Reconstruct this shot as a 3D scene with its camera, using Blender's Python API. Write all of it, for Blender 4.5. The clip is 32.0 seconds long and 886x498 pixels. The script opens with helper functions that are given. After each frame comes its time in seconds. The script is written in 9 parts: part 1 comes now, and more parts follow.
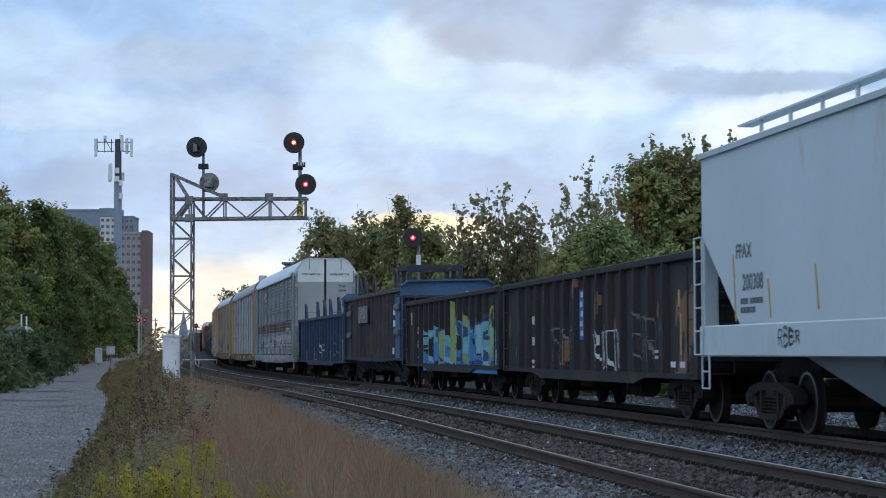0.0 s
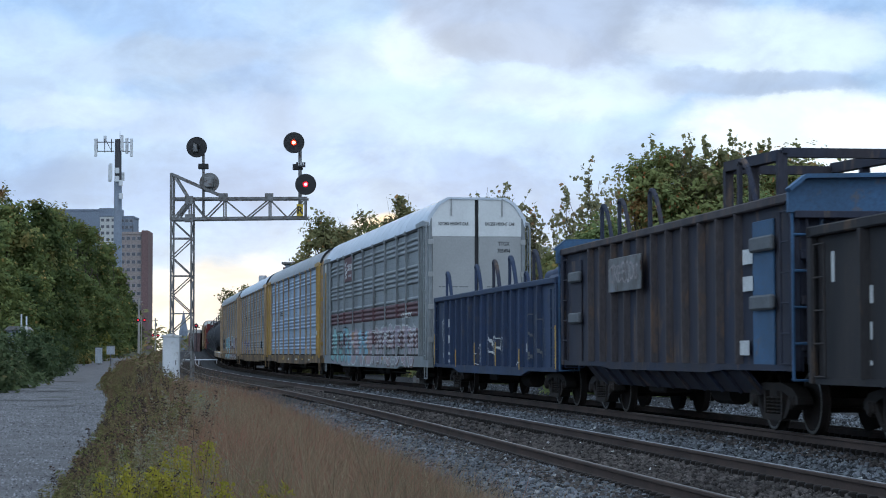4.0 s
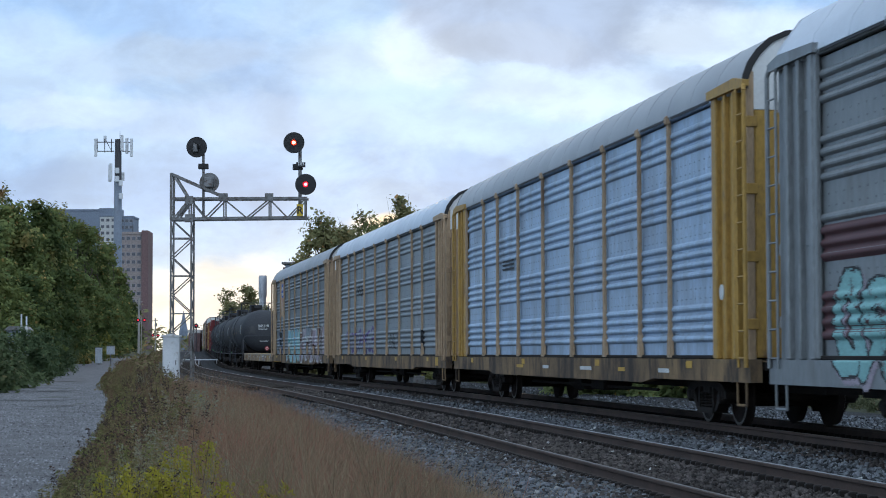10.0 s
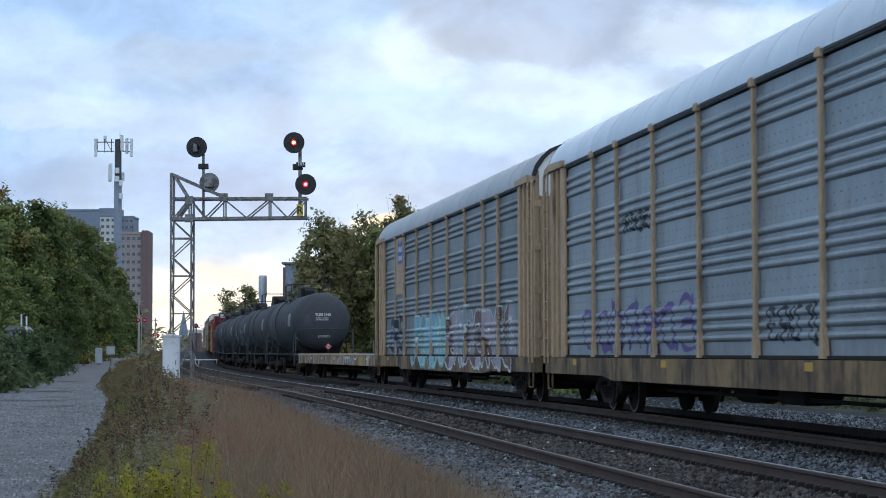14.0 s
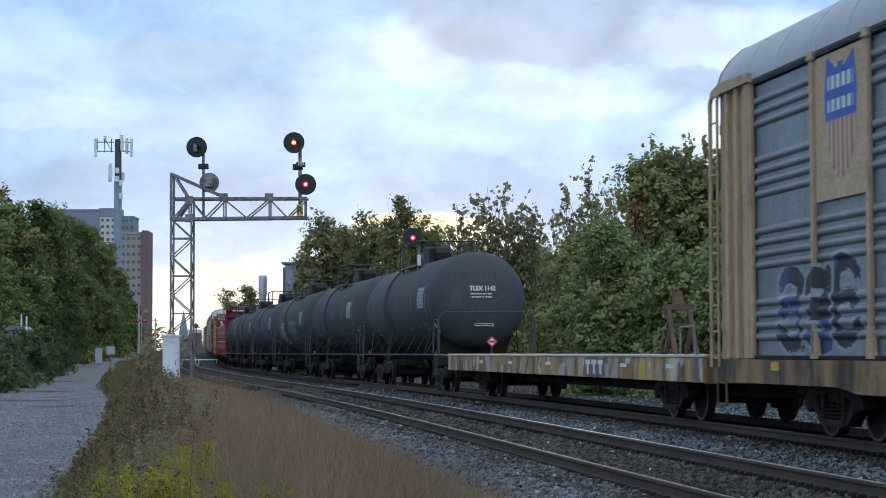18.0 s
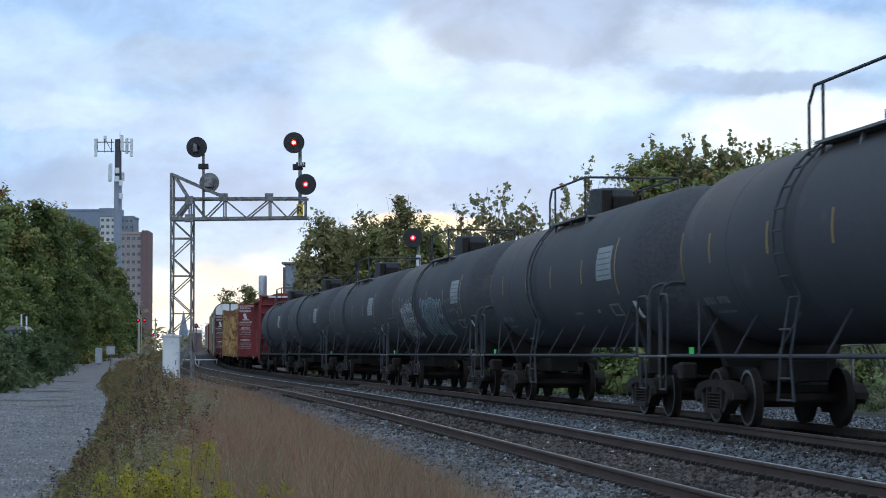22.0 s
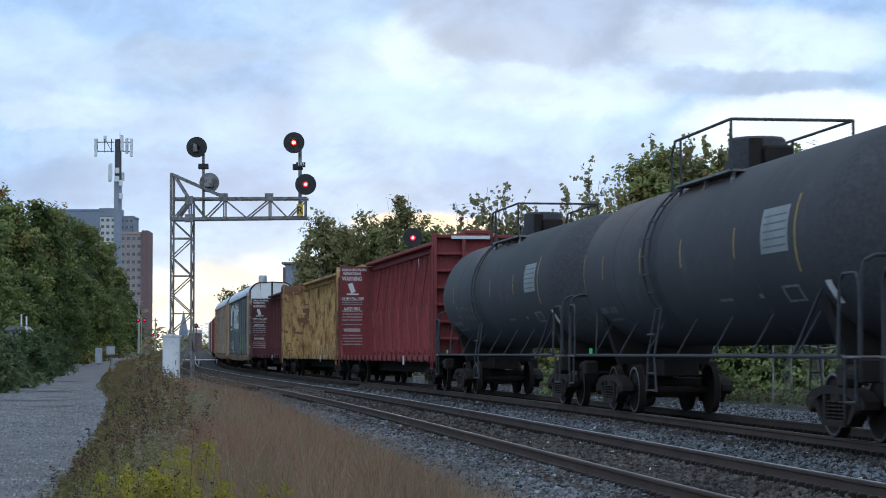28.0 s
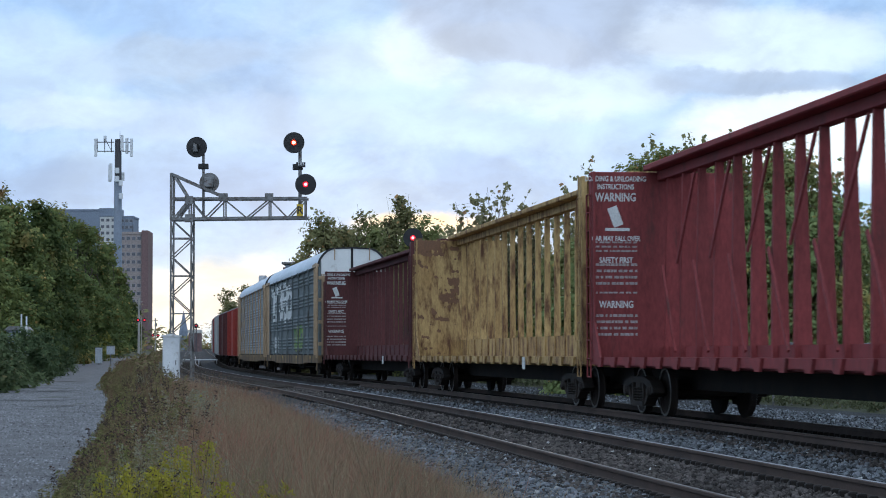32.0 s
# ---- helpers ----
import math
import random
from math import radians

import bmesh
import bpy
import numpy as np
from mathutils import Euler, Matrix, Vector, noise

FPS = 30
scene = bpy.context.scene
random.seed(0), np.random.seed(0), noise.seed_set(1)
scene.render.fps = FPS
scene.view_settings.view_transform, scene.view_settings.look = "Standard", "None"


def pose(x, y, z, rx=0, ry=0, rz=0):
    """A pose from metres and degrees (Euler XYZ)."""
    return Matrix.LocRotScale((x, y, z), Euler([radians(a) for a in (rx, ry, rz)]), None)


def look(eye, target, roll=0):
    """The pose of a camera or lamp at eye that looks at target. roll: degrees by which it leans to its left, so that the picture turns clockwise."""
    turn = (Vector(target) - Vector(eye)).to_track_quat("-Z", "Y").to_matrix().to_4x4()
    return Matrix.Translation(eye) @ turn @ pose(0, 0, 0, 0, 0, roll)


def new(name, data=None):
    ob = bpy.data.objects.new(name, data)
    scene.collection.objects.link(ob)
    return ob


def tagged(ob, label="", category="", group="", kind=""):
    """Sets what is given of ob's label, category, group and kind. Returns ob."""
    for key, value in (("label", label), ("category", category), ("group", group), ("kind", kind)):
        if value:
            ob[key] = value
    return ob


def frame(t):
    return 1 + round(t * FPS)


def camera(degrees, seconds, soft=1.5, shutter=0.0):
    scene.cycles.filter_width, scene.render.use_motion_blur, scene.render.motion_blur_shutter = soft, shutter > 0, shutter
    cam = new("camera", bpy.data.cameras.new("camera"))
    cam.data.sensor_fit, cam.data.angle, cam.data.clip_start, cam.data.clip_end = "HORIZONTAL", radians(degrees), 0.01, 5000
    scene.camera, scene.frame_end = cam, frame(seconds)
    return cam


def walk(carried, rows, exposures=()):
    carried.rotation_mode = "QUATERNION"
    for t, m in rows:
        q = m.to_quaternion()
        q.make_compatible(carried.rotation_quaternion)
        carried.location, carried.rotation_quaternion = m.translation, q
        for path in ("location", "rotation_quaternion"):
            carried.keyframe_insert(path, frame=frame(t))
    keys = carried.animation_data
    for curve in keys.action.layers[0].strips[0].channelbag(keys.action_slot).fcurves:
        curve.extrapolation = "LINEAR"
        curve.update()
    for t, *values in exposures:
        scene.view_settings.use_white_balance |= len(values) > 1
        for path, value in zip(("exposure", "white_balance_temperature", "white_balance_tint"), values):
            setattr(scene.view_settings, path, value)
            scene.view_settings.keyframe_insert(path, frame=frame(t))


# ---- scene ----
# ---- camera ----
cam = camera(24.86, 32.0, soft=1.0, shutter=0.25)
EYE = (0.0, 0.0, 1.194)
VIEW = look(EYE, (0.0, 100.0, 1.194 + 100 * math.tan(radians(2.955))), -0.14)
walk(cam, [(0.0, VIEW), (32.0, VIEW)], exposures=[(0.0, -0.06), (0.8, 0.08), (3.5, 0.06), (7.0, 0.05), (13.0, 0.06), (17.0, 0.10), (19.0, 0.13), (21.0, 0.07), (24.0, 0.06), (32.0, 0.08)])

# ---- world, sun ----
SUN_AZ, SUN_EL = radians(-1.0), radians(5.0)


def sky_world():
    w = bpy.data.worlds.new("sky")
    scene.world = w
    w.use_nodes = True
    nt = w.node_tree
    nt.nodes.clear()
    N, L = nt.nodes.new, nt.links.new
    out, bg = N("ShaderNodeOutputWorld"), N("ShaderNodeBackground")
    sky = N("ShaderNodeTexSky")
    sky.sky_type, sky.sun_disc = "NISHITA", False
    sky.sun_elevation, sky.sun_rotation = SUN_EL, SUN_AZ
    sky.air_density, sky.dust_density, sky.ozone_density = 1.0, 1.5, 1.5
    tc = N("ShaderNodeTexCoord")

    def math_(op, a, b=None, clamp=False):
        n = N("ShaderNodeMath")
        n.operation, n.use_clamp = op, clamp
        for i, v in enumerate((a, b)):
            if v is None:
                continue
            if isinstance(v, (int, float)):
                n.inputs[i].default_value = v
            else:
                L(v, n.inputs[i])
        return n.outputs[0]

    def mixc(f, a, b, mode="MIX"):
        n = N("ShaderNodeMix")
        n.data_type, n.blend_type = "RGBA", mode
        for i, v in ((0, f), (6, a), (7, b)):
            if isinstance(v, (int, float)):
                n.inputs[i].default_value = v
            elif isinstance(v, tuple):
                n.inputs[i].default_value = (*v, 1)
            else:
                L(v, n.inputs[i])
        return n.outputs[2]

    sep = N("ShaderNodeSeparateXYZ")
    L(tc.outputs["Generated"], sep.inputs[0])
    # cloud deck: directions cast on a flat layer overhead
    zc = math_("MAXIMUM", math_("ADD", sep.outputs[2], 0.55), 0.05)
    comb = N("ShaderNodeCombineXYZ")
    L(math_("DIVIDE", sep.outputs[0], zc), comb.inputs[0])
    L(math_("DIVIDE", sep.outputs[1], zc), comb.inputs[1])

    def fbm(scale, detail, rough, off, dist=0.0):
        m = N("ShaderNodeMapping")
        m.inputs["Location"].default_value = off
        L(comb.outputs[0], m.inputs[0])
        n = N("ShaderNodeTexNoise")
        n.inputs["Scale"].default_value, n.inputs["Detail"].default_value = scale, detail
        n.inputs["Roughness"].default_value, n.inputs["Distortion"].default_value = rough, dist
        L(m.outputs[0], n.inputs["Vector"])
        return n.outputs["Fac"]

    def ramp(x, a, b):
        n = N("ShaderNodeMapRange")
        n.interpolation_type = "SMOOTHSTEP"
        n.inputs[1].default_value, n.inputs[2].default_value = a, b
        L(x, n.inputs[0])
        return n.outputs[0]

    # azimuth and elevation (as tangents) for the cloud masses ahead
    yy = math_("MAXIMUM", sep.outputs[1], 0.05)
    wob1, wob2 = fbm(6.0, 7, 0.6, (1.3, 4.1, 2.0)), fbm(6.5, 7, 0.6, (9.3, 0.4, 5.0))
    az = math_("ADD", math_("DIVIDE", sep.outputs[0], yy), math_("MULTIPLY", math_("SUBTRACT", wob1, 0.5), 0.10))
    el = math_("ADD", math_("DIVIDE", sep.outputs[2], yy), math_("MULTIPLY", math_("SUBTRACT", wob2, 0.5), 0.045))

    def mass(a, e, ra, re, edge=0.25):
        """A soft cloud mass about a direction, half-widths ra and re."""
        u = math_("DIVIDE", math_("SUBTRACT", az, a), ra)
        v = math_("DIVIDE", math_("SUBTRACT", el, e), re)
        d = math_("ADD", math_("MULTIPLY", u, u), math_("MULTIPLY", v, v))
        n = N("ShaderNodeMapRange")
        n.interpolation_type = "SMOOTHERSTEP"
        n.inputs[1].default_value, n.inputs[2].default_value = 1.5, edge
        L(d, n.inputs[0])
        return n.outputs[0]

    cover = ramp(fbm(4.6, 8, 0.58, (3.1, 1.7, 0), 0.25), 0.38, 0.62)
    lump = ramp(fbm(10.0, 9, 0.62, (7.3, 2.2, 1.0), 0.35), 0.38, 0.66)
    col = mixc(cover, CLOUD_BLUE, CLOUD_PALE)
    col = mixc(math_("MULTIPLY", lump, 0.6), col, CLOUD_LIGHT)
    low = math_("SUBTRACT", 1.0, ramp(el, 0.018, 0.075))
    col = mixc(math_("MULTIPLY", low, 0.85), col, CLEAR_LOW)
    for c, k, a, e, ra, re, edge in MASSES:
        col = mixc(math_("MULTIPLY", mass(a, e, ra, re, edge), k), col, c)
    fine = ramp(fbm(15.0, 6, 0.6, (2.2, 8.1, 3.0), 0.3), 0.3, 0.7)
    fv = N("ShaderNodeMapRange")
    fv.inputs[3].default_value, fv.inputs[4].default_value = 0.87, 1.11
    L(fine, fv.inputs[0])
    # an overcast sky is greyer and brighter overhead; behind the camera it is raised as an added fill light
    col = mixc(math_("MULTIPLY", ramp(sep.outputs[2], 0.17, 0.50), 0.85), col, OVERHEAD)
    col = mixc(math_("MULTIPLY", ramp(math_("MULTIPLY", sep.outputs[1], -1.0), -0.2, 0.5), 0.8), col, OVERHEAD)
    zen = math_("ADD", 1.0, math_("MULTIPLY", math_("MAXIMUM", math_("SUBTRACT", sep.outputs[2], 0.17), 0.0), ZENITH))
    zen = math_("ADD", zen, math_("MULTIPLY", ramp(math_("MULTIPLY", sep.outputs[1], -1.0), -0.2, 0.7), BACK_FILL))
    gain = N("ShaderNodeVectorMath")
    gain.operation = "SCALE"
    L(col, gain.inputs[0])
    L(math_("MULTIPLY", zen, fv.outputs[0]), gain.inputs["Scale"])
    nis = N("ShaderNodeVectorMath")
    nis.operation = "SCALE"
    L(sky.outputs[0], nis.inputs[0])
    nis.inputs["Scale"].default_value = 0.006
    tot = mixc(1.0, gain.outputs[0], nis.outputs[0], "ADD")
    tot = mixc(1.0, tot, (0.935, 1.0, 1.04), "MULTIPLY")
    L(tot, bg.inputs[0])
    bg.inputs[1].default_value = SKY_GAIN
    L(bg.outputs[0], out.inputs[0])


CLOUD_BLUE, CLOUD_PALE, CLOUD_LIGHT = (0.30, 0.50, 0.82), (0.34, 0.56, 0.89), (0.54, 0.76, 1.00)
CLEAR_LOW = (0.62, 0.78, 0.90)
OVERHEAD = (0.55, 0.62, 0.73)
ZENITH, BACK_FILL, SKY_GAIN = 0.75, 0.75, 1.0
# colour, strength, azimuth and elevation, half-widths, softness
MASSES = (
    ((0.60, 0.78, 0.99), 0.7, -0.030, 0.146, 0.050, 0.022, 0.1),
    ((0.64, 0.80, 1.02), 0.5, -0.205, 0.145, 0.040, 0.030, 0.1),
    ((0.52, 0.75, 1.00), 0.8, 0.030, 0.118, 0.090, 0.018, 0.1),
    ((0.70, 0.84, 1.04), 0.75, -0.014, 0.153, 0.026, 0.020, 0.3),
    ((0.66, 0.82, 1.04), 0.75, 0.066, 0.134, 0.062, 0.014, 0.2),
    ((0.37, 0.48, 0.69), 0.85, 0.062, 0.172, 0.082, 0.030, 0.75),
    ((0.42, 0.53, 0.72), 0.75, 0.030, 0.150, 0.040, 0.010, 0.5),
    ((0.90, 1.00, 1.10), 1.0, 0.190, 0.105, 0.080, 0.026, 0.3),
    ((0.72, 0.86, 1.05), 0.8, 0.165, 0.154, 0.062, 0.020, 0.4),
    ((0.38, 0.52, 0.75), 0.85, 0.160, 0.134, 0.055, 0.0075, 0.4),
    ((0.42, 0.56, 0.77), 0.6, -0.140, 0.148, 0.055, 0.012, 0.4),
    ((0.64, 0.80, 1.02), 0.5, -0.190, 0.124, 0.045, 0.009, 0.4),
    ((0.50, 0.66, 0.92), 0.6, -0.100, 0.116, 0.080, 0.014, 0.1),
    ((0.33, 0.50, 0.79), 0.7, -0.150, 0.085, 0.100, 0.018, 0.1),
    ((0.98, 0.92, 0.84), 0.8, -0.120, 0.028, 0.060, 0.020, 0.1),
    ((1.02, 0.98, 0.86), 0.9, -0.152, 0.010, 0.040, 0.018, 0.1),
    ((1.5, 1.02, 0.54), 0.9, -0.006, 0.062, 0.032, 0.010, 0.05),
    ((0.90, 0.89, 0.86), 0.7, 0.000, 0.050, 0.060, 0.018, 0.05),
)
sky_world()
sun = new("sun", bpy.data.lights.new("sun", "SUN"))
sun.data.energy, sun.data.angle, sun.data.color = 0.35, radians(15), (1.0, 0.8, 0.6)
sun.matrix_world = look((0, 0, 0), (-math.sin(SUN_AZ) * -1, -math.cos(SUN_AZ), -math.tan(SUN_EL)))

# ---- the line of the railway ----
# arc length s in metres along the far track, heading off +Y towards +X in radians
KNOT_S = (-40, 0, 30, 60, 90, 130, 170, 210, 300, 520)
KNOT_H = (-0.1994, -0.1650, -0.1391, -0.1627, -0.1813, -0.1572, -0.1554, -0.1212, -0.1261, -0.1203)
S_GRID = np.arange(-420.0, 900.0, 0.5)
_h = np.interp(S_GRID, KNOT_S, KNOT_H)
HEAD = np.convolve(np.pad(_h, 20, mode="edge"), np.ones(41) / 41, "valid")
_i0 = int(np.argmin(abs(S_GRID)))
LINE_X = np.cumsum(np.sin(HEAD) * 0.5)
LINE_Y = np.cumsum(np.cos(HEAD) * 0.5)
LINE_X += 10.554 - LINE_X[_i0]
LINE_Y -= LINE_Y[_i0]
NEAR = -4.13  # the second track, towards the camera


def rise(s):
    """The grade: level near the camera, climbing in the distance."""
    q = np.asarray(s, float) - 177.0
    return 0.007 * (np.sqrt(q * q + 400) + q) / 2 * 1.0


def line(s, lat=0.0, z=0.0):
    """World point(s) at arc length s, lat metres to the right of the far track, z above its rails."""
    X, Y, H = (np.interp(s, S_GRID, a) for a in (LINE_X, LINE_Y, HEAD))
    return np.stack([X + lat * np.cos(H), Y - lat * np.sin(H), z + rise(s) + 0 * X], -1)


def side_of(x, y):
    """Arc length and lateral offset of a world point (arrays)."""
    x, y = np.asarray(x, float), np.asarray(y, float)
    s = np.interp(y, LINE_Y, S_GRID)
    H = np.interp(s, S_GRID, HEAD)
    return s, (x - np.interp(s, S_GRID, LINE_X)) * np.cos(H)


GROUND = -0.50


def ground_z(x, y):
    s, lat = side_of(x, y)
    return GROUND + np.minimum(rise(s), 2.4)


# ---- mesh tools ----
class Shape:
    """Collects vertices and faces of one mesh."""

    def __init__(self):
        self.v, self.f = [], []

    def add(self, vs, fs):
        n = len(self.v)
        self.v += [tuple(p) for p in vs]
        self.f += [tuple(i + n for i in f) for f in fs]
        return self

    def box(self, x0, x1, y0, y1, z0, z1, c=0.0):
        """A box, with its edges chamfered by c."""
        if x1 < x0: x0, x1 = x1, x0
        if y1 < y0: y0, y1 = y1, y0
        if z1 < z0: z0, z1 = z1, z0
        if c <= 0:
            v = [(x, y, z) for x in (x0, x1) for y in (y0, y1) for z in (z0, z1)]
            return self.add(v, [(0, 1, 3, 2), (4, 6, 7, 5), (0, 4, 5, 1), (2, 3, 7, 6), (0, 2, 6, 4), (1, 5, 7, 3)])
        c = min(c, (x1 - x0) * .45, (y1 - y0) * .45, (z1 - z0) * .45)
        P, I = [], {}
        for sx in (0, 1):
            for sy in (0, 1):
                for sz in (0, 1):
                    b = [(x0, x1)[sx], (y0, y1)[sy], (z0, z1)[sz]]
                    s = [(c, -c)[sx], (c, -c)[sy], (c, -c)[sz]]
                    for a in range(3):
                        p = [b[k] + (s[k] if k != a else 0) for k in range(3)]
                        I[sx, sy, sz, a] = len(P)
                        P.append(p)
        F = []
        for a in range(3):
            o = [k for k in range(3) if k != a]
            for e in (0, 1):
                q = []
                for i, j in ((0, 0), (1, 0), (1, 1), (0, 1)):
                    k = [0, 0, 0]
                    k[a], k[o[0]], k[o[1]] = e, i, j
                    q.append(I[(*k, a)])
                F.append(q)
            for i in (0, 1):
                for j in (0, 1):
                    k0, k1 = [0, 0, 0], [0, 0, 0]
                    k0[o[0]] = k1[o[0]] = i
                    k0[o[1]] = k1[o[1]] = j
                    k1[a] = 1
                    F.append([I[(*k0, o[0])], I[(*k1, o[0])], I[(*k1, o[1])], I[(*k0, o[1])]])
        for sx in (0, 1):
            for sy in (0, 1):
                for sz in (0, 1):
                    F.append([I[sx, sy, sz, a] for a in range(3)])
        return self.add(P, F)

    def rod(self, p, q, r, n=8, r2=None):
        """A round bar from p to q."""
        p, q = Vector(p), Vector(q)
        d = (q - p).normalized()
        a = d.orthogonal().normalized()
        b = d.cross(a)
        r2 = r if r2 is None else r2
        v = []
        for c, rr in ((p, r), (q, r2)):
            v += [c + a * math.cos(2 * math.pi * i / n) * rr + b * math.sin(2 * math.pi * i / n) * rr for i in range(n)]
        f = [(i, (i + 1) % n, n + (i + 1) % n, n + i) for i in range(n)]
        return self.add(v, f + [tuple(range(n))[::-1], tuple(range(n, 2 * n))])

    def pipe(self, pts, r, n=6):
        for a, b in zip(pts[:-1], pts[1:]):
            self.rod(a, b, r, n)
        return self

    def bar(self, p, q, w, h, up=(0, 0, 1)):
        """A rectangular bar from p to q, w wide and h high."""
        p, q = Vector(p), Vector(q)
        d = (q - p).normalized()
        u = Vector(up)
        if abs(d.dot(u)) > 0.98:
            u = Vector((1, 0, 0))
        a = d.cross(u).normalized() * (w / 2)
        b = a.cross(d).normalized() * (h / 2)
        v = [c + i * a + j * b for c in (p, q) for i, j in ((-1, -1), (1, -1), (1, 1), (-1, 1))]
        return self.add(v, [(0, 3, 2, 1), (4, 5, 6, 7), (0, 1, 5, 4), (1, 2, 6, 5), (2, 3, 7, 6), (3, 0, 4, 7)])

    def prism(self, prof, a, b, axis="x"):
        """A closed outline of pairs, drawn out along an axis from a to b."""
        n = len(prof)
        put = {"x": lambda t, u, w: (t, u, w), "y": lambda t, u, w: (u, t, w), "z": lambda t, u, w: (u, w, t)}[axis]
        v = [put(a, *p) for p in prof] + [put(b, *p) for p in prof]
        f = [(i, (i + 1) % n, n + (i + 1) % n, n + i) for i in range(n)]
        return self.add(v, f + [tuple(range(n))[::-1], tuple(range(n, 2 * n))])

    def lathe(self, prof, n=24, axis="x", at=(0, 0, 0)):
        """Pairs (along, radius) turned round an axis through at."""
        v, f = [], []
        for t, r in prof:
            for i in range(n):
                c, s = math.cos(2 * math.pi * i / n) * r, math.sin(2 * math.pi * i / n) * r
                p = {"x": (t, c, s), "y": (c, t, s), "z": (c, s, t)}[axis]
                v.append((p[0] + at[0], p[1] + at[1], p[2] + at[2]))
        m = len(prof)
        for k in range(m - 1):
            f += [(k * n + i, k * n + (i + 1) % n, (k + 1) * n + (i + 1) % n, (k + 1) * n + i) for i in range(n)]
        f += [tuple(range(n))[::-1], tuple(range((m - 1) * n, m * n))]
        return self.add(v, f)

    def sweep(self, prof, rows):
        """An open or closed outline (lat, z) along the line, one ring per arc length in rows."""
        n = len(prof)
        v = []
        for lat, z in prof:
            v.append(line(np.array(rows), lat, z))
        v = np.stack(v, 1).reshape(-1, 3)
        f = [(k * n + i, k * n + i + 1, (k + 1) * n + i + 1, (k + 1) * n + i) for k in range(len(rows) - 1) for i in range(n - 1)]
        return self.add(v.tolist(), f)


def to_mesh(name, sh, material, smooth=True):
    me = bpy.data.meshes.new(name)
    me.from_pydata([tuple(map(float, p)) for p in sh.v], [], sh.f)
    bm = bmesh.new()
    bm.from_mesh(me)
    bmesh.ops.recalc_face_normals(bm, faces=bm.faces)
    bm.to_mesh(me)
    bm.free()
    if smooth:
        me.polygons.foreach_set("use_smooth", [True] * len(me.polygons))
        me.set_sharp_from_angle(angle=radians(32))
    if material:
        me.materials.append(material)
    return me


def flat_mesh(name, verts, faces, material):
    """A mesh straight from arrays: faces is (n, k)."""
    verts, faces = np.asarray(verts, np.float32), np.asarray(faces, np.int32)
    me = bpy.data.meshes.new(name)
    me.vertices.add(len(verts))
    me.vertices.foreach_set("co", verts.ravel())
    k = faces.shape[1]
    me.loops.add(faces.size)
    me.loops.foreach_set("vertex_index", faces.ravel())
    me.polygons.add(len(faces))
    me.polygons.foreach_set("loop_start", np.arange(0, faces.size, k, dtype=np.int32))
    me.update(calc_edges=True)
    me.materials.append(material)
    return me


def part(name, sh, material, parent, label="", at=(0, 0, 0), smooth=True):
    """Links a Shape, or a mesh, as one mesh object under a thing or a part."""
    me = sh if isinstance(sh, bpy.types.Mesh) else to_mesh(name, sh, material, smooth)
    ob = new(name, me)
    ob.parent = parent
    ob.location = at
    return tagged(ob, label)


def thing(name, m, label, category, group="", kind=""):
    """An Empty at the base of a thing."""
    ob = new(name)
    ob.empty_display_size = 0.3
    ob.matrix_basis = m
    return tagged(ob, label, category, group, kind)


def whole(name, sh, material, m, label, category, group="", kind="", smooth=True):
    """A thing of one mesh."""
    ob = new(name, sh if isinstance(sh, bpy.types.Mesh) else to_mesh(name, sh, material, smooth))
    ob.matrix_basis = m
    return tagged(ob, label, category, group, kind)


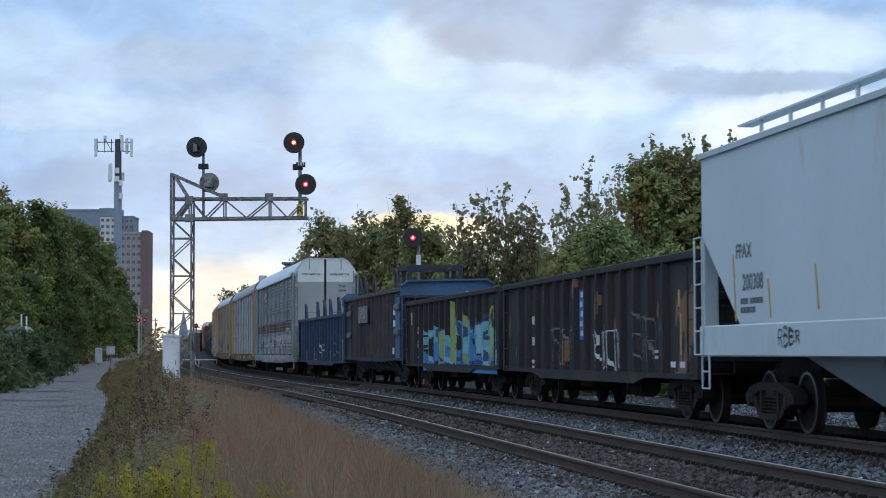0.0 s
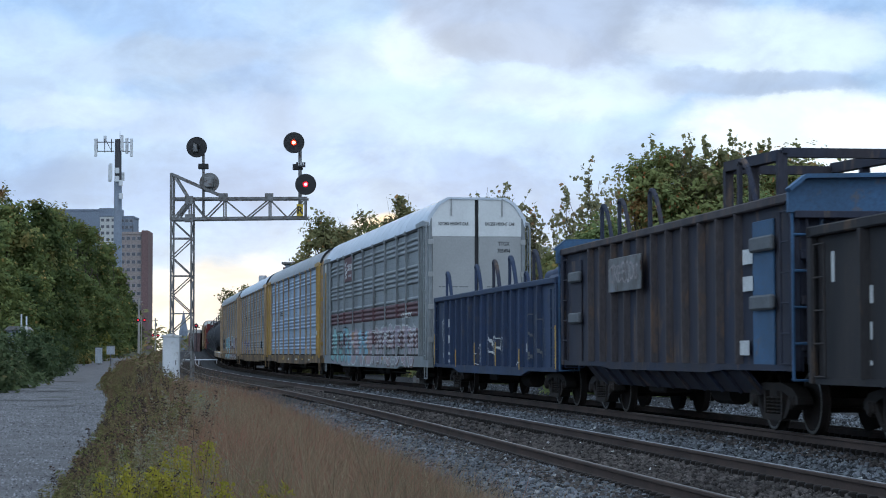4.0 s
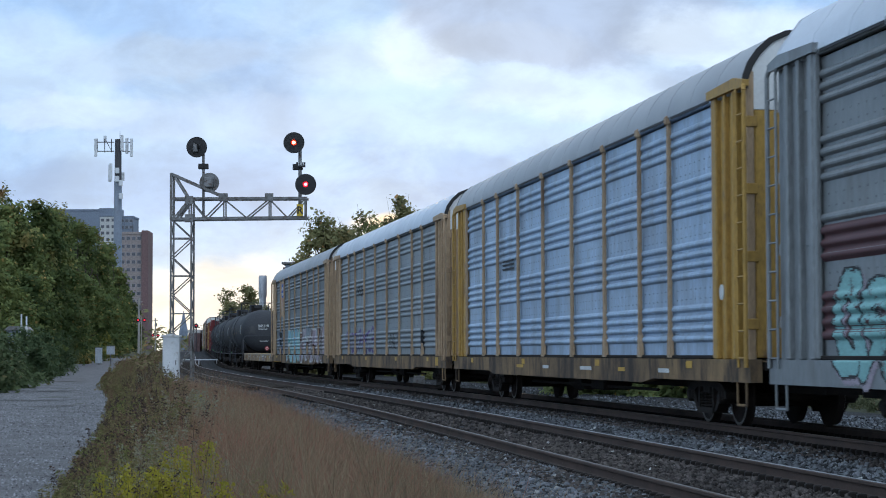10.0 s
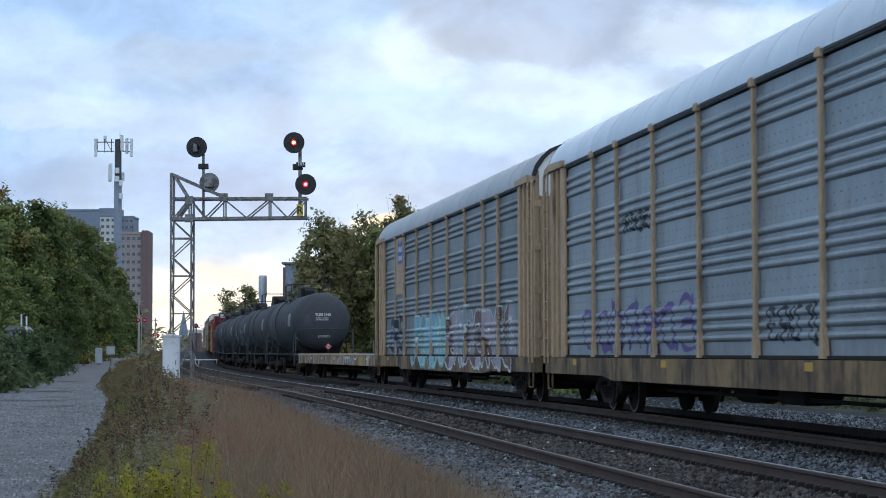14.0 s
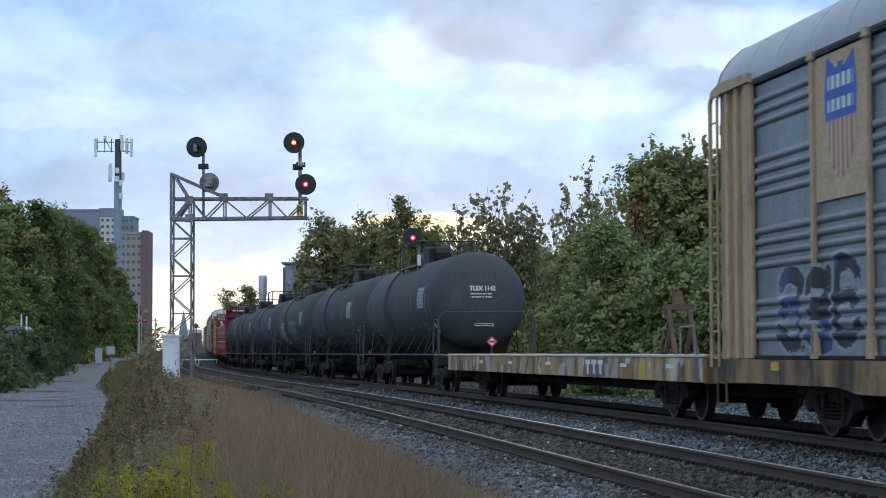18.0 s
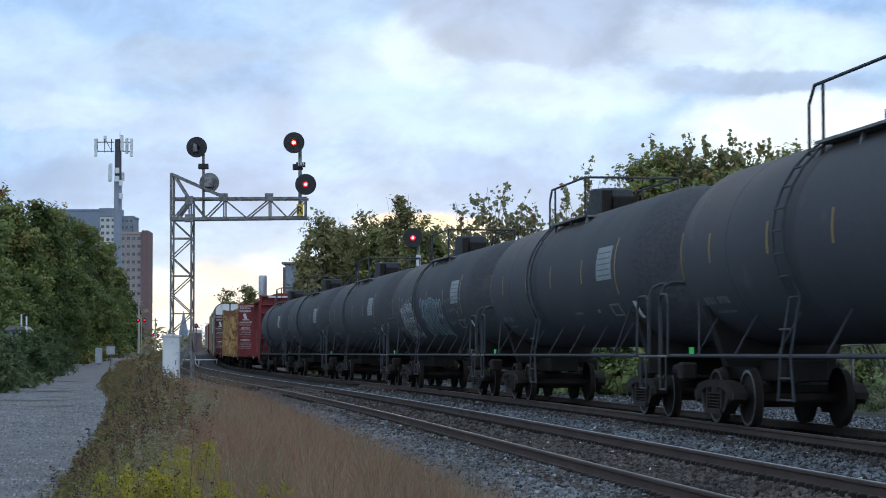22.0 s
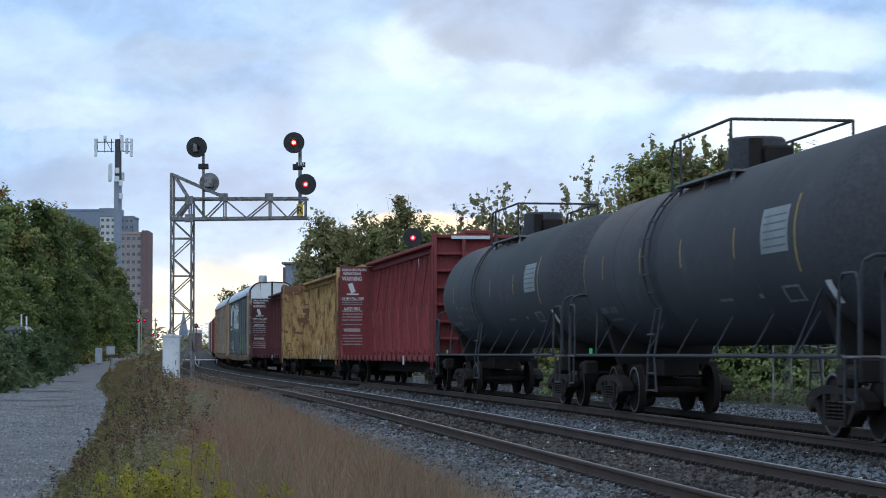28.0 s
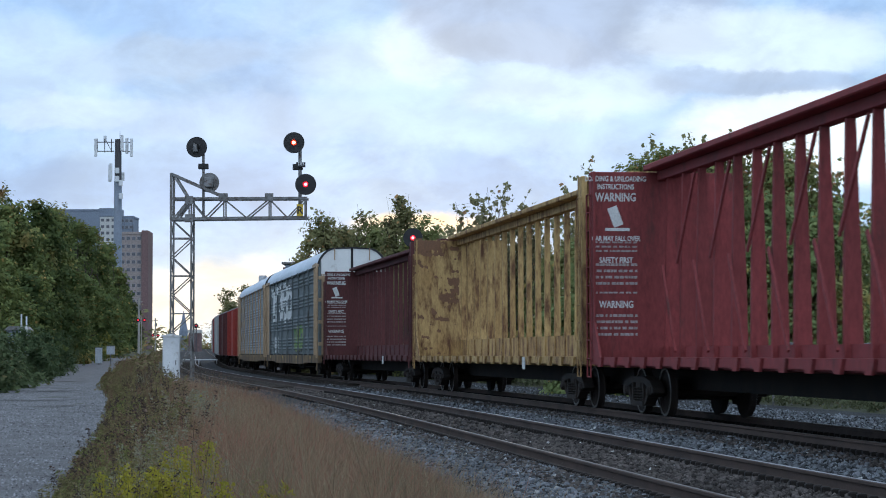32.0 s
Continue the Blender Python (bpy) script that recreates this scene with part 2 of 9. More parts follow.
# ---- materials ----
def material(name, a, b=None, rough=0.7, metal=0.0, big=1.5, fine=30.0, bump=0.15, stretch=(1, 1, 1), stain=None, amount=0.0, island=0.0, objrand=0.0, depth=0.01, grain=1.0):
    """A worn surface: colour a, drifting to b at a large scale, broken by fine grain, with stains of a third colour in streaks."""
    m = bpy.data.materials.new(name)
    m.use_nodes = True
    nt = m.node_tree
    N, L = nt.nodes.new, nt.links.new
    bs = nt.nodes["Principled BSDF"]
    b = b or tuple(c * 0.7 for c in a)
    tc, mp = N("ShaderNodeTexCoord"), N("ShaderNodeMapping")
    mp.inputs["Scale"].default_value = stretch
    L(tc.outputs["Object"], mp.inputs[0])
    own = N("ShaderNodeVectorMath")
    own.operation = "SCALE"
    own.inputs[0].default_value = (61.0, 37.0, 83.0)
    L(N("ShaderNodeObjectInfo").outputs["Random"], own.inputs["Scale"])
    L(own.outputs[0], mp.inputs["Location"])

    def noise_(scale, detail=5, rgh=0.6, off=0.0):
        n = N("ShaderNodeTexNoise")
        n.inputs["Scale"].default_value, n.inputs["Detail"].default_value, n.inputs["Roughness"].default_value = scale, detail, rgh
        if off:
            ad = N("ShaderNodeVectorMath")
            ad.inputs[1].default_value = (off, off * 2, off * 3)
            L(mp.outputs[0], ad.inputs[0])
            L(ad.outputs[0], n.inputs["Vector"])
        else:
            L(mp.outputs[0], n.inputs["Vector"])
        return n.outputs["Fac"]

    def rng(x, lo, hi, t0=0.0, t1=1.0):
        n = N("ShaderNodeMapRange")
        for i, v in ((1, lo), (2, hi), (3, t0), (4, t1)):
            n.inputs[i].default_value = v
        L(x, n.inputs[0])
        return n.outputs[0]

    def mix(f, x, y, mode="MIX"):
        n = N("ShaderNodeMix")
        n.data_type, n.blend_type = "RGBA", mode
        for i, v in ((0, f), (6, x), (7, y)):
            if isinstance(v, (int, float)):
                n.inputs[i].default_value = v
            elif isinstance(v, tuple):
                n.inputs[i].default_value = (*v, 1)
            else:
                L(v, n.inputs[i])
        return n.outputs[2]

    col = mix(rng(noise_(big), 0.35, 0.65), a, b)
    g = noise_(fine, 4, 0.7, 3.7)
    gv = N("ShaderNodeCombineColor")
    gg = rng(g, 0.3, 0.7, 1 - 0.28 * grain, 1 + 0.2 * grain)
    for i in range(3):
        L(gg, gv.inputs[i])
    col = mix(1.0, col, gv.outputs[0], "MULTIPLY")
    if stain:
        col = mix(rng(noise_(big * 2.3, 7, 0.7, 9.1), 0.62 - amount * 0.3, 0.72 - amount * 0.2), col, stain)
    if island or objrand:
        src = N("ShaderNodeNewGeometry").outputs["Random Per Island"] if island else N("ShaderNodeObjectInfo").outputs["Random"]
        k = island or objrand
        hs = N("ShaderNodeHueSaturation")
        L(rng(src, 0, 1, 1 - k, 1 + k), hs.inputs["Value"])
        ml = N("ShaderNodeMath")
        ml.operation = "MULTIPLY"
        ml.inputs[1].default_value = 7.31
        L(src, ml.inputs[0])
        fr = N("ShaderNodeMath")
        fr.operation = "FRACT"
        L(ml.outputs[0], fr.inputs[0])
        L(rng(fr.outputs[0], 0, 1, 0.5 - 0.03 * k, 0.5 + 0.03 * k), hs.inputs["Hue"])
        L(col, hs.inputs["Color"])
        col = hs.outputs[0]
    L(col, bs.inputs["Base Color"])
    L(rng(g, 0.2, 0.8, max(0.05, rough - 0.12), min(1.0, rough + 0.12)), bs.inputs["Roughness"])
    # dusty, rough surfaces have next to no sheen
    bs.inputs["Specular IOR Level"].default_value = 0.15 if rough >= 0.7 else 0.4
    bs.inputs["Metallic"].default_value = metal
    if bump:
        bp = N("ShaderNodeBump")
        bp.inputs["Strength"].default_value, bp.inputs["Distance"].default_value = bump, depth
        L(g, bp.inputs["Height"])
        L(bp.outputs[0], bs.inputs["Normal"])
    return m


def glow(name, colour, strength):
    m = bpy.data.materials.new(name)
    m.use_nodes = True
    bs = m.node_tree.nodes["Principled BSDF"]
    bs.inputs["Base Color"].default_value = (*colour, 1)
    bs.inputs["Emission Color"].default_value = (*colour, 1)
    bs.inputs["Emission Strength"].default_value = strength
    return m


def leafy(name, a, b, c, share=0.3, patch=0.5, turn=(0.60, 0.72), single=0.97, vary=0.0):
    """Leaves between colours a and b, leaf by leaf; c in turned patches and on single leaves; some light passes through."""
    m = bpy.data.materials.new(name)
    m.use_nodes = True
    nt = m.node_tree
    N, L = nt.nodes.new, nt.links.new
    out = nt.nodes["Material Output"]
    bs = nt.nodes["Principled BSDF"]
    isl = N("ShaderNodeNewGeometry").outputs["Random Per Island"]
    tc = N("ShaderNodeTexCoord")

    def noise_(scale, off):
        ad, n = N("ShaderNodeVectorMath"), N("ShaderNodeTexNoise")
        ad.inputs[1].default_value = (off, off * 1.7, off * 0.6)
        L(tc.outputs["Object"], ad.inputs[0])
        n.inputs["Scale"].default_value, n.inputs["Detail"].default_value = scale, 4
        L(ad.outputs[0], n.inputs["Vector"])
        return n.outputs["Fac"]

    def rng(x, lo, hi, t0=0.0, t1=1.0):
        n = N("ShaderNodeMapRange")
        for i, v in ((1, lo), (2, hi), (3, t0), (4, t1)):
            n.inputs[i].default_value = v
        L(x, n.inputs[0])
        return n.outputs[0]

    def calc(op, x, y):
        n = N("ShaderNodeMath")
        n.operation, n.use_clamp = op, True
        for i, v in enumerate((x, y)):
            if isinstance(v, float):
                n.inputs[i].default_value = v
            else:
                L(v, n.inputs[i])
        return n.outputs[0]

    def mix(f, x, y):
        n = N("ShaderNodeMix")
        n.data_type = "RGBA"
        for i, v in ((0, f), (6, x), (7, y)):
            if isinstance(v, tuple):
                n.inputs[i].default_value = (*v, 1)
            else:
                L(v, n.inputs[i])
        return n.outputs[2]

    f = calc("ADD", rng(isl, 0, 1, 0.0, 0.55), rng(noise_(patch * 1.6, 3.0), 0.35, 0.65, 0.0, 0.45))
    col = mix(f, a, b)
    t = calc("MAXIMUM", calc("MULTIPLY", rng(noise_(patch, 11.0), *turn), rng(isl, 0.2, 0.7, 0.45, 1.0)), rng(isl, single, single + 0.005))
    col = mix(t, col, c)
    if vary:
        hs = N("ShaderNodeHueSaturation")
        rnd = N("ShaderNodeObjectInfo").outputs["Random"]
        L(rng(rnd, 0, 1, 1 - vary, 1 + vary), hs.inputs["Value"])
        L(rng(rnd, 0, 1, 0.515, 0.488), hs.inputs["Hue"])
        L(col, hs.inputs["Color"])
        col = hs.outputs[0]
    L(col, bs.inputs["Base Color"])
    bs.inputs["Roughness"].default_value = 0.85
    bs.inputs["Specular IOR Level"].default_value = 0.15
    tr, ms = N("ShaderNodeBsdfTranslucent"), N("ShaderNodeMixShader")
    L(col, tr.inputs[0])
    ms.inputs[0].default_value = share
    L(bs.outputs[0], ms.inputs[1])
    L(tr.outputs[0], ms.inputs[2])
    L(ms.outputs[0], out.inputs[0])
    return m


M_BALLAST = material("ballast", (0.034, 0.036, 0.040), (0.022, 0.022, 0.023), 0.9, big=0.6, fine=14, bump=0.8, depth=0.05)
M_STONE_D = material("dirty_stone", (0.082, 0.072, 0.067), (0.044, 0.039, 0.037), 0.9, big=0.5, fine=40, bump=0.2, island=0.75)
M_STONE = material("ballast_stone", (0.125, 0.137, 0.152), (0.062, 0.067, 0.073), 0.85, big=0.5, fine=40, bump=0.2, island=0.9)
M_RUST = material("rusted_rail", (0.088, 0.064, 0.054), (0.058, 0.044, 0.039), 0.85, big=1.2, fine=50, bump=0.1)
M_RAILDULL = material("dull_rail", (0.12, 0.105, 0.095), (0.085, 0.072, 0.064), 0.5, 0.4, big=0.4, fine=20, bump=0.02)
M_RAILTOP = material("polished_rail", (0.40, 0.40, 0.42), (0.26, 0.255, 0.26), 0.35, 0.7, big=0.4, fine=20, bump=0.02)
M_PALESTONE = material("pale_stone", (0.42, 0.43, 0.43), (0.30, 0.30, 0.29), 0.85, big=0.5, fine=40, bump=0.1, island=0.4)
M_TIE = material("tie_wood", (0.045, 0.036, 0.030), (0.028, 0.024, 0.021), 0.9, big=2, fine=25, bump=0.3, objrand=0.3)
M_BLACKIRON = material("black_iron", (0.028, 0.024, 0.022), (0.02, 0.018, 0.017), 0.8, 0.3, big=3, fine=30, bump=0.1)
M_GRAVEL = material("gravel", (0.195, 0.20, 0.212), (0.125, 0.126, 0.132), 0.9, big=0.7, fine=40, bump=0.1, island=0.7)
M_CRACK = material("road_crack", (0.055, 0.052, 0.05), (0.075, 0.07, 0.066), 0.9, big=1.2, fine=14, bump=0.5)
M_SOIL = material("soil", (0.065, 0.062, 0.042), (0.045, 0.05, 0.028), 0.95, big=0.12, fine=6, bump=0.5, depth=0.05)
M_ROAD = material("road", (0.155, 0.156, 0.165), (0.105, 0.104, 0.108), 0.92, big=0.9, fine=9, bump=0.9, stain=(0.09, 0.086, 0.086), amount=0.25, depth=0.05)
M_GALV = material("galvanised", (0.22, 0.225, 0.23), (0.12, 0.115, 0.11), 0.6, 0.5, big=2.5, fine=40, bump=0.1, stain=(0.09, 0.06, 0.05), amount=0.3)
M_POLE = material("grey_pole", (0.24, 0.28, 0.34), (0.19, 0.22, 0.27), 0.6, 0.2, big=0.8, fine=12, bump=0.05)
M_BLACK = material("black_paint", (0.02, 0.02, 0.022), (0.012, 0.012, 0.013), 0.6, big=2, fine=30, bump=0.05)
M_WHITE = material("white_paint", (0.62, 0.64, 0.66), (0.50, 0.52, 0.54), 0.6, big=1.2, fine=25, bump=0.05, stain=(0.30, 0.28, 0.25), amount=0.1, grain=0.35)
M_RED_GLOW = glow("red_lamp", (1.0, 0.012, 0.03), 2.2)
M_CORE_GLOW = glow("lamp_core", (1.0, 0.24, 0.28), 4.5)
M_AMBER_GLOW = glow("amber_lamp", (1.0, 0.05, 0.02), 1.8)
M_AMBER_CORE = glow("amber_core", (1.0, 0.62, 0.38), 6.0)
M_BARK = material("bark", (0.10, 0.08, 0.065), (0.06, 0.05, 0.04), 0.95, big=3, fine=20, bump=0.6, stretch=(1, 1, 0.3), depth=0.03)
# Light on the trees beyond the train is put into this brighter leaf colour.
M_LEAF = leafy("maple_leaf_lit", (0.150, 0.185, 0.070), (0.240, 0.255, 0.095), (0.50, 0.200, 0.085), patch=0.22, turn=(0.52, 0.62), single=0.96)
M_LEAF_L = leafy("poplar_leaf", (0.160, 0.180, 0.072), (0.250, 0.250, 0.098), (0.37, 0.27, 0.09), patch=0.3, turn=(0.55, 0.70), vary=0.12)
M_LEAF_Y = leafy("yellow_leaf", (0.14, 0.15, 0.035), (0.24, 0.22, 0.05), (0.36, 0.30, 0.06))
M_LEAF_B = leafy("ash_leaf", (0.135, 0.195, 0.078), (0.235, 0.275, 0.108), (0.38, 0.30, 0.10), patch=0.3, turn=(0.56, 0.70))
M_LEAF_D = leafy("far_leaf", (0.155, 0.160, 0.074), (0.245, 0.225, 0.105), (0.36, 0.22, 0.10), patch=0.25, turn=(0.54, 0.70))
# Darker copy of the leaf colour: the roadside trees' shade is in it.
M_LEAF_R = leafy("roadside_leaf_shaded", (0.062, 0.094, 0.036), (0.165, 0.190, 0.060), (0.28, 0.21, 0.07), patch=0.22, turn=(0.57, 0.72), vary=0.30)
M_LEAF_S = leafy("bush_leaf", (0.058, 0.088, 0.044), (0.105, 0.140, 0.064), (0.17, 0.16, 0.075), patch=0.4, vary=0.15)
M_LEAF_T = leafy("treetop_leaf", (0.150, 0.160, 0.078), (0.245, 0.228, 0.105), (0.40, 0.21, 0.10), 0.45, patch=0.3, turn=(0.50, 0.64))
M_LEAF_P = leafy("sparse_leaf", (0.215, 0.215, 0.120), (0.31, 0.28, 0.155), (0.40, 0.24, 0.13), 0.5, patch=0.6)
M_GRASS = leafy("dry_grass", (0.105, 0.082, 0.054), (0.400, 0.315, 0.200), (0.285, 0.130, 0.090), 0.4, patch=0.75, turn=(0.48, 0.60), single=0.9)
M_WEED = leafy("weed", (0.100, 0.098, 0.040), (0.245, 0.205, 0.100), (0.165, 0.100, 0.068), 0.3, patch=0.9, turn=(0.47, 0.56), single=0.95)
M_GOLD = leafy("goldenrod", (0.22, 0.21, 0.03), (0.40, 0.34, 0.045), (0.17, 0.19, 0.05), 0.3, patch=3.0)
M_PALEWEED = leafy("mugwort", (0.20, 0.20, 0.14), (0.28, 0.27, 0.19), (0.24, 0.20, 0.14), 0.3, patch=1.0)
M_OLIVE = leafy("olive_weed", (0.110, 0.125, 0.045), (0.21, 0.205, 0.075), (0.27, 0.22, 0.07), 0.3, patch=0.9)
M_BROWNWEED = leafy("seed_heads", (0.035, 0.026, 0.022), (0.09, 0.062, 0.050), (0.22, 0.16, 0.125), 0.3, patch=0.8)
M_TRACKWEED = leafy("trackside_leaf", (0.070, 0.085, 0.045), (0.13, 0.135, 0.075), (0.19, 0.15, 0.09), 0.3, patch=0.5)
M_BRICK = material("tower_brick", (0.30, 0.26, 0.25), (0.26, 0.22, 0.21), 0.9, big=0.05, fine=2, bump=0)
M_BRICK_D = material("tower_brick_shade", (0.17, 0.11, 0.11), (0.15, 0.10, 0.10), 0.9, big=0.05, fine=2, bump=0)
M_CONC = material("tower_concrete", (0.50, 0.50, 0.48), (0.42, 0.42, 0.41), 0.9, big=0.05, fine=2, bump=0)
M_SLATE = material("slate_cladding", (0.20, 0.24, 0.30), (0.17, 0.20, 0.25), 0.8, big=0.05, fine=2, bump=0)
# Low-contrast panes and frames: distance haze is put into both colours.
M_GLASS = material("hazed_glass", (0.10, 0.105, 0.125), (0.07, 0.075, 0.09), 0.3, big=0.2, fine=3, bump=0)
M_PANE = material("hazed_pane", (0.30, 0.28, 0.29), (0.25, 0.235, 0.245), 0.5, big=0.2, fine=3, bump=0)


def at_view(px, py, d):
    """World point at depth d (Y) on the line of sight through a place of the 1568 x 882 view."""
    f, p, r = 3557.0, radians(2.955), -0.0025
    u, v = px - 784.0, py - 441.0
    u, v = u * math.cos(r) + v * math.sin(r), -u * math.sin(r) + v * math.cos(r)
    c, s = math.cos(p), math.sin(p)
    x, y, z = u / f, c + v / f * s, s - v / f * c
    return Vector((x / y * d, d, EYE[2] + z / y * d))


# ---- ground, road, ballast, tracks ----
def road_gravel():
    """Loose gravel on the near stretch of the road, and long dark cracks across it."""
    rs = np.random.RandomState(18)
    n = 66000
    s, l = 17 + 100 * rs.random(n) ** 2.4, -11.0 - 5.6 * rs.random(n)
    P = line(s, l, 0.0)
    P[:, 2] = GROUND + 0.052
    r = ((0.006 + 0.020 * rs.random(n) ** 2.2) * np.clip(s / 40, 1, 1.25))[:, None, None]
    tet = np.array([(1, 0, 0), (-0.6, 0.8, 0), (-0.5, -0.9, 0), (0.05, 0.0, 0.8)])
    a = rs.random(n) * 6.283
    ca, sa = np.cos(a), np.sin(a)
    R = np.stack([np.stack([ca, -sa, 0 * a], -1), np.stack([sa, ca, 0 * a], -1), np.stack([0 * a, 0 * a, 1 + 0 * a], -1)], 1)
    V = np.einsum("nij,kj->nki", R, tet) * r * (0.7 + 0.6 * rs.random((n, 4, 1))) + P[:, None]
    f = np.array([(0, 1, 3), (1, 2, 3), (2, 0, 3)])
    F = (np.arange(n)[:, None, None] * 4 + f[None]).reshape(-1, 3)
    tagged(new("road_gravel", flat_mesh("road_gravel", V.reshape(-1, 3), F, M_GRAVEL)), "loose pale gravel on the service road", "gravel", kind="stuff")
    rd = bpy.data.objects["road"]
    for k, (s, l0, l1, w) in enumerate(((74, -17.3, -12.2, 0.9), (66, -13.8, -11.6, 0.6), (92, -15.5, -12.2, 1.3), (122, -15.0, -12.0, 2.0))):
        sh = Shape()
        ls = np.linspace(l0, l1, 22)
        up, dn = [], []
        for l in ls:
            e = w * (0.25 + 0.75 * math.sin(math.pi * (l - l0) / (l1 - l0))) * (0.6 + 0.4 * rs.random())
            up.append(line(s + 0.5 * math.sin(l * 2.0) + e / 2, l, GROUND + 0.062))
            dn.append(line(s + 0.5 * math.sin(l * 2.0) - e / 2, l, GROUND + 0.062))
        n_ = len(ls)
        sh.add(up + dn, [(i, i + 1, n_ + i + 1, n_ + i) for i in range(n_ - 1)])
        part("crack", sh, M_CRACK, rd, "dark broken strip in the road", smooth=False)


def ground():
    ys = np.concatenate([np.arange(-120, 0, 20), np.arange(0, 120, 2.0), np.arange(120, 560, 10), np.array([600, 800, 1200, 2000, 3500])])
    xs = np.concatenate([np.array([-3000, -1500, -700, -350, -200]), np.arange(-150, 60, 3.0), np.array([60, 80, 120, 200, 400, 900, 2000, 3000])])
    X, Y = np.meshgrid(xs, ys)
    Z = ground_z(X, Y) + 0.05 * np.sin(X * 0.7 + 1.3 * np.sin(Y * 0.21)) * np.cos(Y * 0.33)
    s, lat = side_of(X, Y)
    Z = np.where((lat > -7.6) & (lat < 4.0), Z - 0.12, Z)
    nx, ny = len(xs), len(ys)
    i = np.arange(nx - 1)[None] + nx * np.arange(ny - 1)[:, None]
    F = np.stack([i, i + 1, i + 1 + nx, i + nx], -1).reshape(-1, 4)
    ob = new("ground", flat_mesh("ground", np.stack([X, Y, Z], -1).reshape(-1, 3), F, M_SOIL))
    tagged(ob, "weedy soil beside a double railway line", "ground", kind="structure")


def road():
    rows = np.concatenate([np.arange(-30, 120, 1.5), np.arange(120, 330, 6)])
    lats = np.linspace(-11.3, -17.6, 22)
    P = np.stack([line(rows, l, GROUND + 0.07) for l in lats], 1)
    # gentle crown, ruts and puddled hollows
    n = np.array([[0.025 * math.sin(2.1 * l + 0.07 * s) + 0.02 * math.sin(0.9 * s + l) * math.sin(0.23 * s) for l in lats] for s in rows])
    P[:, :, 2] += n * 0.25 - 0.03
    k = len(lats)
    i = np.arange(k - 1)[None] + k * np.arange(len(rows) - 1)[:, None]
    F = np.stack([i, i + 1, i + 1 + k, i + k], -1).reshape(-1, 4)
    ob = new("road", flat_mesh("road", P.reshape(-1, 3), F, M_ROAD))
    tagged(ob, "worn grey gravel service road beside the railway", "road", kind="structure")


RAIL = [(-0.075, 0), (-0.075, 0.012), (-0.02, 0.035), (-0.010, 0.05), (-0.010, 0.13), (-0.036, 0.14), (-0.036, 0.168), (-0.026, 0.175),
        (0.026, 0.175), (0.036, 0.168), (0.036, 0.14), (0.010, 0.13), (0.010, 0.05), (0.02, 0.035), (0.075, 0.012), (0.075, 0), (-0.075, 0)]


def near_z(lat):
    """Rail level of the near track: lower than the far one, and canted towards the camera."""
    return -0.10 + 0.0525 / 0.7535 * (lat - NEAR)


def tracks():
    rows = [*np.arange(-60, 130, 1.5), *np.arange(130, 540, 5.0)]
    bed = Shape()
    prof = [(10.5, -0.56), (9.0, -0.46), (4.2, -0.44), (3.1, -0.30), (1.6, -0.205), (0.9, -0.20), (-0.9, -0.20), (-1.5, -0.21), (-2.1, -0.30), (-2.7, -0.27), (-3.3, -0.235), (-4.9, -0.33), (-5.5, -0.345), (-6.1, -0.42), (-7.3, -0.68)]
    bed.sweep(prof, rows)
    whole("ballast_bed", bed, M_BALLAST, Matrix(), "grey crushed-stone ballast under two railway tracks", "ballast", kind="structure", smooth=False)
    for name, c, zf, lab in (("far_track", 0.0, lambda l: 0.0, "railway track with rusty rails carrying the freight train"),
                             ("near_track", NEAR, near_z, "empty railway track with worn steel rails on ballast")):
        tr = tagged(new(name), lab, "railway track", kind="structure")
        for k in (-0.7535, 0.7535):
            z = zf(c + k)
            sh = Shape().sweep([(c + k + a, z - 0.175 + b) for a, b in RAIL], rows)
            part("rail", sh, M_RUST, tr, "rust-brown steel rail")
            top = Shape().sweep([(c + k - 0.022, z - 0.001), (c + k - 0.019, z + 0.003), (c + k + 0.019, z + 0.003), (c + k + 0.022, z - 0.001)], rows)
            part("running_surface", top, M_RAILTOP if (c == NEAR and k > 0) else M_RAILDULL, tr, "worn rail head")
        TRACKS[name] = (tr, c, zf)


TRACKS = {}


